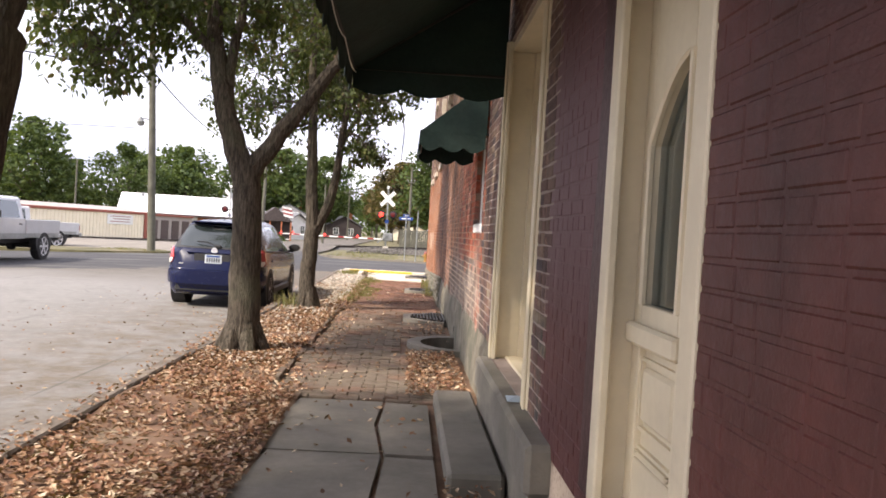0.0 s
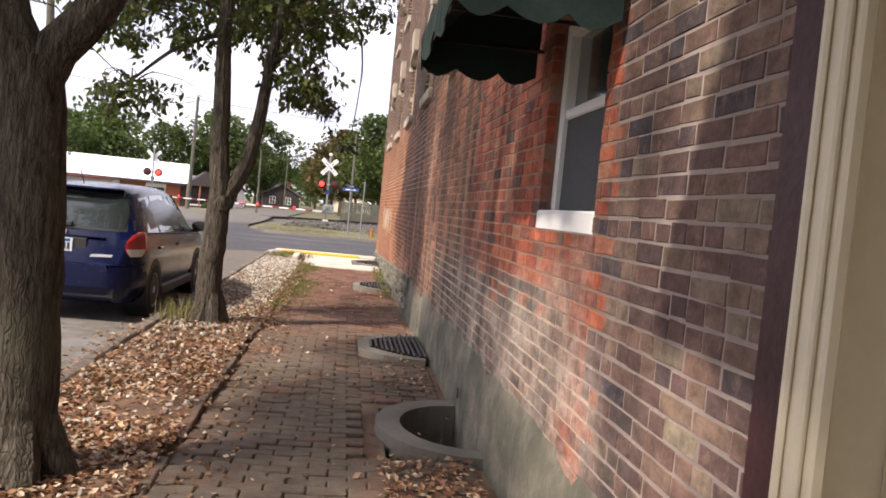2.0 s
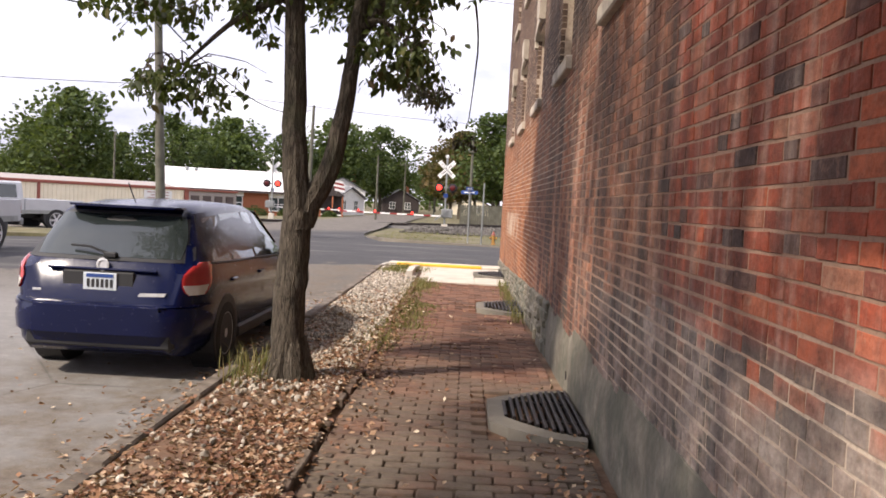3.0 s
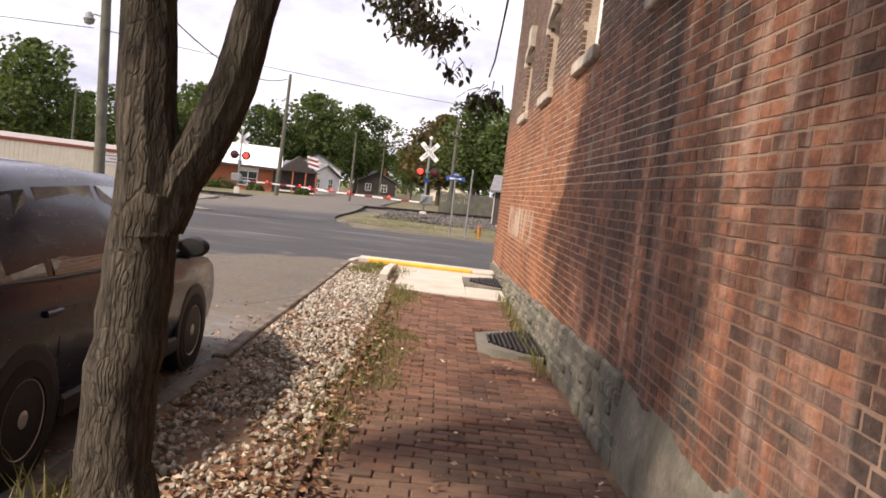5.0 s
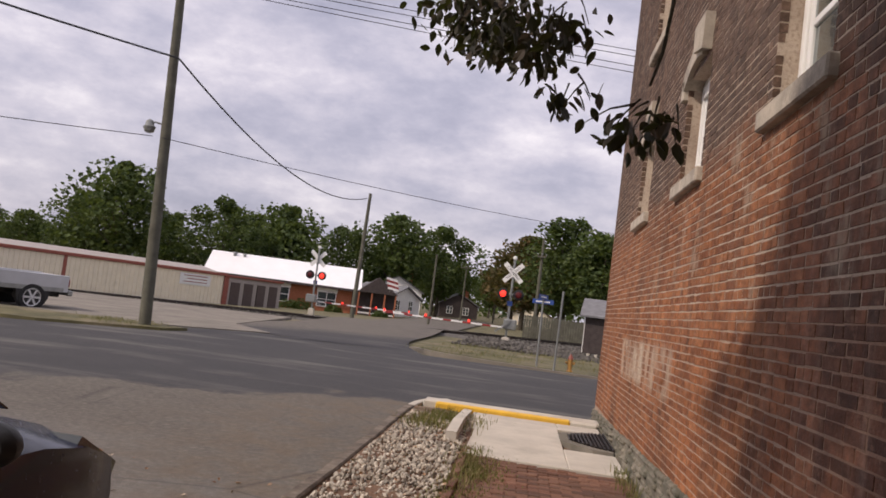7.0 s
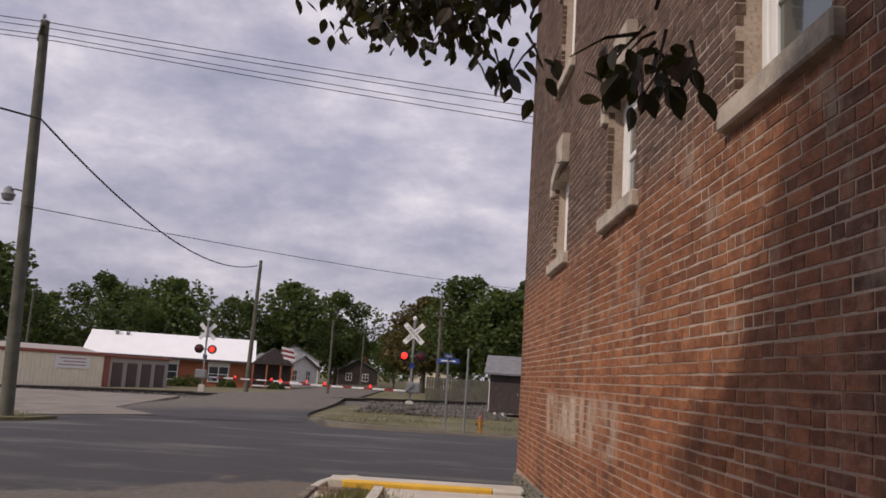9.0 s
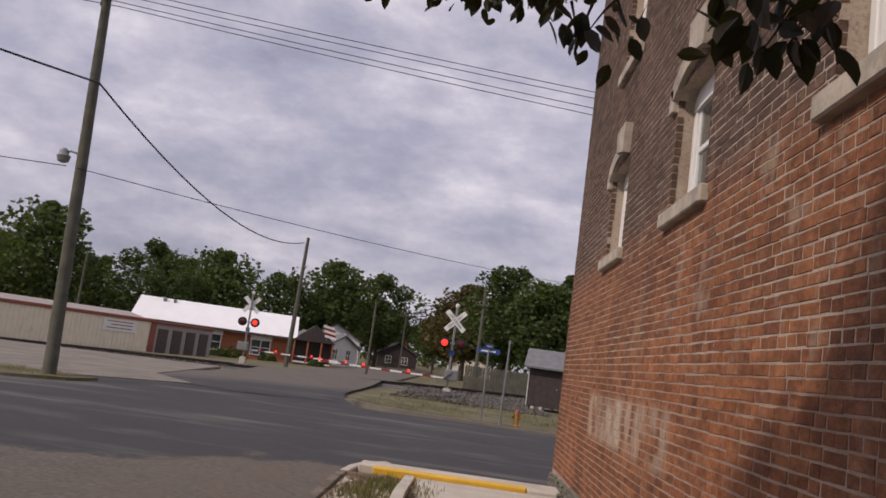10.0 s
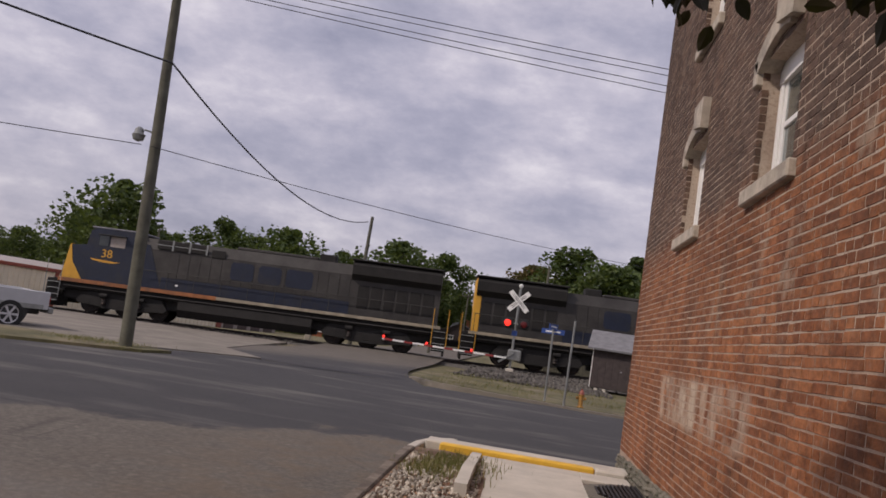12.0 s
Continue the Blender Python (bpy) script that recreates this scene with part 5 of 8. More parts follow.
def hang_leaves(s, wood, start, end, rnd, count=12, size=0.066, droop=0.12):
    """A twig with leaves that hang from it."""
    a, b = Vector(start), Vector(end)
    mid = (a + b) / 2 + Vector((0, 0, 0.25 * (b - a).length * 0.3))
    wood.tube([a, mid, b], [0.006, 0.004, 0.002], 4, False)
    for i in range(count):
        k = rnd.uniform(0.15, 1.05)
        p = a.lerp(mid, k * 2) if k < 0.5 else mid.lerp(b, min(k * 2 - 1, 1.0))
        p = p + Vector((rnd.gauss(0, 0.05), rnd.gauss(0, 0.05), -rnd.uniform(0.0, droop)))
        L = size * rnd.uniform(0.7, 1.25)
        m = Matrix.Translation(p) @ Euler((rnd.gauss(-1.0, 0.45), rnd.gauss(0, 0.45), rnd.uniform(0, 6.28))).to_matrix().to_4x4()
        w, fold = L * 0.27, rnd.uniform(0.0, 0.10) * L
        right = [(w * 0.75, L * 0.18, fold * 0.75), (w, L * 0.45, fold), (w * 0.62, L * 0.76, fold * 0.62)]
        s.add([(0, 0, 0), (0, L * 0.45, 0), (0, L, -0.06 * L)] + right + [(-x, y, z) for x, y, z in right],
              [(0, 3, 4, 1), (1, 4, 5, 2), (0, 1, 7, 6), (1, 2, 8, 7)], m)


def street_tree(base, limbs, lobes, seed, label, trunk_r, hangs=()):
    """limbs: lists of points from the foot; lobes: centre, size and number of twigs of parts of the crown."""
    rnd = random.Random(seed)
    t = thing("street_tree", base, label, "tree", "street trees")
    wood = Shape()
    ends = []
    for k, (pts, r0, r1) in enumerate(limbs):
        f = limb(wood, pts, r0, r1, 14 if k == 0 else 9, rnd, 0.008)
        ends += f[len(f) // 2:]
    # root flare
    for i in range(6):
        a = i * 1.05 + seed
        wood.tube([(math.cos(a) * trunk_r * 0.4, math.sin(a) * trunk_r * 0.4, 0.35), (math.cos(a) * trunk_r * 0.85, math.sin(a) * trunk_r * 0.85, 0.1), (math.cos(a) * trunk_r * 1.35, math.sin(a) * trunk_r * 1.35, -0.06)], [0.07, 0.085, 0.06], 7)
    twigs, leaves, droop = Shape(), Shape(), Shape()
    for c, r, n in lobes:
        c = Vector(c)
        near = min(ends, key=lambda e: (Vector(e) - c).length)
        limb(twigs, [near, (Vector(near) + c) / 2 + Vector((0, 0, 0.1)), c], 0.035, 0.012, 6)
        for _ in range(n):
            d = Vector((rnd.gauss(0, 1), rnd.gauss(0, 1), rnd.gauss(0, 0.8)))
            d = d / max(d.length, 0.01) * rnd.uniform(0.25, 1.0) ** 0.6
            p = c + Vector((d.x * r[0], d.y * r[1], d.z * r[2]))
            q = p + Vector((rnd.gauss(0, 0.14), rnd.gauss(0, 0.14), -rnd.uniform(0.02, 0.2)))
            if rnd.random() < 0.25:
                twigs.tube([c.lerp(p, 0.2), c.lerp(p, 0.6) + Vector((0, 0, 0.05)), p], [0.010, 0.007, 0.004], 4, False)
            hang_leaves(leaves, twigs, p, q, rnd, 13, 0.078)
    for a, b, n, spread in hangs:
        for i in range(n):
            k = rnd.random()
            p = Vector(a).lerp(Vector(b), k) + Vector((rnd.gauss(0, spread), rnd.gauss(0, spread * 1.3), rnd.gauss(0, spread * 0.8)))
            hang_leaves(droop, twigs, p, p + Vector((rnd.gauss(0, 0.06), rnd.gauss(0, 0.06), -rnd.uniform(0.04, 0.16))), rnd, 6, 0.074, 0.07)
    part("trunk", wood, BARK, t, "furrowed grey-brown trunk and limbs", smooth=True)
    part("twig_growth", twigs, BARK, t, kind="stuff")
    # includes lobes added above the view to block the sun
    part("crown", leaves, LEAF, t, "green crown with drooping leaves, extended out of view to cast shade", kind="stuff")
    if hangs:
        # silhouette darkness against the sky is in these leaves' colour
        part("drooping_leaves", droop, BACKLIT_LEAF, t, "leaves on drooping twigs, coloured dark as a backlit silhouette", kind="stuff")
    return t


street_tree((-2.30, 8.25, 0.0),
            [([(0, 0, -0.1), (0.0, 0, 0.5), (-0.02, 0.0, 1.2), (-0.05, 0, 1.9)], 0.18, 0.14),
             ([(-0.05, 0, 1.75), (-0.26, 0.0, 2.3), (-0.42, 0.05, 3.0), (-0.55, 0.15, 4.2), (-0.6, 0.2, 5.6)], 0.14, 0.045),
             ([(-0.02, 0, 1.8), (0.28, 0.02, 2.25), (0.62, 0.05, 2.75), (0.9, 0.15, 3.3), (1.1, 0.3, 4.6)], 0.11, 0.04),
             ([(-0.30, 0.03, 2.5), (-0.25, 0.1, 3.2), (-0.1, 0.3, 4.2)], 0.07, 0.03),
             ([(-0.42, 0.05, 3.0), (-1.0, 0.0, 3.5), (-1.7, -0.1, 3.8)], 0.06, 0.02)],
            # high streetward lobes are added out of view to shade the pavement
            [((-0.5, 0.3, 3.7), (0.9, 0.9, 0.55), 150), ((-1.5, -0.1, 3.5), (0.9, 0.9, 0.6), 180), ((0.3, 0.3, 4.7), (1.2, 1.3, 0.8), 150), ((-1.2, 0.4, 5.0), (1.3, 1.3, 0.9), 130), ((1.0, -0.5, 5.2), (1.0, 1.2, 0.7), 90), ((0.4, 2.0, 5.2), (1.2, 1.2, 0.7), 120), ((0.2, 2.6, 4.3), (0.8, 0.9, 0.6), 90), ((0.3, -0.9, 4.5), (1.2, 1.0, 0.5), 120), ((-2.0, -1.3, 4.5), (1.2, 1.1, 0.45), 230), ((-1.9, 0.9, 4.7), (1.1, 1.1, 0.45), 200), ((-2.6, -2.6, 4.8), (1.1, 1.0, 0.4), 180), ((-1.3, -0.6, 2.85), (0.5, 0.5, 0.3), 50)],
            1, "forked street tree with furrowed trunk in the leaf-covered strip", 0.2)
street_tree((-2.22, 13.05, 0.0),
            [([(0, 0, -0.1), (-0.02, 0, 0.5), (0.0, 0, 1.0), (0.03, 0, 1.35)], 0.138, 0.115),
             ([(0.02, 0, 1.2), (-0.04, 0.0, 2.0), (-0.06, 0.0, 3.0), (-0.15, 0.1, 4.2), (-0.2, 0.1, 5.5)], 0.12, 0.04),
             ([(0.05, 0, 1.25), (0.26, 0.02, 1.75), (0.36, 0.05, 2.4), (0.45, 0.2, 3.4), (0.6, 0.6, 4.6)], 0.10, 0.035),
             ([(0.40, 0.1, 2.7), (0.65, 1.2, 3.45), (0.62, 2.9, 3.75), (0.55, 4.2, 3.3), (0.3, 4.9, 2.95)], 0.045, 0.008),
             ([(0.55, 0.8, 3.3), (1.2, 2.3, 3.8), (1.36, 3.1, 3.2), (1.27, 3.3, 2.35)], 0.025, 0.005)],
            # the densest high lobes are added out of view to shade the wall
            [((-0.9, 0.1, 3.2), (0.9, 0.9, 0.55), 120), ((0.5, 0.5, 3.5), (0.9, 1.0, 0.6), 120), ((-0.2, 0.2, 4.6), (1.4, 1.4, 0.9), 170), ((0.9, 2.0, 4.2), (0.9, 1.2, 0.6), 90), ((-1.2, 1.2, 4.0), (1.0, 1.2, 0.7), 110), ((0.75, 0.1, 2.75), (0.35, 0.4, 0.3), 40), ((0.1, 1.5, 4.4), (0.9, 1.0, 0.8), 260), ((0.0, 2.75, 4.3), (0.9, 0.75, 0.9), 380), ((0.1, 2.2, 5.4), (1.1, 0.9, 0.7), 260), ((-0.3, 0.4, 5.7), (1.4, 1.5, 0.6), 200), ((-1.9, -1.0, 4.6), (1.0, 1.0, 0.45), 150), ((-1.0, 0.2, 2.45), (0.4, 0.4, 0.2), 34)],
            2, "forked street tree with pale flaking trunk near the parked car", 0.13,
            [((0.30, 4.95, 3.24), (0.90, 4.25, 2.90), 100, 0.11), ((0.96, 4.08, 2.60), (0.96, 3.98, 2.52), 5, 0.04), ((1.14, 3.2, 2.30), (1.40, 3.4, 2.27), 9, 0.035)])
street_tree((-2.42, 2.95, 0.0),
            [([(0, 0, -0.1), (0.0, 0, 0.8), (0.02, 0.05, 1.5), (0.08, 0.1, 2.0)], 0.21, 0.16),
             # the last two limbs carry unseen lobes, added to shade wall, door and slabs
             ([(0.06, 0.1, 1.9), (0.2, 0.2, 2.7), (0.3, 0.2, 4.2)], 0.13, 0.05), ([(0.05, 0.1, 1.9), (-0.4, 0.3, 2.8), (-0.9, 0.6, 4.0)], 0.11, 0.04), ([(0.25, 0.2, 2.9), (0.3, -1.2, 3.7), (0.2, -3.0, 4.2), (0.0, -4.8, 4.4)], 0.09, 0.02), ([(-0.3, 0.25, 2.6), (-1.2, -0.1, 3.6), (-2.0, -0.4, 4.2)], 0.08, 0.02)],
            [((-0.4, 0.8, 3.6), (1.1, 0.9, 0.5), 90), ((0.3, 0.4, 4.6), (1.4, 1.3, 0.8), 150), ((0.2, 2.2, 4.8), (1.3, 1.0, 0.5), 120), ((-2.0, -0.4, 4.3), (1.3, 1.3, 0.5), 260), ((-1.0, -1.8, 4.5), (1.3, 1.2, 0.5), 260), ((0.3, -2.1, 3.7), (0.9, 1.1, 0.9), 480), ((0.2, -3.8, 3.8), (0.9, 1.1, 0.9), 420), ((-1.7, -1.2, 3.9), (1.1, 1.2, 0.45), 320), ((-0.2, -5.2, 4.4), (1.0, 0.9, 0.7), 200), ((-0.75, 1.5, 2.75), (0.4, 0.5, 0.35), 22)],
            3, "dark street tree trunk close to the awning", 0.21)


# ---------- beyond the junction: verges, railway, buildings ----------
RAIL_ANGLE = math.degrees(math.atan(0.10))
RAIL_FALL = 1.3     # degrees by which the line falls to the west
RAIL_ORIGIN = (-7.2, 59.4, 0.10)
TRACK = pose(*RAIL_ORIGIN, 0, 0, RAIL_ANGLE) @ pose(0, 0, 0, 0, -RAIL_FALL, 0)   # local x runs east along the rails, z up from their tops


def verge(name, outline, lift, label, mat=None):
    s = Shape()
    n = len(outline)
    top = [(x, y, ground_z(x, y) + lift) for x, y in outline]
    low = [(x, y, ground_z(x, y) - 0.2) for x, y in outline]
    s.f.append(tuple(range(n)))
    s.v.extend(top + low)
    s.f.extend((i, (i + 1) % n, (i + 1) % n + n, i + n) for i in range(n))
    return tagged(part(name, s, mat or GRASS), label, "verge", kind="structure")


verge("verge_east", [(60, 37.2), (60, 53), (-1.0, 53), (-3.2, 48.5), (-4.6, 43), (-4.7, 40.6), (-3.9, 39.6), (-2.0, 38.7), (0.5, 37.9), (6, 37.2)], 0.01, "dry grass verge at the corner by the crossing signal")
verge("verge_west", [(-60, 31.0), (-13.5, 33.0), (-10.7, 34.2), (-10.4, 35.2), (-12.5, 36.2), (-60, 37.0)], 0.0, "thin grass verge with gravel at the pole")
verge("kerb_edge", [(60, 36.9), (60, 37.2), (6, 37.2), (0.5, 37.9), (-2.0, 38.7), (-3.9, 39.6), (-4.7, 40.6), (-4.95, 40.5), (-4.1, 39.4), (-2.1, 38.45), (0.45, 37.65), (6, 36.95)], -0.005, "low worn concrete kerb round the grass corner", DUST)
verge("gravel_lot", [(-60, 37.0), (-12.5, 36.2), (-9.0, 38.2), (-11.5, 42), (-13.5, 56.0), (-60, 52.0)], -0.045, "pale dusty gravel lot before the railway", DUST)


def railway():
    r = thing("railway_track", TRACK, "single railway track on grey stone ballast", "railway", kind="structure")
    bed = Shape().prism([(-12.0, -9.0), (12.0, -9.0), (3.4, -0.50), (1.7, -0.17), (-1.7, -0.17), (-3.4, -0.50)], -130, 300, "x")
    part("bed", bed, BALLAST, r, "grey ballast bank")
    for y in (-0.75, 0.75):
        part("rail", Shape().prism([(y - 0.07, -0.16), (y + 0.07, -0.16), (y + 0.02, -0.13), (y + 0.02, -0.05), (y + 0.035, -0.04), (y + 0.035, 0.0), (y - 0.035, 0.0), (y - 0.035, -0.04), (y - 0.02, -0.05), (y - 0.02, -0.13)], -130, 300, "x"), IRON, r, "rusty steel rail with worn top")
    tie = Shape().soft(-0.11, 0.11, -1.28, 1.28, -0.30, -0.155, 0.01).mesh("tie")
    for i in range(110):
        x = -38 + i * 0.55
        if -7.5 < x < 3.5:
            continue
        t = part("tie", tie, POLE_WOOD, r)
        t.matrix_basis = pose(x, 0, 0)
    rnd = random.Random(12)
    s = Shape()
    for _ in range(5200):
        x = rnd.uniform(-36, 26)
        y = rnd.choice((-1, -1, 1)) * rnd.uniform(0.2, 3.3)
        if -6.5 < x < 2.6:
            continue
        z = -0.17 if abs(y) < 1.7 else -0.17 - (abs(y) - 1.7) / 1.7 * 0.33
        q = rnd.uniform(0.05, 0.11)
        s.soft(-q, q, -q * 0.7, q * 0.7, -q * 0.5, q * 0.5, q * 0.3, pose(x, y, z, rnd.uniform(0, 360), rnd.uniform(0, 360), rnd.uniform(0, 360)))
    part("ballast", s, BALLAST, r, "loose grey ballast stones", kind="stuff")
    part("crossing_panel", Shape().soft(-6.5, 2.6, -0.66, 0.66, -0.16, -0.012, 0.02), CONCRETE, r, "worn crossing deck between the rails")


railway()
SHED_WALL = material("cream_sheet_metal", (0.78, 0.70, 0.54), 0.5, var=0.05, scale=2.0, dirt=(0.5, 0.44, 0.33), dirt_at=(0.6, 0.85))
SHED_TRIM = material("red_brown_trim", (0.27, 0.075, 0.05), 0.5, var=0.1)
SHED_DOOR = material("dark_roller_door", (0.085, 0.06, 0.055), 0.5, var=0.12)
GREY_WALL = material("grey_sheet_metal", (0.34, 0.30, 0.27), 0.55, var=0.1)
WHITE_ROOF = material("white_metal_roof", (0.82, 0.82, 0.82), 0.35, var=0.03, scale=1.0)
HOUSE_BRICK = material("orange_brick", (0.36, 0.125, 0.06), 0.9, var=0.2, scale=8.0, bump=0.3)
DARK_WOOD = material("dark_brown_board", (0.055, 0.042, 0.040), 0.8, var=0.25, scale=5.0)
GREY_SHINGLE = material("grey_shingle", (0.17, 0.17, 0.18), 0.9, var=0.2, scale=4.0, bump=0.5)
RED_LAMP = material("lit_red_lens", (0.5, 0.02, 0.02), 0.3, glow=(1.0, 0.04, 0.02), glow_power=1.8)
DARK_LENS = material("unlit_red_lens", (0.10, 0.008, 0.008), 0.3)
BLACK = material("black_paint", (0.012, 0.012, 0.013), 0.5, var=0.1)
GALV = material("galvanised_steel", (0.30, 0.31, 0.30), 0.45, 0.7, var=0.15)
SIGN_WHITE = material("white_sign_face", (0.75, 0.75, 0.73), 0.4, var=0.04)
SIGN_BLUE = material("blue_sign_face", (0.02, 0.06, 0.24), 0.4, var=0.05)
RED_BAND = material("red_reflective_band", (0.24, 0.03, 0.028), 0.4, var=0.05)


def storage_building():
    A, B = Vector((-23.8, 72.7, 0)), Vector((-38.0, 50.5, 0))
    along = (B - A).normalized()
    L = (B - A).length
    ang = math.degrees(math.atan2(along.y, along.x))
    w = thing("storage_building", pose(A.x, A.y, -0.85, 0, 0, ang), "long low cream metal storage building with red-brown eaves", "building")
    part("wall", Shape().box(0, L, -6.0, -0.02, -0.2, 2.42), GREY_WALL, w)
    rib = Shape()
    n = int(L / 0.32)
    for i in range(n):
        x = 0.12 + i * 0.32
        rib.prism([(x, 0.0), (x + 0.05, 0.045), (x + 0.24, 0.045), (x + 0.29, 0.0), (x + 0.29, -0.02), (x, -0.02)], 0.25, 2.38, "z")
    part("cladding", rib, SHED_WALL, w, "ribbed cream wall sheets", kind="stuff")
    part("sheet", Shape().box(0, L, -0.018, 0.002, 0.2, 2.42), SHED_WALL, w)
    part("eave", Shape().soft(-0.15, L, -0.1, 0.14, 2.38, 2.60, 0.02), SHED_TRIM, w, "red-brown eave trim")
    part("roof", Shape().prism([(-6.2, 2.5), (-0.1, 2.5), (-3.1, 2.95)], -0.1, L, "x", Matrix.Identity(4)), GREY_WALL, w)
    for x in (0.0, 12.3, 19.2):
        part("downpipe", Shape().soft(x - 0.12, x + 0.1, 0.045, 0.12, 0.15, 2.4, 0.01), SHED_TRIM, w)
    sign = part("sign", Shape().soft(1.3, 3.9, 0.07, 0.10, 1.45, 2.25, 0.01), SIGN_WHITE, w, "white notice board with illegible lines")
    for k in range(3):
        part("line", Shape().box(1.6, 3.6 - 0.3 * (k % 2), 0.101, 0.108, 2.08 - k * 0.22, 2.14 - k * 0.22), SHED_TRIM, sign)
    # the turned end block with roller doors
    C = Vector((-21.4, 79.2, 0))
    d = C - A
    e = thing("garage_block", pose(A.x, A.y, -0.85, 0, 0, math.degrees(math.atan2(d.y, d.x))), "grey metal garage block with four dark roller doors", "building")
    part("wall", Shape().box(0, d.length, 0.0, 3.0, -0.2, 2.35), GREY_WALL, e)
    part("eave", Shape().soft(-0.1, d.length + 0.1, -0.15, 3.1, 2.35, 2.52, 0.02), SHED_TRIM, e)
    part("corner_trim", Shape().soft(-0.02, 0.45, -0.06, 0.02, 0.0, 2.35, 0.01), SHED_TRIM, e)
    for k in range(4):
        x = 0.75 + k * 1.55
        dr = part("roller_door", Shape().soft(x, x + 1.05, -0.05, 0.02, 0.0, 2.0, 0.01), SHED_DOOR, e)
        for j in range(5):
            part("slat", Shape().soft(x + 0.02, x + 1.03, -0.062, -0.05, 0.1 + j * 0.38, 0.4 + j * 0.38, 0.005), SHED_DOOR, dr)


storage_building()


def sash_window(parent, x0, x1, y, z0, z1, name="window"):
    w = part(name, Shape().box(x0, x1, y - 0.02, y + 0.02, z0, z1), GLASS, parent)
    f = Shape()
    for a, b, c, d in ((x0 - 0.08, x0, z0 - 0.08, z1 + 0.08), (x1, x1 + 0.08, z0 - 0.08, z1 + 0.08), (x0, x1, z0 - 0.08, z0), (x0, x1, z1, z1 + 0.08), (x0, x1, (z0 + z1) / 2 - 0.03, (z0 + z1) / 2 + 0.03), ((x0 + x1) / 2 - 0.04, (x0 + x1) / 2 + 0.04, z0, z1)):
        f.box(a, b, y - 0.05, y + 0.02, c, d)
    part("frame", f, WHITE, w)


def brick_house():
    """Low brick building with a bright metal roof and a porch at its end."""
    h = thing("brick_building", pose(-30.0, 85.2, -0.75, 0, 0, 13.0), "low orange brick building with bright white metal roof", "building")
    part("wall", Shape().box(0, 16.4, 0, 7, -0.3, 2.55), HOUSE_BRICK, h)
    part("roof", Shape().prism([(-0.7, 2.5), (7.7, 2.5), (7.7, 2.6), (3.5, 4.65), (-0.7, 2.62)], -0.6, 13.8, "x"), WHITE_ROOF, h, "bright white metal roof")
    part("eave", Shape().soft(-0.6, 13.8, -0.75, -0.68, 2.38, 2.6, 0.01), DARK_WOOD, h)
    for x in (5.6, 9.9):
        sash_window(h, x, x + 1.6, -0.03, 0.75, 2.0)
        part("shade", Shape().soft(x - 0.15, x + 1.75, -0.12, -0.03, 2.0, 2.4, 0.01), WHITE, h)
    part("porch_roof", Shape().prism([(13.4, 2.5), (17.2, 2.5), (15.3, 4.0)], -1.2, 6.5, "y"), DARK_WOOD, h, "dark brown gable over the porch")
    part("porch_back", Shape().box(13.0, 17.0, -0.05, 0.0, -0.3, 2.5), DARK_WOOD, h)
    for x in (13.6, 14.8, 16.0, 17.0):
        part("porch_post", Shape().soft(x - 0.07, x + 0.07, -1.15, -1.01, -0.3, 2.5, 0.01), HOUSE_BRICK, h)
    part("porch_rail", Shape().soft(13.6, 17.0, -1.12, -1.04, 0.55, 0.68, 0.01), WHITE, h)
    part("vent", Shape().lathe([(0.16, 0), (0.16, 0.35), (0.24, 0.36), (0.20, 0.5)], 10, pose(1.6, 2.9, 4.2)), GALV, h)
    part("vent", Shape().lathe([(0.14, 0), (0.14, 0.3), (0.2, 0.31), (0.16, 0.42)], 10, pose(2.5, 2.9, 4.2)), GALV, h)


brick_house()


def house_flag():
    f = thing("flag", pose(-13.6, 86.6, 2.0, 0, 0, 13), "small striped flag on a slanted staff at the porch", "flag")
    part("staff", Shape().tube([(0, 0, 0.0), (-0.25, -0.9, 1.5)], 0.02, 6), GALV, f)
    for k in range(5):
        part("stripe", Shape().prism([(-0.27 - 0.05 * k, 0.30 + 0.21 * k), (0.75 - 0.05 * k, 0.12 + 0.21 * k), (0.75 - 0.05 * k, 0.325 + 0.21 * k), (-0.27 - 0.05 * k, 0.505 + 0.21 * k)], -0.72, -0.71, "y"), RED_BAND if k % 2 else SIGN_WHITE, f)


house_flag()


def shrub(x, y, r, seed):
    rnd = random.Random(seed)
    s = Shape()
    for _ in range(420):
        d = Vector((rnd.gauss(0, 1), rnd.gauss(0, 1), abs(rnd.gauss(0, 0.8)))).normalized() * r * rnd.uniform(0.6, 1.0)
        leaf_shape(s, (d.x * 1.3, d.y, d.z), 0.22, rnd, False, 0.7)
    ob = part("shrub", s, WOODS)
    ob.matrix_basis = pose(x, y, ground_z(x, y) - 0.15)
    return tagged(ob, "rounded dark green clipped shrub before a building", "shrub", "shrubs")


for i, (x, y, r) in enumerate(((-22.6, 86.0, 0.9), (-21.4, 86.2, 1.0), (-18.6, 86.9, 0.7), (-25.0, 85.2, 0.6), (-14.2, 86.5, 0.6))):
    shrub(x, y, r, i + 40)


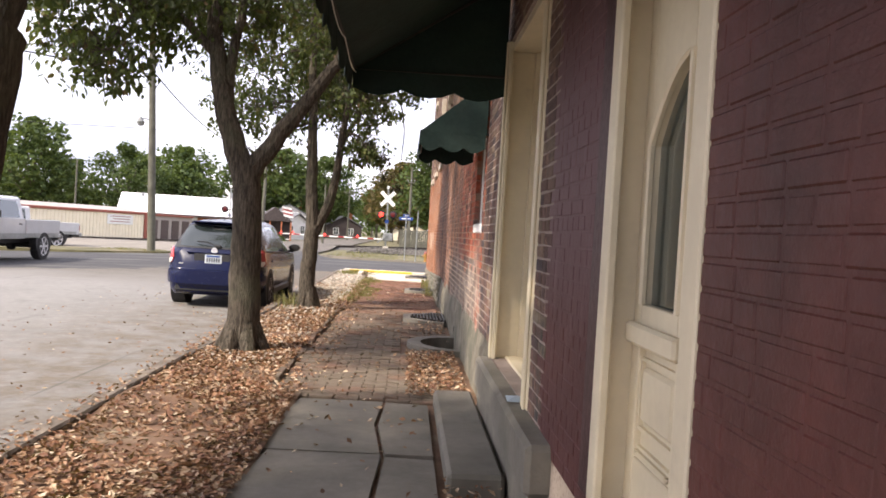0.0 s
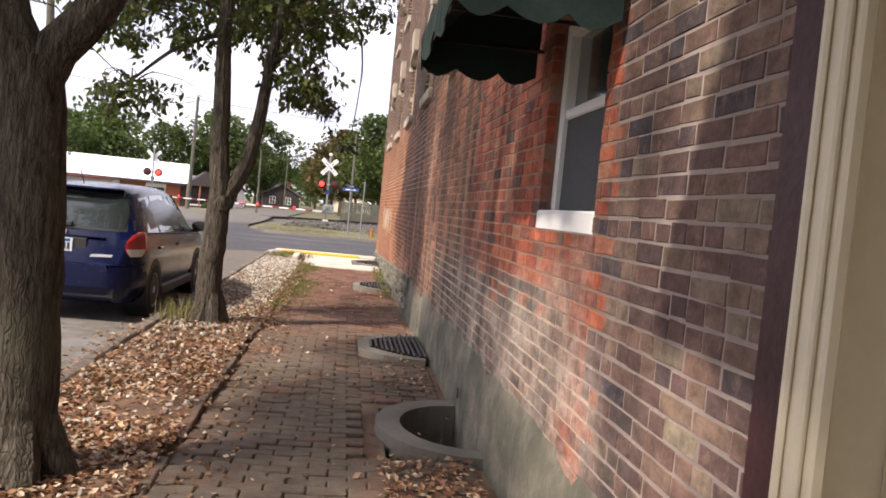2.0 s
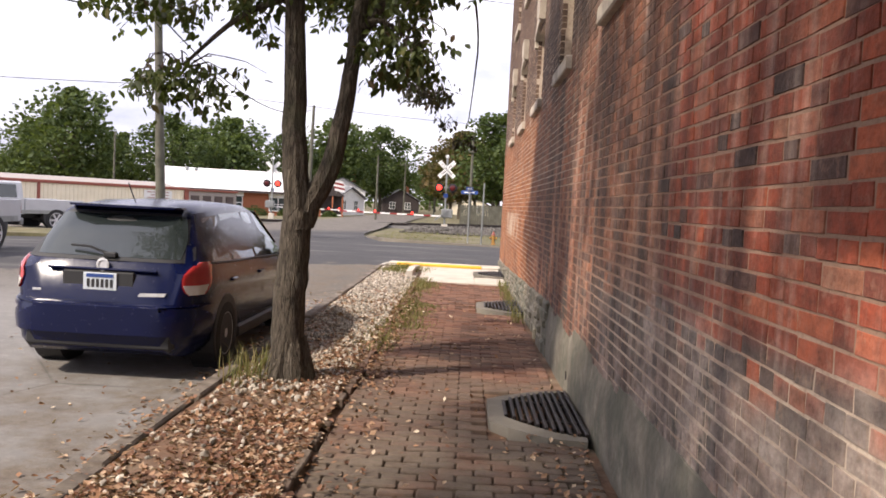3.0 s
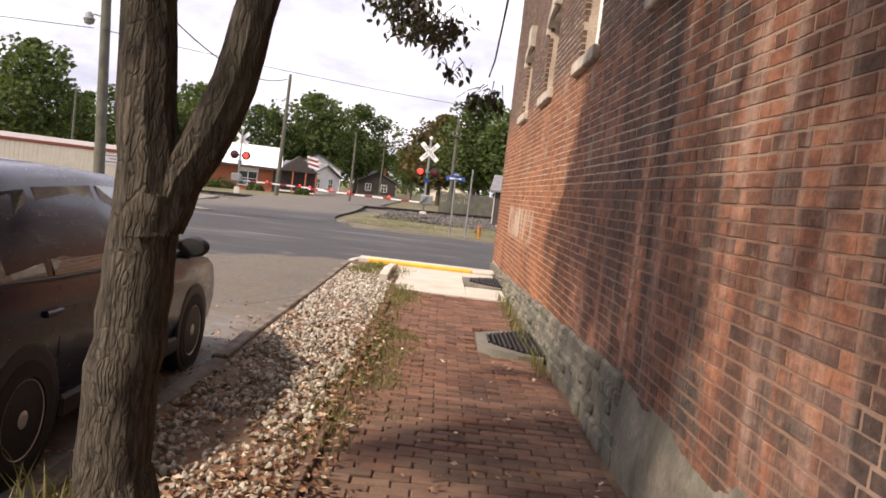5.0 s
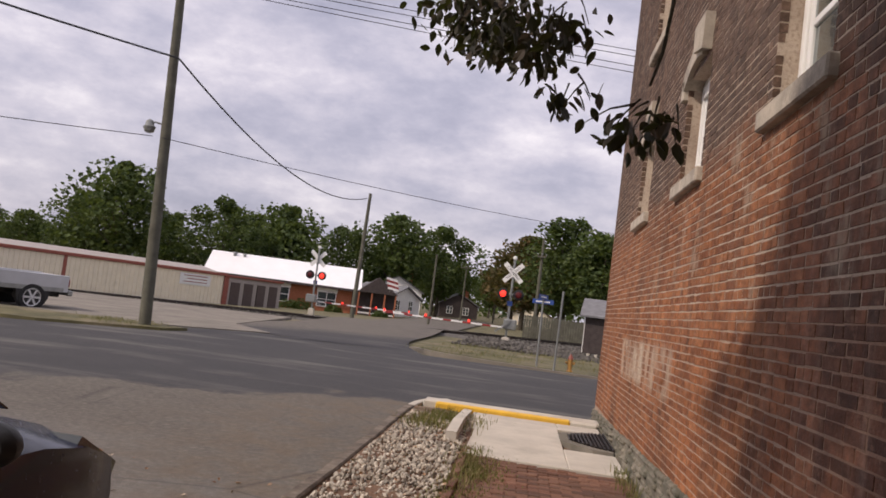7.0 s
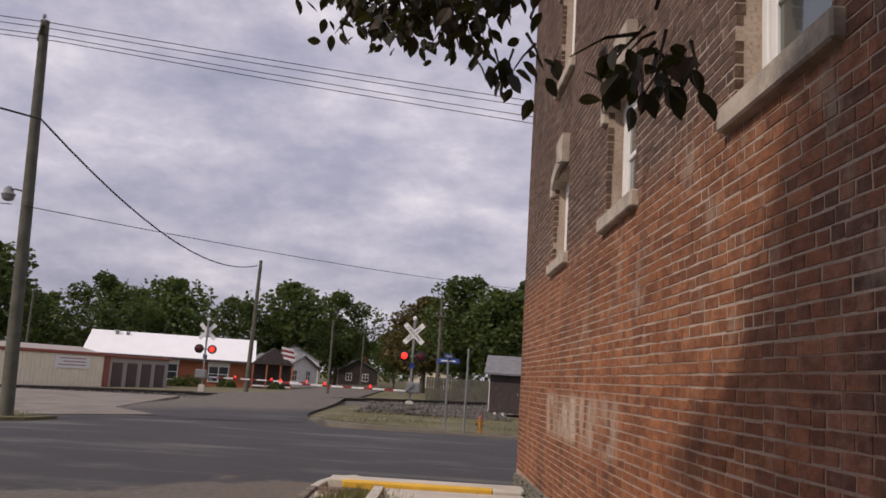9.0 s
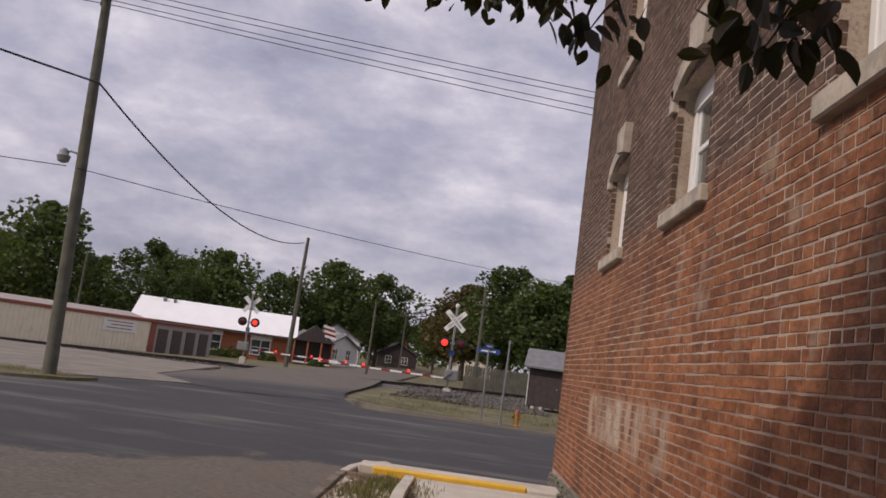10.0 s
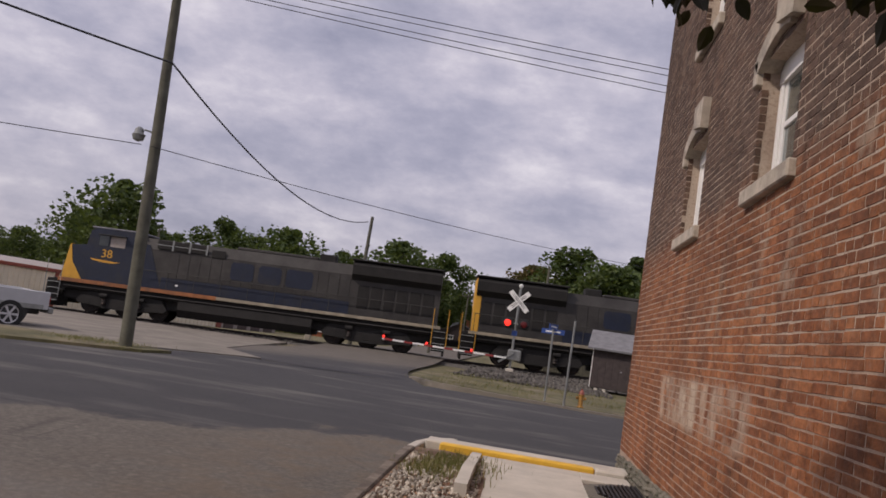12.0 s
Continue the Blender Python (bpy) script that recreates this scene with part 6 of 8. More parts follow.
def cottage(place, label, w=5.0, d=6.0, wall_h=2.1, roof_h=1.3, wall=None, roof=None):
    h = thing("house", place, label, "house", "houses")
    part("wall", Shape().prism([(0, -0.3), (w, -0.3), (w, wall_h), (w / 2, wall_h + roof_h), (0, wall_h)], 0, d, "y"), wall or WHITE, h)
    for s in (-1, 1):
        x0, x1 = (w / 2, -0.3) if s < 0 else (w / 2, w + 0.3)
        drop = roof_h * 0.3 / (w / 2)
        part("roof", Shape().prism([(x0, wall_h + roof_h + 0.02), (x1, wall_h - drop + 0.02), (x1, wall_h - drop + 0.14), (x0, wall_h + roof_h + 0.16)], -0.3, d + 0.3, "y"), roof or GREY_SHINGLE, h)
    sash_window(h, w * 0.2, w * 0.2 + 0.8, -0.03, 0.7, 1.7)
    sash_window(h, w * 0.62, w * 0.62 + 0.8, -0.03, 0.7, 1.7)
    part("chimney", Shape().soft(w * 0.7, w * 0.7 + 0.5, d * 0.5, d * 0.5 + 0.5, wall_h + 0.3, wall_h + roof_h + 0.7, 0.02), HOUSE_BRICK, h)


cottage(pose(-15.6, 99.0, -0.35, 0, 0, 68), "small white house with grey shingle roof", 6.5, 5.0, 2.0, 1.2)
cottage(pose(-20.0, 112.0, -0.3, 0, 0, 8), "white gabled house behind the others", 6.0, 6.0, 2.9, 1.6)
cottage(pose(-3.6, 150.0, -0.3, 0, 0, 5), "small tan house among the trees", 7.0, 6.0, 1.9, 1.6, SHED_WALL, DARK_WOOD)
cottage(pose(-14.5, 140.0, -0.3, 0, 0, 12), "dark brown house far down the road", 6.0, 6.0, 2.2, 1.6, DARK_WOOD, GREY_SHINGLE)


def trackside_shed():
    h = thing("shed", pose(1.42, 50.5, 0.0, 0, 0, -8), "dark brown wooden shed with grey roof by the tracks", "shed")
    part("wall", Shape().box(0, 4.6, 0.02, 3.0, 0.18, 1.88), DARK_WOOD, h)
    part("gable", Shape().prism([(0.0, 0.2), (3.0, 0.2), (3.0, 1.86), (1.5, 2.5), (0.0, 1.86)], -0.03, 0.0, "x"), WHITE, h, "white boarded gable end")
    part("roof", Shape().prism([(-0.25, 1.78), (-0.25, 1.86), (1.5, 2.66), (3.25, 1.86), (3.25, 1.78), (1.5, 2.56)], -0.25, 4.8, "x"), GREY_SHINGLE, h)
    board = Shape().soft(0, 0.285, -0.01, 0.02, 0.2, 1.85, 0.006).mesh("board")
    for i in range(16):
        b = part("board", board, DARK_WOOD, h)
        b.matrix_basis = pose(i * 0.288, 0, 0)
    for x in (0.2, 0.55, 1.6, 3.4):
        part("block", Shape().soft(x, x + 0.14, 0.0, 0.3, -0.06, 0.18, 0.01), PALE_CONCRETE, h)
    part("latch", Shape().soft(1.2, 1.26, -0.04, -0.01, 0.95, 1.02, 0.005), GALV, h)


trackside_shed()


def board_fence():
    f = thing("fence", pose(-1.3, 65.5, 0.0, 0, 0, 4), "weathered grey wooden board fence", "fence")
    b = Shape().prism([(0, 0), (0.14, 0), (0.14, 1.5), (0.07, 1.57), (0, 1.5)], 0, 0.02, "y").mesh("board")
    for i in range(42):
        o = part("board", b, POLE_WOOD, f)
        o.matrix_basis = pose(i * 0.155, 0, 0.02 * math.sin(i * 1.7))
    for z in (0.35, 1.2):
        part("rail", Shape().soft(0, 6.6, 0.02, 0.06, z, z + 0.08, 0.006), POLE_WOOD, f)


board_fence()


def crossing_signal(place, label):
    """Mast, crossed boards, two lamps each way, gate motor and a lowered arm to local -x."""
    s = thing("crossing_signal", place, label, "railway signal", "crossing signals")
    part("mast", Shape().tube([(0, 0, 0.3), (0, 0, 4.05)], 0.055, 10), GALV, s)
    part("base", Shape().soft(-0.17, 0.17, -0.17, 0.17, -0.1, 0.36, 0.03), PALE_CONCRETE, s)
    part("finial", Shape().lathe([(0.06, 0), (0.09, 0.03), (0.10, 0.12), (0.05, 0.18)], 10, pose(0, 0, 4.05)), SIGN_WHITE, s)
    for side, word in ((45, "CROSSING"), (-45, "RAILROAD")):
        m = pose(0, -0.07 - (0.012 if side > 0 else 0), 3.42, 0, side, 0)
        blade = part("crossbuck_board", Shape().soft(-0.61, 0.61, -0.006, 0.006, -0.115, 0.115, 0.004, m), SIGN_WHITE, s, "white crossing board")
        lettering("lettering", word, 0.17, BLACK, blade, m @ pose(0, -0.008, 0, 90, 0, 0))
    part("lamp_arm", Shape().tube([(-0.40, -0.02, 2.40), (0.40, -0.02, 2.40)], 0.03, 8), GALV, s)
    for x in (-0.37, 0.37):
        for d in (-1, 1):
            face = pose(x, 0.03 * d - 0.02, 2.40, 90 if d < 0 else -90, 0, 0)
            unit = part("lamp_unit", Shape().lathe([(0.26, 0), (0.26, 0.02), (0.17, 0.03), (0.16, 0.06)], 18, face), BLACK, s, "round black lamp backboard")
            part("lens", Shape().lathe([(0.15, 0.06), (0.14, 0.075), (0.09, 0.09), (0.02, 0.095)], 16, face), RED_LAMP if x < 0 else DARK_LENS, unit, "glowing red lens" if x < 0 else "unlit red lens", smooth=True)
            part("hood", Shape().prism([(0.165 * math.cos(a), 0.165 * math.sin(a)) for a in [math.pi * k / 8 for k in range(9)]] + [(0.175 * math.cos(a), 0.175 * math.sin(a)) for a in [math.pi * (8 - k) / 8 for k in range(9)]], 0.05, 0.26, "z", face @ pose(0, 0, 0, 0, 0, 0 if d > 0 else 180)), BLACK, unit)
    part("blue_plate", Shape().soft(-0.12, 0.12, -0.075, -0.06, 1.85, 2.08, 0.005), SIGN_BLUE, s, "small blue notice plate")
    part("motor", Shape().soft(-0.18, 0.42, -0.22, 0.22, 0.72, 1.22, 0.05), GALV, s, "grey gate motor case")
    part("bracket", Shape().prism([(-0.55, 0.62), (-0.15, 0.95), (0.1, 1.2), (0.1, 1.05), (-0.2, 0.78), (-0.5, 0.55)], -0.30, -0.24, "y"), GALV, s)
    arm = part("gate_arm", Shape().soft(-6.0, -0.2, -0.34, -0.30, 0.77, 0.85, 0.008), SIGN_WHITE, s, "lowered white gate arm with red bands")
    for k in range(6):
        x = -5.9 + k * 0.95
        part("band", Shape().soft(x, x + 0.4, -0.346, -0.294, 0.766, 0.854, 0.004), RED_BAND, arm)
    for x in (-5.95, -3.9, -1.8):
        part("arm_lamp", Shape().lathe([(0.05, 0), (0.055, 0.05), (0.045, 0.10), (0.015, 0.12)], 10, pose(x, -0.32, 0.855)), RED_LAMP, arm, "small red arm lamp")
    return s


first_signal = crossing_signal(pose(-2.05, 52.4, 0.0, 0, 0, -4), "railway crossing signal with crossed boards, red lamps and lowered gate arm")
tagged(copy_thing(first_signal, pose(-14.25, 62.6, -0.10, 0, 0, 180 + 6)), "second railway crossing signal beyond the tracks, red lamps lit")


def utility_pole(place, height, label, arms=(), r=0.15):
    p = thing("utility_pole", place, label, "utility pole", "utility poles")
    part("pole", Shape().tube([(0, 0, -0.3), (0.01, 0, height * 0.5), (0, 0, height)], [r, r * 0.85, r * 0.66], 12), POLE_WOOD, p, smooth=True)
    for z, w, turn in arms:
        a = part("crossarm", Shape().soft(-w, w, -0.05, 0.05, z - 0.06, z + 0.06, 0.01, pose(0, -0.14, 0, 0, 0, turn)), POLE_WOOD, p)
        for k in (-0.95, 0.0, 0.95):
            m = pose(0, -0.14, 0, 0, 0, turn) @ pose(w * k, 0, z + 0.06)
            part("insulator", Shape().lathe([(0.015, 0), (0.02, 0.08), (0.05, 0.09), (0.045, 0.17), (0.01, 0.18)], 10, m), GALV, a)
    return p


P1 = utility_pole(pose(-11.40, 34.7, -0.15, 0, -2.6, 0), 10.1, "tall weathered wooden utility pole at the junction", ((9.75, 0.62, -60),), 0.17)
lamp_arm = part("lamp_bracket", Shape().tube([(0, 0, 5.55), (-0.3, -0.05, 5.62), (-0.42, -0.08, 5.55)], 0.025, 6), GALV, P1)
part("lamp_head", Shape().lathe([(0.05, 0.18), (0.11, 0.12), (0.12, 0.02), (0.17, -0.02), (0.13, -0.16), (0.03, -0.2)], 12, pose(-0.44, -0.08, 5.50)), GALV, lamp_arm, "grey street lamp head")
P2 = utility_pole(pose(-12.35, 65.7, -0.2, 0, 1.0, 0), 8.3, "wooden utility pole beyond the tracks", (), 0.15)
utility_pole(pose(-0.6, 69.5, 0.0), 6.9, "wooden pole with small lamp by the fence", ((5.6, 0.3, 0),), 0.13)
utility_pole(pose(-8.3, 74.0, -0.1), 5.3, "thin wooden pole by the road", (), 0.10)
utility_pole(pose(-8.6, 108.0, -0.1), 6.5, "thin far utility pole by the road", ((6.2, 0.7, 0),), 0.11)
utility_pole(pose(-5.6, 128.0, -0.1), 7.0, "thin far utility pole by the road", ((6.6, 0.8, 0),), 0.11)
utility_pole(pose(-32.0, 78.0, -0.8), 7.2, "thin pole behind the storage building", (), 0.11)


def cable(name, a, b, sag, r, label, n=18):
    a, b = Vector(a), Vector(b)
    pts = [a.lerp(b, i / n) - Vector((0, 0, sag * 4 * (i / n) * (1 - i / n))) for i in range(n + 1)]
    return tagged(part(name, Shape().tube(pts, r, 5), WIRE), label, "cable", "overhead cables")

cable("cable", (-11.5, 34.5, 7.25), (-12.42, 65.7, 7.75), 1.25, 0.028, "thick black sagging cable between two poles")
cable("cable", (-11.5, 34.5, 7.25), (-26.0, 5.0, 6.6), 0.5, 0.028, "thick black sagging cable along the street")
cable("cable", (-11.6, 34.4, 5.0), (22.0, 88.0, 10.6), 1.0, 0.011, "thin wire over the junction")
cable("cable", (-11.8, 34.3, 5.0), (-40.0, 20.0, 4.6), 0.4, 0.011, "thin wire leaving the lamp pole")
for k, (dz0, dz1, dy) in enumerate(((9.70, 9.55, -0.3), (9.62, 9.40, -0.1), (9.50, 8.95, 0.1), (9.45, 8.62, 0.3))):
    cable("cable", (-11.55, 34.5 + dy, dz0), (34.0, 42.2 + dy, dz1), 0.5, 0.011, "thin power line above the cross street")
    cable("cable", (-11.55, 34.5 + dy, dz0), (-50.0, 20.0 + dy, dz0 + 0.3), 0.8, 0.011, "thin power line above the cross street")


# ---------- signs and small things at the far corner ----------
def street_sign():
    s = thing("street_sign", pose(-0.76, 38.6, 0.0, 0, -0.6, 0), "leaning steel post with two blue street name plates", "street sign")
    part("post", Shape().tube([(0, 0, -0.1), (0, 0, 2.05)], 0.03, 8), GALV, s)
    for z, turn in ((1.98, -18), (2.12, 66)):
        m = pose(0, 0, z, 0, 0, turn)
        pl = part("plate", Shape().soft(-0.34, 0.34, -0.008, 0.008, -0.07, 0.07, 0.004, m), SIGN_BLUE, s, "blue name plate with an illegible line")
        part("line", Shape().box(-0.22, 0.22, -0.012, -0.009, -0.02, 0.02, m), SIGN_WHITE, pl)


street_sign()
bare = thing("sign_post", pose(-0.25, 37.9, 0.0, 0, 0.4, 0), "plain weathered steel sign post on the verge", "post")
part("post", Shape().tube([(0, 0, -0.1), (0, 0, 2.35)], 0.03, 8), GALV, bare)


HYDRANT_PAINT = material("faded_orange_paint", (0.40, 0.21, 0.045), 0.6, var=0.25, scale=8.0, dirt=(0.18, 0.10, 0.05), dirt_at=(0.5, 0.75))


def hydrant():
    h = thing("fire_hydrant", pose(0.22, 38.2, 0.0) @ Matrix.Diagonal((0.8, 0.8, 0.8, 1)), "small faded orange and red fire hydrant on the verge", "fire hydrant")
    part("barrel", Shape().lathe([(0.13, 0), (0.13, 0.04), (0.085, 0.06), (0.085, 0.40), (0.11, 0.42), (0.11, 0.46)], 14), HYDRANT_PAINT, h, smooth=True)
    part("bonnet", Shape().lathe([(0.105, 0.46), (0.09, 0.54), (0.05, 0.60), (0.03, 0.61), (0.03, 0.66)], 14), SHED_TRIM, h, smooth=True)
    for d in (90, -90, 180):
        part("nozzle", Shape().lathe([(0.05, 0.07), (0.055, 0.13), (0.055, 0.17), (0.02, 0.18)], 10, pose(0, 0, 0.33, 90, 0, d)), HYDRANT_PAINT, h)


hydrant()


def junction_stuff():
    rnd = random.Random(31)
    tufts("verge_tufts", [(rnd.uniform(-4.2, 4), rnd.uniform(38.9, 47), 0.0, 0.35, 40, 0.14) for _ in range(60)] + [(rnd.uniform(-13, -10.9), rnd.uniform(34.0, 35.6), -0.1, 0.3, 40, 0.10) for _ in range(16)], "scattered dry grass on the corner verge", rnd)
    s = Shape()
    for _ in range(1500):
        x = rnd.uniform(-4.0, 2.0)
        y = 46 + rnd.uniform(0, 8)
        q = rnd.uniform(0.04, 0.11)
        if x < -4.2 + (y - 46) * 0.2:
            continue
        z = 0.02 + 0.22 * max(0.0, 1 - ((x + 2.4) / 1.8) ** 2) * max(0.0, 1 - ((y - 49.5) / 3.5) ** 2)
        s.soft(-q, q, -q * 0.7, q * 0.7, -q * 0.5, q * 0.5, q * 0.3, pose(x, y, z, rnd.uniform(0, 360), rnd.uniform(0, 360), 0))
    tagged(part("rubble", s, BALLAST), "heap of grey stones round the signal base", "stones", kind="stuff")


junction_stuff()


# ---------- far trees ----------
def far_tree_mesh(seed, mat_leaf, tall):
    rnd = random.Random(seed)
    t = thing("tree", (0, 0, -60), "tall leafy deciduous tree beyond the railway", "tree", "far trees")
    wood = Shape()
    limb(wood, [(0, 0, -0.3), (0.1, 0, 1.5), (0, 0.1, tall * 0.55)], 0.28, 0.1, 8)
    leaves = Shape()
    lobes = []
    for i in range(15):
        k = i / 14
        z = tall * (0.30 + 0.60 * k)
        w = tall * 0.34 * math.sin(math.pi * (0.18 + 0.72 * k)) * rnd.uniform(0.7, 1.15)
        a = i * 2.4 + rnd.uniform(-0.4, 0.4)
        off = w * rnd.uniform(0.35, 0.9)
        lobes.append((Vector((math.cos(a) * off, math.sin(a) * off, z)), w * rnd.uniform(0.45, 0.72)))
    for c, r in lobes:
        limb(wood, [(0, 0, c.z * 0.55), (c.x * 0.5, c.y * 0.5, c.z * 0.8), tuple(c)], 0.08, 0.02, 5)
        for _ in range(300):
            d = Vector((rnd.gauss(0, 1), rnd.gauss(0, 1), rnd.gauss(0, 0.85)))
            p = c + d.normalized() * r * rnd.uniform(0.45, 1.12)
            leaf_shape(leaves, p, rnd.uniform(0.26, 0.50), rnd, False, 0.75)
    part("trunk", wood, BARK, t)
    part("crown", leaves, mat_leaf, t, kind="stuff")
    return t


VARIETY = [far_tree_mesh(50, WOODS, 10.0), far_tree_mesh(51, WOODS, 11.0), far_tree_mesh(52, WOODS, 9.0), far_tree_mesh(53, RUSSET, 9.0)]
PLACES = [(-39.5, 86, 12.6, 0), (-33, 95, 10.8, 1), (-28, 100, 9.8, 2), (-30, 107, 12.4, 0), (-24, 112, 10.6, 1), (-18.2, 116, 13.4, 0), (-13.6, 126, 13.2, 1), (-51, 98, 7.6, 2), (-46, 92, 9.8, 1),
          (-58, 100, 7.5, 0), (-66, 104, 8.2, 1), (-75, 110, 8.5, 2), (-43, 104, 9.5, 2), (-36, 112, 11.0, 1), (-22, 130, 10.5, 2), (-16, 142, 11.0, 0), (-20.5, 150, 11.0, 1), (-14.5, 164, 10.5, 2), (-7.5, 182, 11.5, 0),
          (-9.5, 200, 12, 1), (-3.0, 190, 12, 2), (-1.6, 103, 11.0, 3), (-3.0, 122, 10.5, 3), (1.8, 88, 11.4, 1), (5.0, 84, 10.0, 0), (7.8, 90, 11.6, 2), (11.5, 92, 11.0, 1), (3.2, 110, 11.0, 0), (9, 112, 12, 1), (15, 96, 11, 2), (0.5, 135, 12, 0), (-2.2, 160, 12, 1), (-84, 118, 9, 0), (-95, 124, 9, 1)]
rnd1 = random.Random(9)
USED = set()
for k, (x, y, h, v) in enumerate(PLACES):
    base_h = (10.0, 11.0, 9.0, 9.0)[v]
    place = pose(x, y, ground_z(x, y) - 0.2, 0, 0, rnd1.uniform(0, 360)) @ Matrix.Diagonal((h / base_h * 1.12, h / base_h * 1.12, h / base_h, 1))
    if v not in USED:
        USED.add(v)
        VARIETY[v].matrix_basis = place
        ob = VARIETY[v]
    else:
        ob = copy_thing(VARIETY[v], pose(0, 0, 0))
        ob.matrix_basis = place
    tagged(ob, "russet and olive deciduous tree beyond the railway" if v == 3 else "tall dark green deciduous tree beyond the railway" if h > 10 else "rounded dark green tree behind the storage building")


def distant_woods():
    """A belt of woods that closes the view."""
    rnd = random.Random(77)
    s = Shape()
    for _ in range(15000):
        a = rnd.uniform(-75, 62)
        r = rnd.uniform(205, 240)
        x, y = r * math.sin(radians(a)), 15 + r * math.cos(radians(a))
        top = 8.5 + 2.5 * noise.noise((a * 0.21, 0, 0)) + 1.5 * noise.noise((a * 0.9, 3, 0))
        z = top * rnd.random() ** 0.6
        leaf_shape(s, (x, y, z - 0.6), rnd.uniform(1.2, 2.4), rnd, False, 0.8)
    tagged(part("distant_woods", s, WOODS), "dark belt of distant woods along the horizon", "woods", kind="stuff")


distant_woods()


# ---------- vehicles ----------
def car_paint(name, color, coat=1.0):
    return material(name, color, 0.24, 0.0, var=0.05, scale=3.0, bump=0.0, spec=0.3, coat=coat, dirt=tuple(min(1, c * 1.25 + 0.004) for c in color), dirt_at=(0.6, 0.9))


BLUE_PAINT = car_paint("dark_blue_car_paint", (0.0018, 0.0045, 0.034), 0.18)
SILVER_PAINT = car_paint("silver_white_paint", (0.50, 0.51, 0.53), 0.6)
TYRE = material("tyre_rubber", (0.022, 0.022, 0.022), 0.85, var=0.2, scale=10)
ALLOY = material("alloy_wheel", (0.60, 0.60, 0.61), 0.4, 0.35, var=0.1)
TRIM = material("black_plastic_trim", (0.018, 0.018, 0.019), 0.55, var=0.1)
TAIL_RED = material("red_tail_lens", (0.38, 0.02, 0.02), 0.15, var=0.1, coat=1.0)
CLEAR_LENS = material("clear_lamp_lens", (0.62, 0.60, 0.56), 0.15, var=0.1, coat=1.0)
CAR_GLASS = glass_material("tinted_car_glass", (0.012, 0.016, 0.016))
PLATE = material("number_plate", (0.55, 0.60, 0.64), 0.4, var=0.05)


def loft(stations, ring):
    """A body skinned over cross-sections."""
    s = Shape()
    rows = [[(x, y, z) for x, z in ring(st)] for st in stations for y in (st[0],)]
    n = len(rows[0])
    s.v = [p for r in rows for p in r]
    for i in range(len(rows) - 1):
        for k in range(n):
            a, b = i * n + k, i * n + (k + 1) % n
            s.f.append((a, b, b + n, a + n))
    s.f.append(tuple(reversed(range(n))))
    s.f.append(tuple((len(rows) - 1) * n + k for k in range(n)))
    return s


def wheel(parent, x, y, r, w, side, spokes=5, rim=None):
    """side: 1 faces +x."""
    m = pose(x, y, r, 0, 90 * side, 0)
    h = part("wheel", Shape().lathe([(r * 0.62, -w), (r * 0.93, -w), (r, -w * 0.8), (r, -w * 0.12), (r * 0.94, 0.0), (r * 0.68, 0.005), (r * 0.66, -0.02), (r * 0.64, -0.11)], 26, m), TYRE, parent, "black tyre", smooth=True)
    disc = Shape().lathe([(r * 0.66, -0.10), (r * 0.66, -0.02), (r * 0.64, 0.0), (r * 0.58, -0.015), (r * 0.56, -0.08)], 26, m)
    part("rim", disc, rim or ALLOY, h, smooth=True)
    # dark backing added so the hollow behind the spokes reads as shaded
    part("brake_disc", Shape().lathe([(r * 0.55, -0.09), (r * 0.55, -0.076), (0.06, -0.072)], 20, m), TRIM, h, "dark backing added behind the spokes for the shaded hollow")
    for k in range(spokes):
        part("spoke", Shape().prism([(-0.026, 0.03), (0.026, 0.03), (0.036, r * 0.6), (-0.036, r * 0.6)], -0.060, -0.010, "z", m @ pose(0, 0, 0, 0, 0, 360 / spokes * k)), rim or ALLOY, h)
    part("hub", Shape().lathe([(0.05, -0.05), (0.05, -0.005), (0.03, 0.002)], 12, m), rim or ALLOY, h)
    return h


def side_x(y, z, stations):
    """Half width of the cabin side at that height."""
    for a, b in zip(stations, stations[1:]):
        if a[0] <= y <= b[0]:
            k = (y - a[0]) / (b[0] - a[0])
            wid, belt, top, tw = (a[i] + (b[i] - a[i]) * k for i in (2, 3, 4, 5))
            f = min(1.0, max(0.0, (z - belt) / max(top - 0.06 - belt, 0.05)))
            return wid * 0.97 + (tw - wid * 0.97) * f
    return 0.8


def slab_pane(pts, d=0.004):
    """A thin closed pane through the points."""
    P = [Vector(p) for p in pts]
    n = (P[1] - P[0]).cross(P[2] - P[0]).normalized() * d
    k = len(P)
    return Shape().add([p + n for p in P] + [p - n for p in P], [tuple(range(k)), tuple(range(2 * k - 1, k - 1, -1))] + [(i, i + k, (i + 1) % k + k, (i + 1) % k) for i in range(k)])


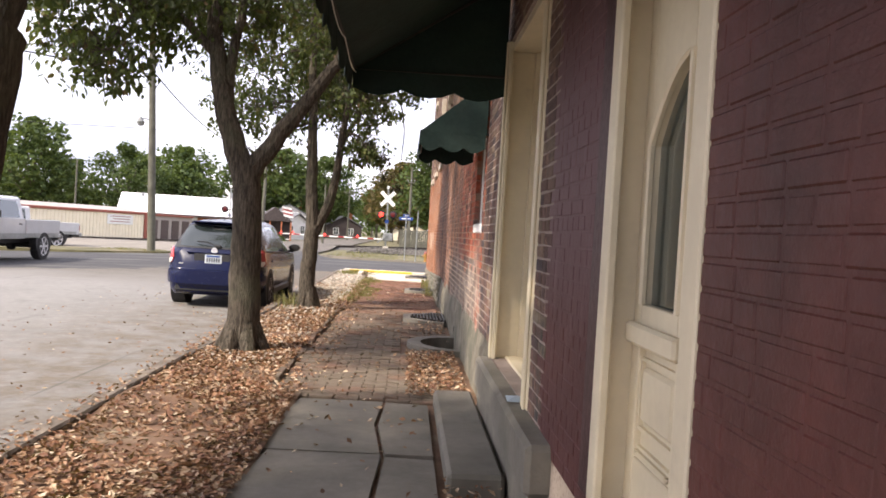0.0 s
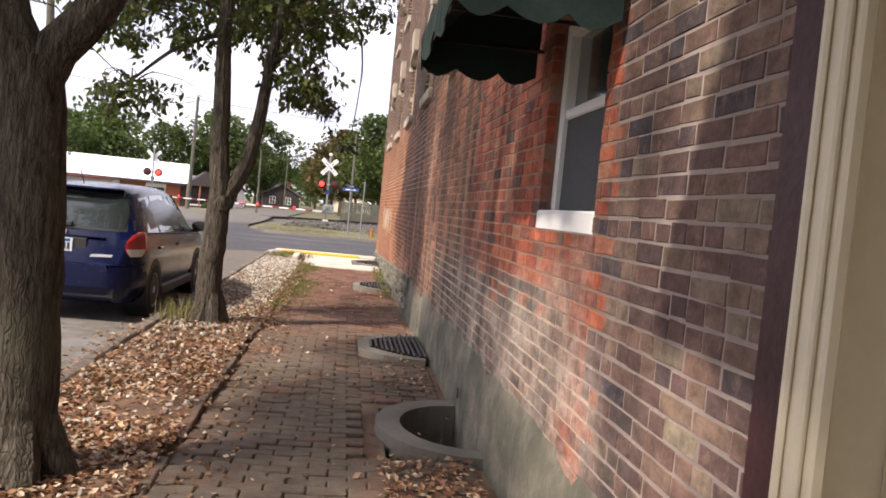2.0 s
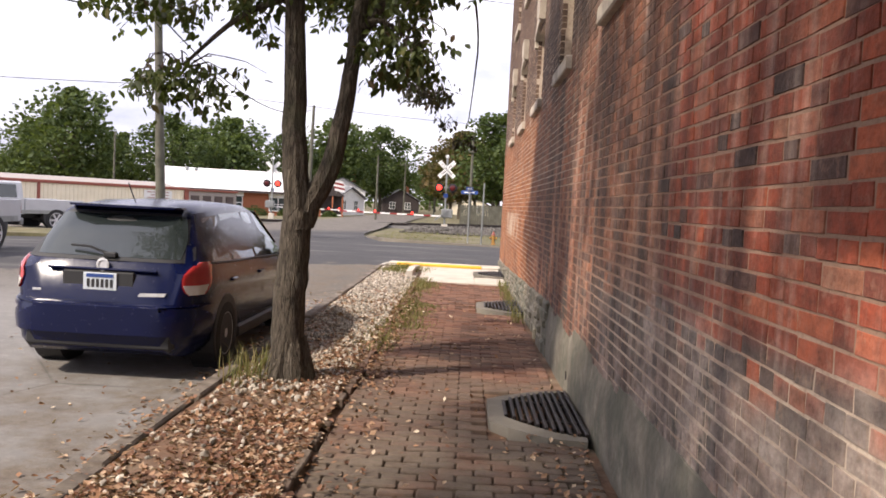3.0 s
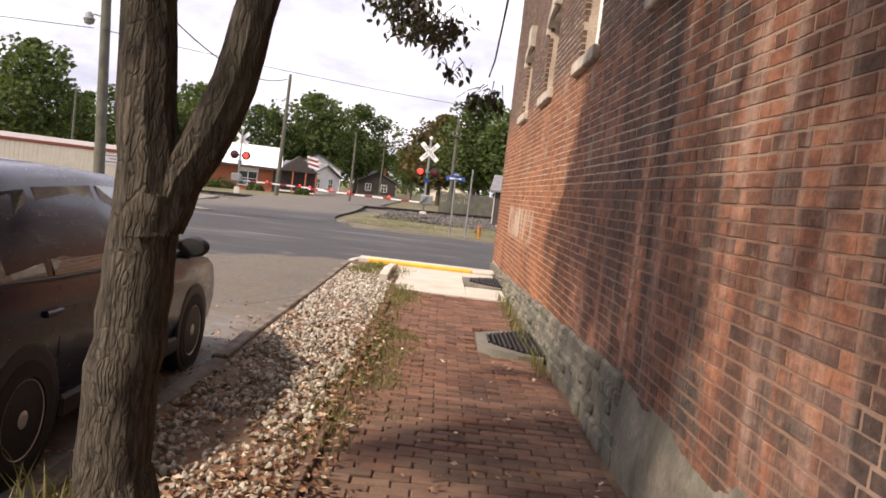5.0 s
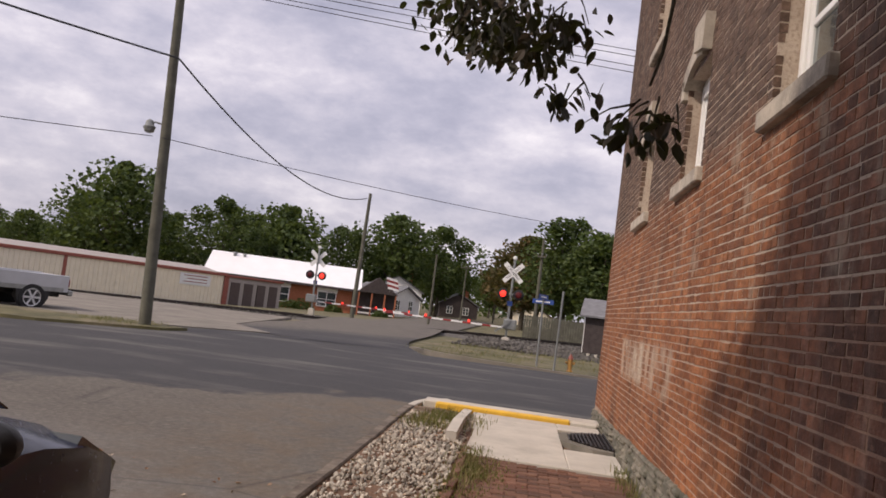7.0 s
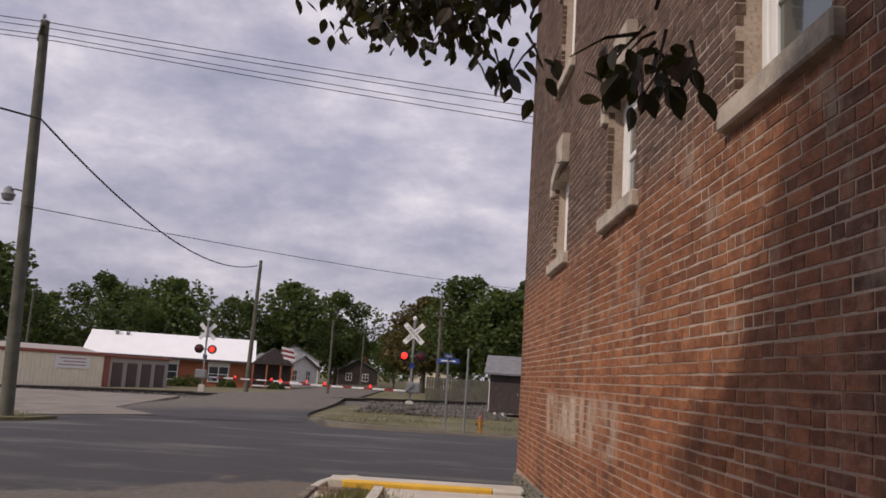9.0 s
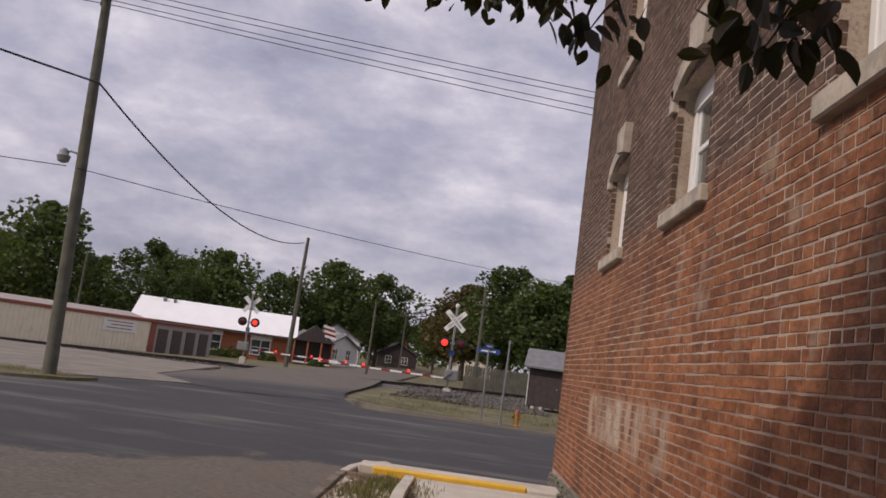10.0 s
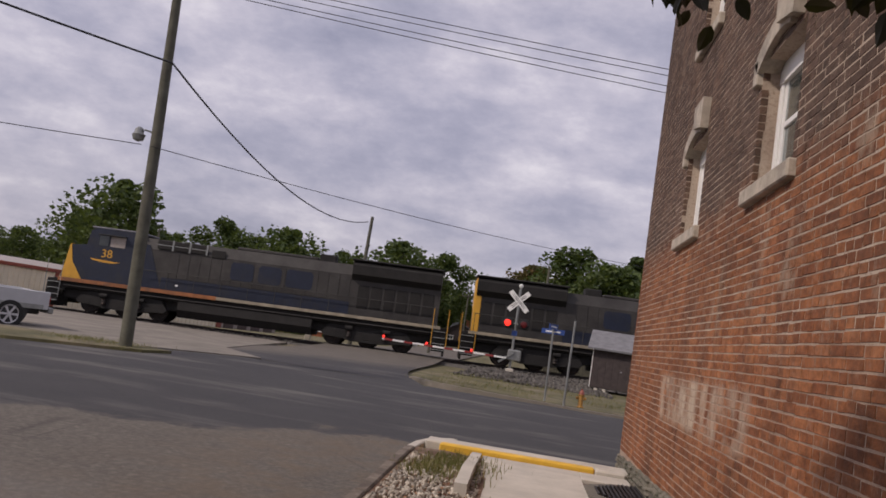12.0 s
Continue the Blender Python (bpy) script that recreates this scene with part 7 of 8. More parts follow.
def hatchback():
    c = thing("car", pose(-3.74, 15.07, -0.072, 0, 0, -0.5) @ Matrix.Diagonal((0.885, 0.94, 0.92, 1)), "dark blue compact hatchback parked at the kerb", "car")
    # y, underside, half width, belt height, top, half width of the top
    st = [(-2.17, 0.36, 0.62, 0.56, 0.60, 0.56), (-2.13, 0.26, 0.70, 0.64, 0.70, 0.62), (-2.06, 0.22, 0.765, 0.93, 0.99, 0.68), (-1.97, 0.20, 0.825, 0.98, 1.07, 0.68), (-1.80, 0.20, 0.875, 0.99, 1.28, 0.64),
          (-1.60, 0.20, 0.888, 0.985, 1.49, 0.60), (-1.0, 0.19, 0.888, 0.97, 1.54, 0.61), (-0.3, 0.18, 0.888, 0.955, 1.555, 0.61), (0.3, 0.18, 0.888, 0.94, 1.53, 0.60), (0.62, 0.18, 0.888, 0.93, 1.47, 0.585),
          (1.0, 0.18, 0.886, 0.925, 1.25, 0.62), (1.36, 0.19, 0.882, 0.92, 1.03, 0.72), (1.7, 0.20, 0.872, 0.87, 0.95, 0.70), (1.98, 0.22, 0.84, 0.78, 0.84, 0.66), (2.12, 0.24, 0.76, 0.66, 0.72, 0.60), (2.18, 0.30, 0.64, 0.54, 0.58, 0.5)]

    def ring(q):
        y, zb, w, belt, top, tw = q
        half = [(w * 0.86, zb), (w * 0.965, zb + 0.10), (w, zb + 0.28), (w * 0.995, belt * 0.82), (w * 0.97, belt), ((w * 0.97 + tw) / 2 + 0.02 * min(1.0, max(0.0, (top - belt) * 3)), (belt + max(top - 0.06, belt + 0.005)) / 2), (tw, max(top - 0.06, belt + 0.005)), (tw * 0.86, top - 0.012), (tw * 0.4, top + 0.004)]
        return half + [(-x, z) for x, z in reversed(half)]

    part("body", loft(st, ring), BLUE_PAINT, c, "dark blue painted body", smooth=True)

    def pane(name, pts, both=True):
        for s in (1, -1) if both else (1,):
            sh = slab_pane([(s * (side_x(y, z, st) + 0.004), y, z) for y, z in pts])
            part(name, sh, CAR_GLASS, c, "reflecting side window")

    pane("side_window", [(-1.62, 1.02), (-1.10, 1.00), (-1.02, 1.43), (-1.42, 1.40)])
    pane("side_window", [(-1.02, 1.00), (-0.25, 0.985), (-0.25, 1.455), (-0.93, 1.44)])
    pane("side_window", [(-0.16, 0.985), (0.98, 0.955), (0.62, 1.36), (0.42, 1.43), (-0.16, 1.455)])
    for s in (1, -1):
        part("window_line", Shape().tube([(s * (side_x(y, z, st) + 0.006), y, z) for y, z in ((-1.68, 1.01), (-1.0, 0.985), (0.0, 0.965), (1.02, 0.94))], 0.012, 5), TRIM, c)
    def half_width(y, z):
        """Half width of the body at that place, 0 where the body has ended."""
        for a, b in zip(st, st[1:]):
            if a[0] <= y <= b[0]:
                k = (y - a[0]) / (b[0] - a[0])
                q = ring([u + (v - u) * k for u, v in zip(a, b)])
                half = q[:len(q) // 2]
                for (x0, z0), (x1, z1) in zip(half, half[1:]):
                    if z0 <= z <= z1:
                        return x0 + (x1 - x0) * (z - z0) / max(z1 - z0, 1e-6)
                return 0.0
        return 0.0

    def outline(z):
        """The tail's plan at that height, from its middle round to the flank."""
        pts, y = [], -2.17
        while y < -0.6:
            h = half_width(y, z)
            if h > 0.02:
                if not pts:
                    pts = [(h * k / 6, y - 0.012 * (1 - (k / 6) ** 2)) for k in range(6)]
                pts.append((h, y))
            y += 0.01
        return pts

    def wrapped(zs, span, lift, deep=0.02):
        """A shell over the tail; span(k) gives the two lengths round from the middle for k from 0 at the bottom to 1 at the top."""
        rows = []
        for i, z in enumerate(zs):
            line = outline(z)
            run = [0.0]
            for p, q in zip(line, line[1:]):
                run.append(run[-1] + math.hypot(q[0] - p[0], q[1] - p[1]))
            lo, hi = span(i / (len(zs) - 1))
            row = []
            for k in range(17):
                want = lo + (hi - lo) * k / 16
                side, want = (-1 if want < 0 else 1), abs(want)
                n = next((m for m in range(1, len(run)) if run[m] >= want), len(run) - 1)
                f = (want - run[n - 1]) / max(run[n] - run[n - 1], 1e-6)
                p = (line[n - 1][0] + (line[n][0] - line[n - 1][0]) * f, line[n - 1][1] + (line[n][1] - line[n - 1][1]) * f)
                near, far = line[max(0, n - 4)], line[min(len(line) - 1, n + 4)]
                t = Vector((far[0] - near[0], far[1] - near[1])).normalized()
                row.append(tuple((side * (p[0] + t.y * d), p[1] - t.x * d, z) for d in (lift, lift - deep)))
            rows.append(row)
        v = [p[0] for r in rows for p in r] + [p[1] for r in rows for p in r]
        m, n = len(rows), 17
        f = []
        for i in range(m - 1):
            for k in range(n - 1):
                a = i * n + k
                f += [(a, a + 1, a + n + 1, a + n), tuple(x + m * n for x in (a + n, a + n + 1, a + 1, a))]
        edge = [k for k in range(n)] + [i * n + n - 1 for i in range(1, m)] + [(m - 1) * n + k for k in range(n - 2, -1, -1)] + [i * n for i in range(m - 2, 0, -1)]
        f += [(a, a + m * n, b + m * n, b) for a, b in zip(edge, edge[1:] + edge[:1])]
        return Shape().add(v, f)

    steps = lambda a, b, n: [a + (b - a) * i / (n - 1) for i in range(n)]
    part("rear_surround", wrapped(steps(1.02, 1.44, 9), lambda k: (-0.80 + 0.10 * k, 0.80 - 0.10 * k), 0.006), TRIM, c, "black surround of the rear window", smooth=True)
    part("rear_window", wrapped(steps(1.05, 1.415, 9), lambda k: (-0.66 + 0.08 * k - 0.04 * math.sin(math.pi * k), 0.66 - 0.08 * k + 0.04 * math.sin(math.pi * k)), 0.011), CAR_GLASS, c, "reflecting rear window", smooth=True)
    part("windscreen", slab_pane([(-0.68, 1.335, 1.06), (0.68, 1.335, 1.06), (0.56, 0.69, 1.455), (-0.56, 0.69, 1.455)]), CAR_GLASS, c)
    part("spoiler", Shape().prism([(-0.50, -1.74), (-0.3, -1.80), (0.3, -1.80), (0.50, -1.74), (0.54, -1.66), (0.52, -1.50), (-0.52, -1.50), (-0.54, -1.66)], 1.478, 1.498, "z"), BLUE_PAINT, c, "roof spoiler")
    part("wiper", Shape().tube([(0.02, -2.03, 1.075), (-0.16, -2.01, 1.13), (-0.34, -1.985, 1.135)], 0.012, 5), TRIM, c)
    part("wiper_motor", Shape().soft(-0.02, 0.1, -2.05, -2.0, 1.04, 1.09, 0.01), TRIM, c)
    part("plate_recess", Shape().soft(-0.36, 0.30, -2.105, -2.06, 0.72, 0.93, 0.015), TRIM, c)
    plate = part("number_plate", Shape().soft(-0.16, 0.145, -2.118, -2.106, 0.765, 0.915, 0.004), PLATE, c, "white and blue number plate, its figures as bars")
    part("band", Shape().box(-0.13, 0.115, -2.122, -2.1185, 0.875, 0.905), SIGN_BLUE, plate)
    for k in range(6):
        part("bar", Shape().box(-0.125 + k * 0.042, -0.10 + k * 0.042, -2.122, -2.1185, 0.79, 0.86), TRIM, plate)
    part("badge", Shape().lathe([(0.055, 0), (0.058, 0.008), (0.04, 0.012), (0.035, 0.004)], 16, pose(0.0, -2.083, 0.985, 90, 0, 0)), ALLOY, c, "round chrome badge")
    part("model_badge", Shape().prism([(0.34, 0.725), (0.58, 0.735), (0.60, 0.765), (0.36, 0.755)], -2.125, -2.105, "y"), ALLOY, c, "slanted chrome badge bar")
    part("badge_bar", Shape().soft(-0.62, -0.54, -2.12, -2.10, 0.735, 0.755, 0.003), ALLOY, c)
    part("hatch_trim", Shape().soft(-0.5, 0.5, -2.105, -2.075, 0.935, 0.955, 0.008), BLUE_PAINT, c)
    part("bumper", wrapped([0.40, 0.44, 0.50, 0.56, 0.61, 0.64, 0.655], lambda k: (-1.12, 1.12), 0.035, 0.03), BLUE_PAINT, c, "rounded rear bumper", smooth=True)
    part("bumper_ledge", wrapped([0.635, 0.655, 0.672], lambda k: (-1.08, 1.08), 0.020, 0.03), BLUE_PAINT, c, smooth=True)
    part("bumper_strip", Shape().soft(-0.34, 0.34, -2.212, -2.195, 0.435, 0.462, 0.006), ALLOY, c)
    part("valance", Shape().soft(-0.68, 0.68, -2.15, -1.95, 0.25, 0.43, 0.04), TRIM, c)
    for s in (1, -1):
        bulge = lambda k: math.sin(math.pi * min(1.0, max(0.0, k * 0.9 + 0.08))) ** 0.5
        lamp = part("tail_lamp", wrapped(steps(0.75, 1.03, 9), lambda k: tuple(sorted((s * (0.86 - 0.15 * bulge(k) + 0.02 * k), s * (0.90 + 0.17 * bulge(k) + 0.05 * k)))), 0.016, 0.025), TAIL_RED, c, "red and clear tail lamp", smooth=True)
        part("clear_lens", wrapped(steps(0.752, 0.835, 5), lambda k: tuple(sorted((s * (0.85 - 0.12 * bulge(k * 0.3)), s * (0.90 + 0.13 * bulge(k * 0.3))))), 0.021, 0.012), CLEAR_LENS, lamp, smooth=True)
        mir = part("mirror", Shape().lathe([(0.02, -0.075), (0.075, -0.07), (0.095, -0.03), (0.088, 0.02), (0.06, 0.07), (0.015, 0.09)], 16, pose(s * 1.0, 0.80, 1.05, -90, 0, 0) @ Matrix.Diagonal((1.35, 0.85, 1, 1))), TRIM, c, "black door mirror", smooth=True)
        part("stalk", Shape().soft(s * 0.94 - 0.09, s * 0.94 + 0.05, 0.76, 0.86, 0.95, 1.0, 0.02), TRIM, mir)
        for y in (-0.14, 0.86):
            part("door_handle", Shape().soft(s * 0.885 - 0.02, s * 0.885 + 0.02, y - 1.02, y - 0.84, 0.80, 0.835, 0.01), BLUE_PAINT, c)
        part("sill_trim", Shape().soft(s * 0.865 - 0.03, s * 0.865 + 0.03, -0.9, 0.95, 0.20, 0.33, 0.02), TRIM, c)
        part("headlamp", Shape().prism([(1.62, 0.80), (2.02, 0.66), (2.06, 0.74), (1.72, 0.91)], s * 0.55, s * 0.80, "x"), CAR_GLASS, c)
        for y in (-1.30, 1.30):
            part("wheel_well", Shape().lathe([(0.365, -0.25), (0.365, 0.0), (0.35, 0.004)], 28, pose(s * 0.887, y, 0.33, 0, 90 * s, 0)), TRIM, c)
            wheel(c, s * 0.895, y, 0.315, 0.2, s)
        for y in (-0.98, 0.02, 1.08):
            part("door_gap", Shape().tube([(s * (side_x(y, 0.95, st) + 0.001), y, 0.95), (s * 0.888, y, 0.6), (s * 0.87, y, 0.36)], 0.004, 4), TRIM, c)
    part("antenna", Shape().tube([(0, -1.45, 1.52), (0, -1.62, 1.70)], 0.006, 5), TRIM, c)


hatchback()


def pickup(place, paint, label, r=0.36, lift=0.0, cab_long=1.5):
    """A pickup that faces local +y."""
    t = thing("pickup_truck", place, label, "pickup truck")
    W = 0.97
    cab0 = 0.1
    cab1 = cab0 + cab_long
    z0, z1 = 0.48 + lift, 1.02 + lift
    body = Shape().prism([(cab0, z0), (cab1 + 1.55, z0), (cab1 + 1.62, z0 + 0.25), (cab1 + 1.55, z1 - 0.08), (cab1 + 0.5, z1 + 0.05), (cab0, z1 + 0.02)], -W, W, "x")
    part("body", body, paint, t)
    part("cab", loft([(cab0 + 0.02, z1, 0.93, 0.78), (cab0 + 0.12, z1, 0.94, 0.76), (cab0 + 0.2, z1, 0.94, 0.76), (cab1 - 0.05, z1, 0.94, 0.74), (cab1 + 0.02, z1, 0.94, 0.72)],
                     lambda q: [(q[2], q[1]), (q[3], q[1] + 0.60), (q[3] - 0.08, q[1] + 0.66), (-q[3] + 0.08, q[1] + 0.66), (-q[3], q[1] + 0.60), (-q[2], q[1])]), paint, t)
    part("windscreen", Shape().prism([(cab1, z1 + 0.62), (cab1 + 0.03, z1 + 0.6), (cab1 + 0.55, z1 + 0.06), (cab1, z1 + 0.04)], -0.76, 0.76, "x"), CAR_GLASS, t)
    part("rear_window", Shape().box(-0.6, 0.6, cab0 + 0.0, cab0 + 0.03, z1 + 0.12, z1 + 0.5), CAR_GLASS, t)
    for s in (1, -1):
        part("side_window", slab_pane([(s * 0.925, cab0 + 0.25, z1 + 0.06), (s * 0.925, cab1 + 0.15, z1 + 0.06), (s * 0.80, cab1 - 0.05, z1 + 0.54), (s * 0.80, cab0 + 0.25, z1 + 0.54)]), CAR_GLASS, t)
        part("bed_side", Shape().soft(s * (W - 0.03) - 0.04, s * (W - 0.03) + 0.04, cab0 - 2.35, cab0 - 0.03, z0 + 0.02, z1 + 0.02, 0.02), paint, t, "bed side panel")
        part("side_stripe", Shape().soft(s * (W + 0.005) - 0.008, s * (W + 0.005) + 0.008, cab0 - 2.2, cab1 + 1.3, z0 + 0.02, z0 + 0.16, 0.004), GALV, t)
        part("mirror", Shape().soft(s * 1.08 - 0.09, s * 1.08 + 0.09, cab1 + 0.12, cab1 + 0.2, z1 + 0.05, z1 + 0.26, 0.03), TRIM, t)
        part("handle", Shape().soft(s * W - 0.015, s * W + 0.02, cab0 + 0.2, cab0 + 0.38, z1 - 0.14, z1 - 0.10, 0.008), TRIM, t)
        for y in (cab0 - 1.25, cab1 + 0.85):
            part("wheel_well", Shape().lathe([(r + 0.09, -0.2), (r + 0.09, 0.0), (r + 0.07, 0.004)], 24, pose(s * (W + 0.002), y, r + 0.06 + lift * 0.6, 0, 90 * s, 0)), TRIM, t)
            wheel(t, s * (W + 0.02), y, r, 0.25, s, 6)
    part("bed_floor", Shape().box(-W + 0.08, W - 0.08, cab0 - 2.3, cab0 - 0.03, z0 + 0.1, z0 + 0.14), TRIM, t)
    part("bed_front", Shape().soft(-W + 0.05, W - 0.05, cab0 - 0.10, cab0 - 0.04, z0 + 0.12, z1, 0.01), paint, t)
    part("tailgate", Shape().soft(-W + 0.05, W - 0.05, cab0 - 2.37, cab0 - 2.31, z0 + 0.05, z1, 0.015), paint, t)
    part("bumper", Shape().soft(-W + 0.03, W - 0.03, cab0 - 2.55, cab0 - 2.38, z0 - 0.08, z0 + 0.10, 0.03), GALV, t, "steel step bumper")
    part("front_bumper", Shape().soft(-W, W, cab1 + 1.55, cab1 + 1.75, z0 - 0.06, z0 + 0.16, 0.04), GALV, t)
    part("frame", Shape().soft(-0.55, 0.55, cab0 - 2.3, cab1 + 1.4, z0 - 0.16, z0 + 0.02, 0.02), TRIM, t)
    part("axle", Shape().tube([(-W + 0.1, cab0 - 1.25, r), (W - 0.1, cab0 - 1.25, r)], 0.07, 8).lathe([(0.05, -0.15), (0.16, -0.08), (0.16, 0.08), (0.05, 0.15)], 12, pose(0, cab0 - 1.25, r, 0, 90, 0)), TRIM, t)
    for s in (1, -1):
        part("tail_lamp", Shape().soft(s * 0.9 - 0.06, s * 0.9 + 0.06, cab0 - 2.385, cab0 - 2.365, z0 + 0.2, z1 - 0.1, 0.008), TAIL_RED, t)


pickup(pose(-17.9, 37.0, -0.34, 0, 0, 147), SILVER_PAINT, "plain silver pickup truck parked on the far lot", 0.43, 0.16, 1.7)
pickup(pose(-12.75, 24.2, -0.195, 0, 0, 180), SILVER_PAINT, "lifted silver pickup truck with large tyres, parked across the street", 0.44, 0.20, 1.7)

# ---------- the train ----------
ENGINE_BLUE = material("engine_dark_blue", (0.007, 0.013, 0.032), 0.55, var=0.2, scale=1.5, dirt=(0.025, 0.024, 0.024), dirt_at=(0.5, 0.75))
ENGINE_GREY = material("engine_grey", (0.040, 0.037, 0.034), 0.65, var=0.25, scale=1.2, dirt=(0.018, 0.016, 0.015), dirt_at=(0.45, 0.7))
ENGINE_YELLOW = material("engine_yellow", (0.62, 0.33, 0.035), 0.5, var=0.1, scale=2.0, dirt=(0.30, 0.17, 0.05), dirt_at=(0.6, 0.85))
ENGINE_DARK = material("engine_grime", (0.012, 0.011, 0.010), 0.8, var=0.3, scale=2.0)
ENGINE_STRIPE = material("faded_orange_sill", (0.30, 0.11, 0.035), 0.6, var=0.3, scale=2.0, dirt=(0.10, 0.06, 0.04), dirt_at=(0.45, 0.7))
PALE_SILL = material("dusty_pale_sill", (0.30, 0.26, 0.19), 0.7, var=0.3, scale=2.0)


def locomotive(label):
    """Faces local +x; 0 is the front step, z from the rail top."""
    t = thing("locomotive", (0, 0, 0), label, "locomotive", "locomotives")
    w = 1.45
    part("underframe", Shape().soft(-21.6, -0.5, -1.3, 1.3, 1.15, 1.55, 0.03), ENGINE_DARK, t)
    part("walkway", Shape().soft(-21.4, -0.45, -1.5, 1.5, 1.55, 1.64, 0.01), ENGINE_DARK, t)
    for s in (1, -1):
        part("sill_stripe", Shape().soft(-9.2, -0.7, s * 1.502 - 0.012, s * 1.502 + 0.012, 1.50, 1.70, 0.004), ENGINE_STRIPE, t, "faded orange stripe on the sill")
        part("sill_stripe", Shape().soft(-21.2, -9.21, s * 1.502 - 0.012, s * 1.502 + 0.012, 1.52, 1.68, 0.004), PALE_SILL, t, "dusty pale stripe on the sill")
    part("nose", Shape().prism([(-0.75, 1.64), (-2.2, 1.64), (-2.2, 3.62), (-1.0, 3.50)], -1.25, 1.25, "y"), ENGINE_BLUE, t, "dark blue sloped nose")
    nose_front = Shape().prism([(-0.70, 1.645), (-1.85, 1.645), (-1.2, 2.6), (-1.02, 3.54), (-0.95, 3.50)], -1.27, 1.27, "y")
    part("nose_front", nose_front, ENGINE_YELLOW, t, "yellow nose front")
    part("cab", Shape().prism([(-2.0, 1.64), (-4.6, 1.64), (-4.6, 4.42), (-4.45, 4.52), (-2.3, 4.52), (-2.05, 4.35), (-1.9, 3.6)], -w, w, "y"), ENGINE_BLUE, t, "dark blue cab")
    part("cab_roof", Shape().soft(-4.75, -1.95, -1.3, 1.3, 4.50, 4.62, 0.05), GREY_SHINGLE, t)
    for s in (1, -1):
        y = s * (w + 0.006)
        for x0, x1, m in ((-3.05, -2.55, CAR_GLASS), (-3.95, -3.15, GREY_WALL)):
            part("cab_window", Shape().soft(x0, x1, y - 0.012, y + 0.012, 3.60, 4.15, 0.004), m, t)
        part("sunshade", Shape().soft(-4.0, -2.5, min(y, y + s * 0.25), max(y, y + s * 0.25), 4.17, 4.22, 0.01), TRIM, t)
        lettering("number", "38", 0.62, ENGINE_YELLOW, t, pose(-3.05, y + s * 0.003, 3.18, 90, 0, 0 if s < 0 else 180), "pale yellow cab number")
        part("crest", Shape().prism([(-3.85, 2.80), (-2.2, 2.88), (-2.3, 2.80), (-2.9, 2.72), (-3.4, 2.72)], y - 0.004, y + 0.004, "y"), ENGINE_YELLOW, t, "small yellow emblem bar")
        part("blue_flank", Shape().prism([(-4.6, 1.66), (-6.1, 1.66), (-5.2, 4.0), (-4.6, 4.0)], s * 1.20, s * 1.215, "y"), ENGINE_BLUE, t)
        part("blue_band", Shape().soft(-16.2, -6.05, s * 1.205 - 0.01, s * 1.205 + 0.01, 1.66, 2.35, 0.004), ENGINE_BLUE, t, "dark blue lower band")
        # three large plain shapes stand for the painted name
        for x, wide in ((-9.8, 1.0), (-11.3, 1.0), (-12.8, 1.2)):
            part("name_shape", Shape().prism([(x, 2.7), (x - wide, 2.7), (x - wide - 0.12, 2.85), (x - wide - 0.12, 3.5), (x - wide, 3.65), (x, 3.65), (x + 0.12, 3.5), (x + 0.12, 2.85)], s * 1.222 - 0.004, s * 1.222 + 0.004, "y"), ENGINE_BLUE, t, "large plain dark blue painted shape")
        # long hood doors
        for k in range(17):
            x = -6.3 - k * 0.58
            part("hood_door", Shape().soft(x - 0.54, x, s * 1.205 - 0.012, s * 1.205 + 0.012, 2.38, 3.70, 0.006), ENGINE_GREY, t)
        for k in range(3):
            x = -5.6 - k * 0.92
            fr = part("brake_grid", Shape().soft(x - 0.78, x, s * 1.26 - 0.02, s * 1.26 + 0.02, 3.86, 4.32, 0.01), ENGINE_DARK, t, "dark brake grid opening")
            part("grid_frame", Shape().soft(x - 0.88, x - 0.79, s * 1.27 - 0.02, s * 1.27 + 0.02, 3.80, 4.38, 0.01).soft(x - 0.78, x, s * 1.27 - 0.02, s * 1.27 + 0.02, 4.05, 4.09, 0.005), GALV, fr)
        part("intake", Shape().soft(-9.3, -8.55, s * 1.23 - 0.03, s * 1.23 + 0.03, 3.75, 4.15, 0.01), ENGINE_DARK, t)
        # radiator wing, grilles
        part("radiator_wing", Shape().prism([(s * 1.2, 3.55), (s * 1.55, 3.85), (s * 1.55, 4.35), (s * 1.2, 4.62)], -21.0, -16.2, "x"), ENGINE_DARK, t, "overhanging dark radiator")
        for k in range(6):
            x = -16.6 - k * 0.7
            part("grille", Shape().soft(x - 0.58, x, s * 1.21 - 0.015, s * 1.21 + 0.015, 2.1, 3.3, 0.01), ENGINE_DARK, t)
        # hand rail
        rail = part("hand_rail", Shape().tube([(-5.0, s * 1.46, 2.62), (-21.0, s * 1.46, 2.62)], 0.022, 6), ENGINE_GREY, t)
        for k in range(12):
            x = -5.0 - k * 1.45
            part("stanchion", Shape().tube([(x, s * 1.46, 1.6), (x, s * 1.46, 2.62)], 0.018, 5), ENGINE_GREY, rail)
        # steps at both ends
        for x, name in ((-0.45, "front_steps"), (-21.2, "rear_steps")):
            st = part(name, Shape().soft(x - 0.35, x + 0.35, s * 1.36 - 0.02, s * 1.36 + 0.02, 0.35, 1.6, 0.01), ENGINE_DARK, t)
            for j in range(4):
                part("tread", Shape().soft(x - 0.33, x + 0.33, s * 1.46 - 0.12, s * 1.46 + 0.06, 0.42 + j * 0.32, 0.46 + j * 0.32, 0.008), GALV, st)
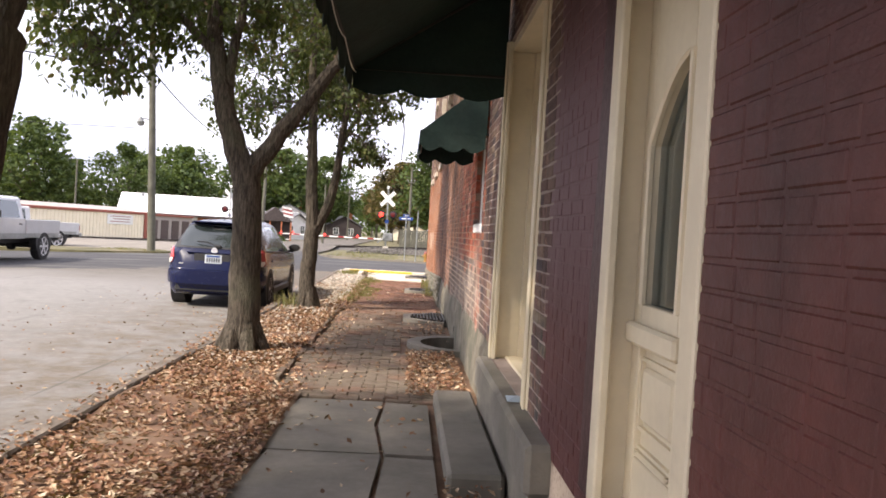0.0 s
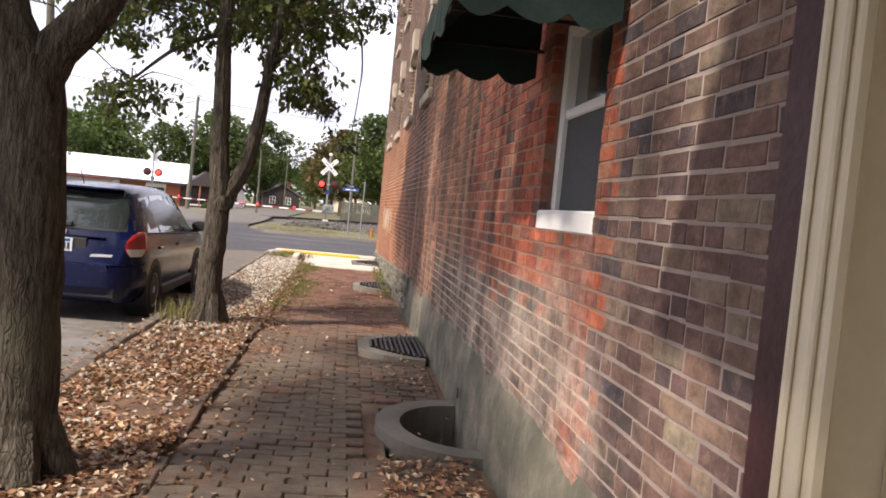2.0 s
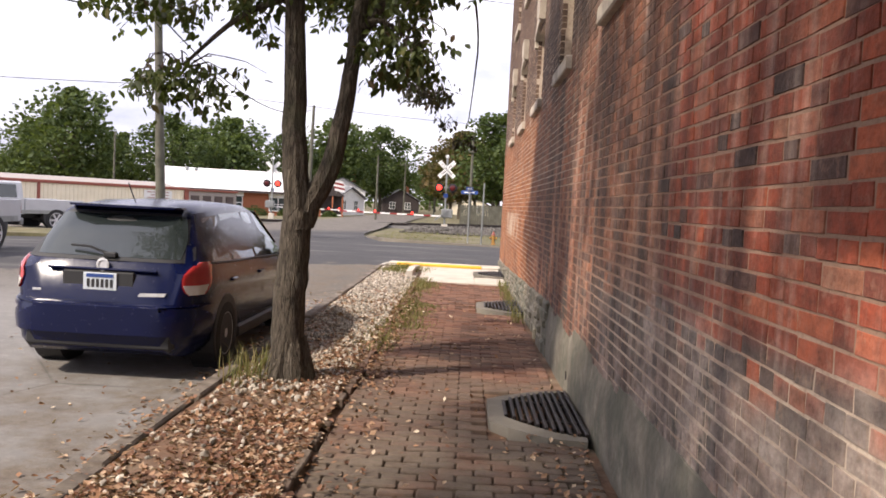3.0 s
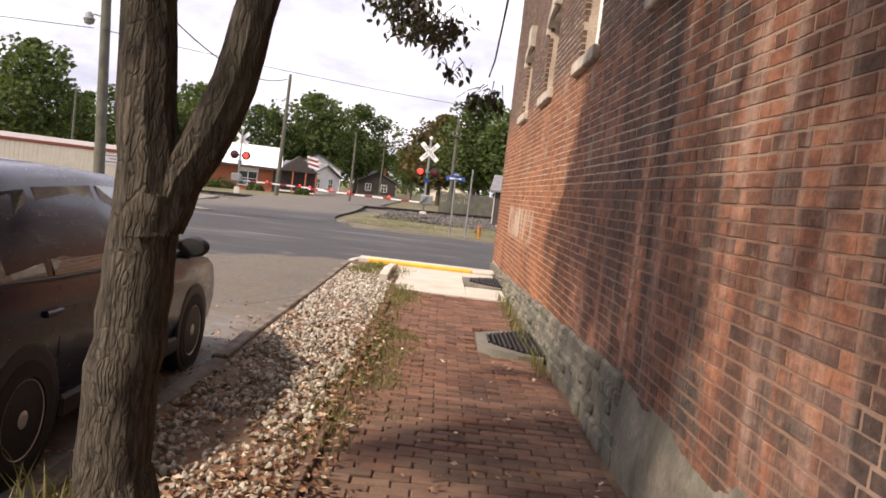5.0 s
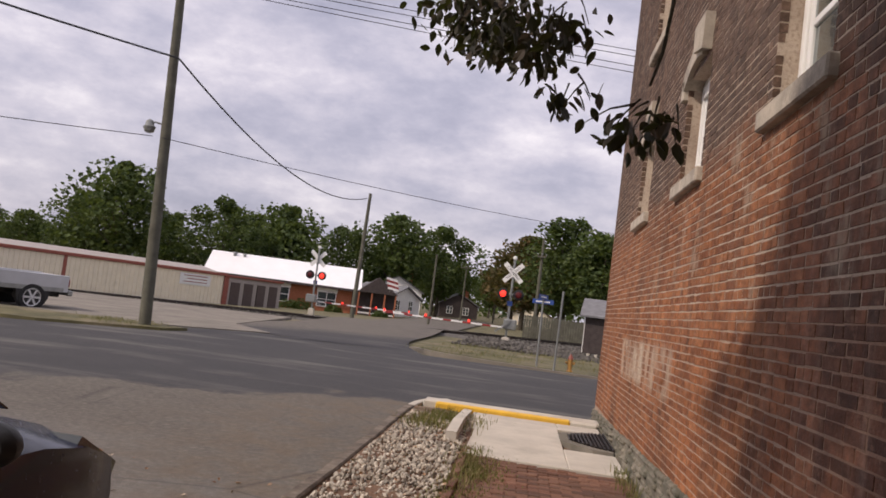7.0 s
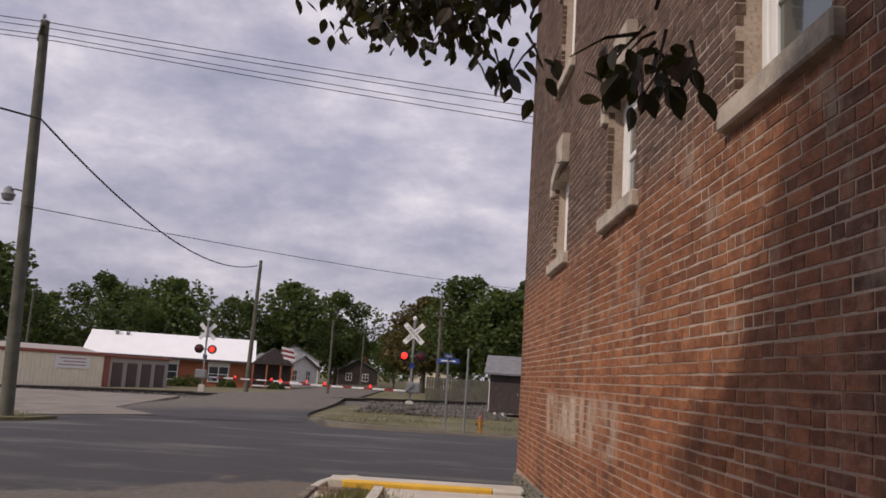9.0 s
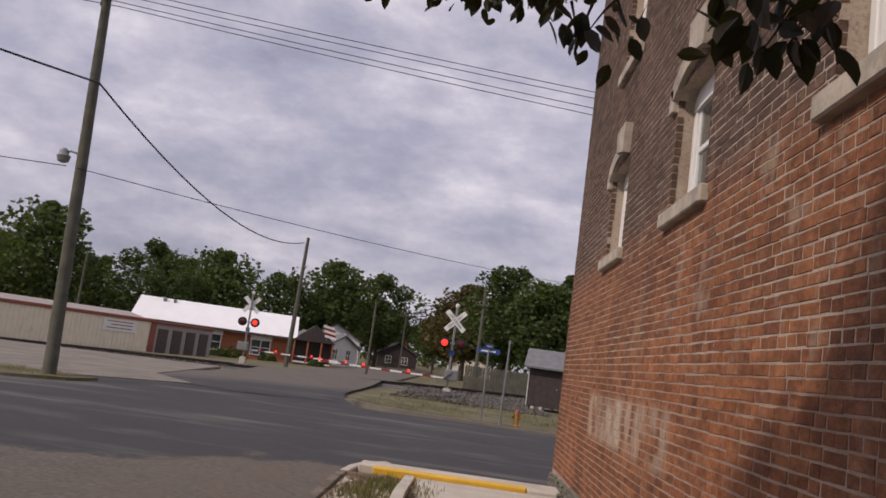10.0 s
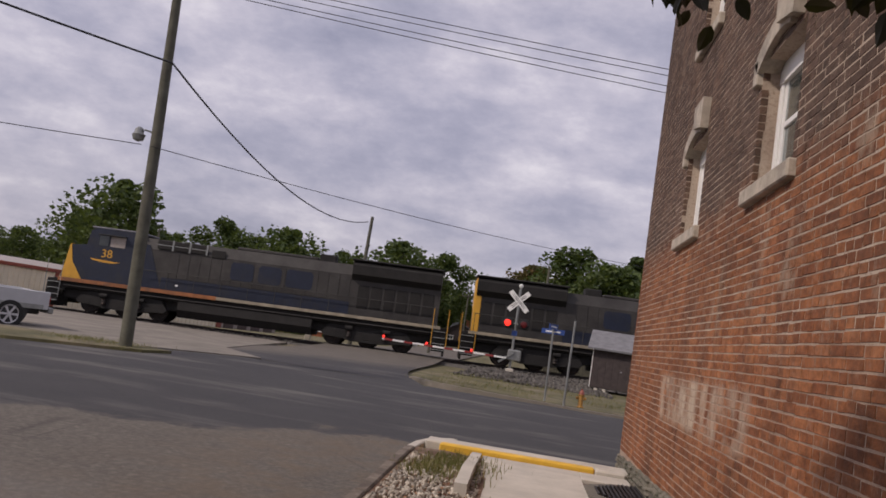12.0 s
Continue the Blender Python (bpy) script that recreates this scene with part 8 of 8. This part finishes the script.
            for dx in (-0.4, 0.4):
                part("grab_rail", Shape().tube([(x + dx, s * 1.5, 0.6), (x + dx, s * 1.5, 2.6)], 0.02, 5), ENGINE_YELLOW if x < -5 else GALV, st)
        part("marker", Shape().soft(-7.0, -6.85, s * 1.22 - 0.02, s * 1.22 + 0.02, 1.95, 2.05, 0.01), SIGN_WHITE, t)
    part("hood", Shape().prism([(-1.20, 1.64), (1.20, 1.64), (1.20, 3.80), (1.0, 4.36), (-1.0, 4.36), (-1.20, 3.80)], -16.2, -4.6, "x"), ENGINE_GREY, t, "grey long hood")
    part("hood", Shape().prism([(-1.20, 1.64), (1.20, 1.64), (1.20, 4.60), (-1.20, 4.60)], -21.0, -16.2, "x"), ENGINE_GREY, t, "grey radiator end")
    part("hood_roof", Shape().soft(-14.2, -9.8, -0.95, 0.95, 4.36, 4.52, 0.04), ENGINE_GREY, t)
    part("exhaust", Shape().soft(-15.1, -14.2, -0.4, 0.4, 4.36, 4.78, 0.05), ENGINE_DARK, t)
    part("radiator_roof", Shape().soft(-21.1, -16.1, -1.5, 1.5, 4.58, 4.68, 0.04), ENGINE_DARK, t)
    part("fuel_tank", Shape().prism([(-1.35, 1.2), (-1.40, 0.75), (-1.15, 0.35), (1.15, 0.35), (1.40, 0.75), (1.35, 1.2)], -14.4, -7.2, "x"), ENGINE_DARK, t, "long dark fuel tank", smooth=False)
    part("underbody", Shape().soft(-21.0, -0.9, -0.95, 0.95, 0.62, 1.16, 0.04), ENGINE_DARK, t, "dark piping and frame under the floor")
    for s in (1, -1):
        part("air_pipe", Shape().tube([(-20.8, s * 1.38, 1.30), (-14.6, s * 1.38, 1.28), (-7.0, s * 1.38, 1.28), (-1.0, s * 1.38, 1.30)], 0.035, 6), ENGINE_GREY, t)
    for x in (-0.05, -21.55):
        part("coupler", Shape().soft(x - 0.45, x + 0.45, -0.2, 0.2, 0.7, 1.05, 0.05), ENGINE_DARK, t)
        part("pilot", Shape().soft(x - 0.12 if x > -1 else x, x if x > -1 else x + 0.12, -1.3, 1.3, 0.12, 1.15, 0.02), ENGINE_DARK, t)
    for x0 in (-4.2, -17.4):
        bogie = part("bogie_frame", Shape().prism([(x0 + 2.3, 0.85), (x0 + 2.1, 0.55), (x0 + 1.0, 0.5), (x0 + 0.5, 0.75), (x0 - 0.5, 0.75), (x0 - 1.0, 0.5), (x0 - 2.1, 0.55), (x0 - 2.3, 0.85), (x0 - 2.0, 1.12), (x0 + 2.0, 1.12)], -1.18, 1.18, "y"), ENGINE_DARK, t, "dark three-axle bogie")
        for s in (1, -1):
            part("side_frame", Shape().prism([(x0 + 2.45, 0.62), (x0 + 2.3, 0.46), (x0 + 1.3, 0.40), (x0 + 0.9, 0.30), (x0 - 0.9, 0.30), (x0 - 1.3, 0.40), (x0 - 2.3, 0.46), (x0 - 2.45, 0.62), (x0 - 2.2, 0.92), (x0 - 0.7, 0.84), (x0 + 0.7, 0.84), (x0 + 2.2, 0.92)], s * 1.20 - 0.07, s * 1.20 + 0.07, "y"), ENGINE_DARK, bogie, "cast side frame of the bogie")
            for dx in (-0.95, 0.95):
                part("spring", Shape().lathe([(0.11, 0.0), (0.13, 0.06), (0.10, 0.12), (0.13, 0.18), (0.10, 0.24), (0.12, 0.32)], 10, pose(x0 + dx, s * 1.32, 0.50)), IRON, bogie)
                part("brake_cylinder", Shape().lathe([(0.10, -0.2), (0.12, -0.18), (0.12, 0.18), (0.10, 0.2)], 10, pose(x0 + dx * 1.05, s * 1.32, 0.98, 0, 90, 0)), ENGINE_DARK, bogie)
        for dx in (-1.85, 0.0, 1.85):
            for s in (1, -1):
                part("wheel", Shape().lathe([(0.50, -0.14), (0.56, -0.13), (0.53, 0.0), (0.46, 0.01), (0.44, -0.03), (0.15, -0.03), (0.14, 0.03)], 20, pose(x0 + dx, s * 0.82, 0.53, 90 if s < 0 else -90, 0, 0)), IRON, bogie)
                part("axle_box", Shape().soft(x0 + dx - 0.18, x0 + dx + 0.18, s * 1.22 - 0.06, s * 1.22 + 0.06, 0.42, 0.80, 0.03), ENGINE_DARK, bogie)
    part("headlight", Shape().soft(-1.98, -1.88, -0.25, 0.25, 4.20, 4.38, 0.02), CLEAR_LENS, t)
    return t


ENGINE = locomotive("dark blue and grey diesel locomotive with yellow nose, leading the train")
SECOND = tagged(copy_thing(ENGINE, pose(0, 0, 0)), "dark blue and grey diesel locomotive coupled backwards behind the first")
part("end_wall", Shape().soft(-21.06, -20.7, -1.23, 1.23, 1.66, 4.5, 0.03), ENGINE_YELLOW, SECOND, "yellow end wall")
tagged(part("railcar", Shape().soft(-14.0, 0.0, -1.45, 1.45, 1.1, 4.4, 0.05).soft(-13.5, -0.5, -1.2, 1.2, 0.5, 1.1, 0.05), ENGINE_GREY), "grey boxcar at the end of the engines", "railcar")
RAILCAR = bpy.data.objects["railcar"]


# ---------- single bricks ----------
def single_pieces():
    for length, spots in SINGLE_BRICKS.items():
        me = Shape().soft(0.0, 0.05, 0.0, length, 0.0, PITCH - 0.011, 0.004).mesh("brick")
        for y, z, out in spots:
            part("brick", me, BRICK_ONE, WALL).matrix_basis = pose(out, y, z)
    me = Shape().soft(-0.096, 0.096, -0.046, 0.046, -0.05, 0.0, 0.008).mesh("paver")
    for m in SINGLE_PAVERS:
        part("paver", me, PAVER_ONE, PAVEMENT).matrix_basis = m


single_pieces()


def motions():
    """The train runs west at an even speed."""
    speed, front = 18.1, 11.1     # metres a second; the front step's way past the crossing at 11.5 s

    def along(t, back):
        return front + speed * (t - 11.5) - back

    times = (0.0, 2.0, 4.0, 6.0, 8.0, 10.0, 12.0)
    walk(ENGINE, [(t, TRACK @ pose(-along(t, 0.0), 0, 0, 0, 0, 180)) for t in times])
    walk(SECOND, [(t, TRACK @ pose(-along(t, 43.9), 0, 0, 0, 0, 0)) for t in times])
    walk(RAILCAR, [(t, TRACK @ pose(-along(t, 46.0), 0, 0, 0, 0, 180)) for t in times])


motions()
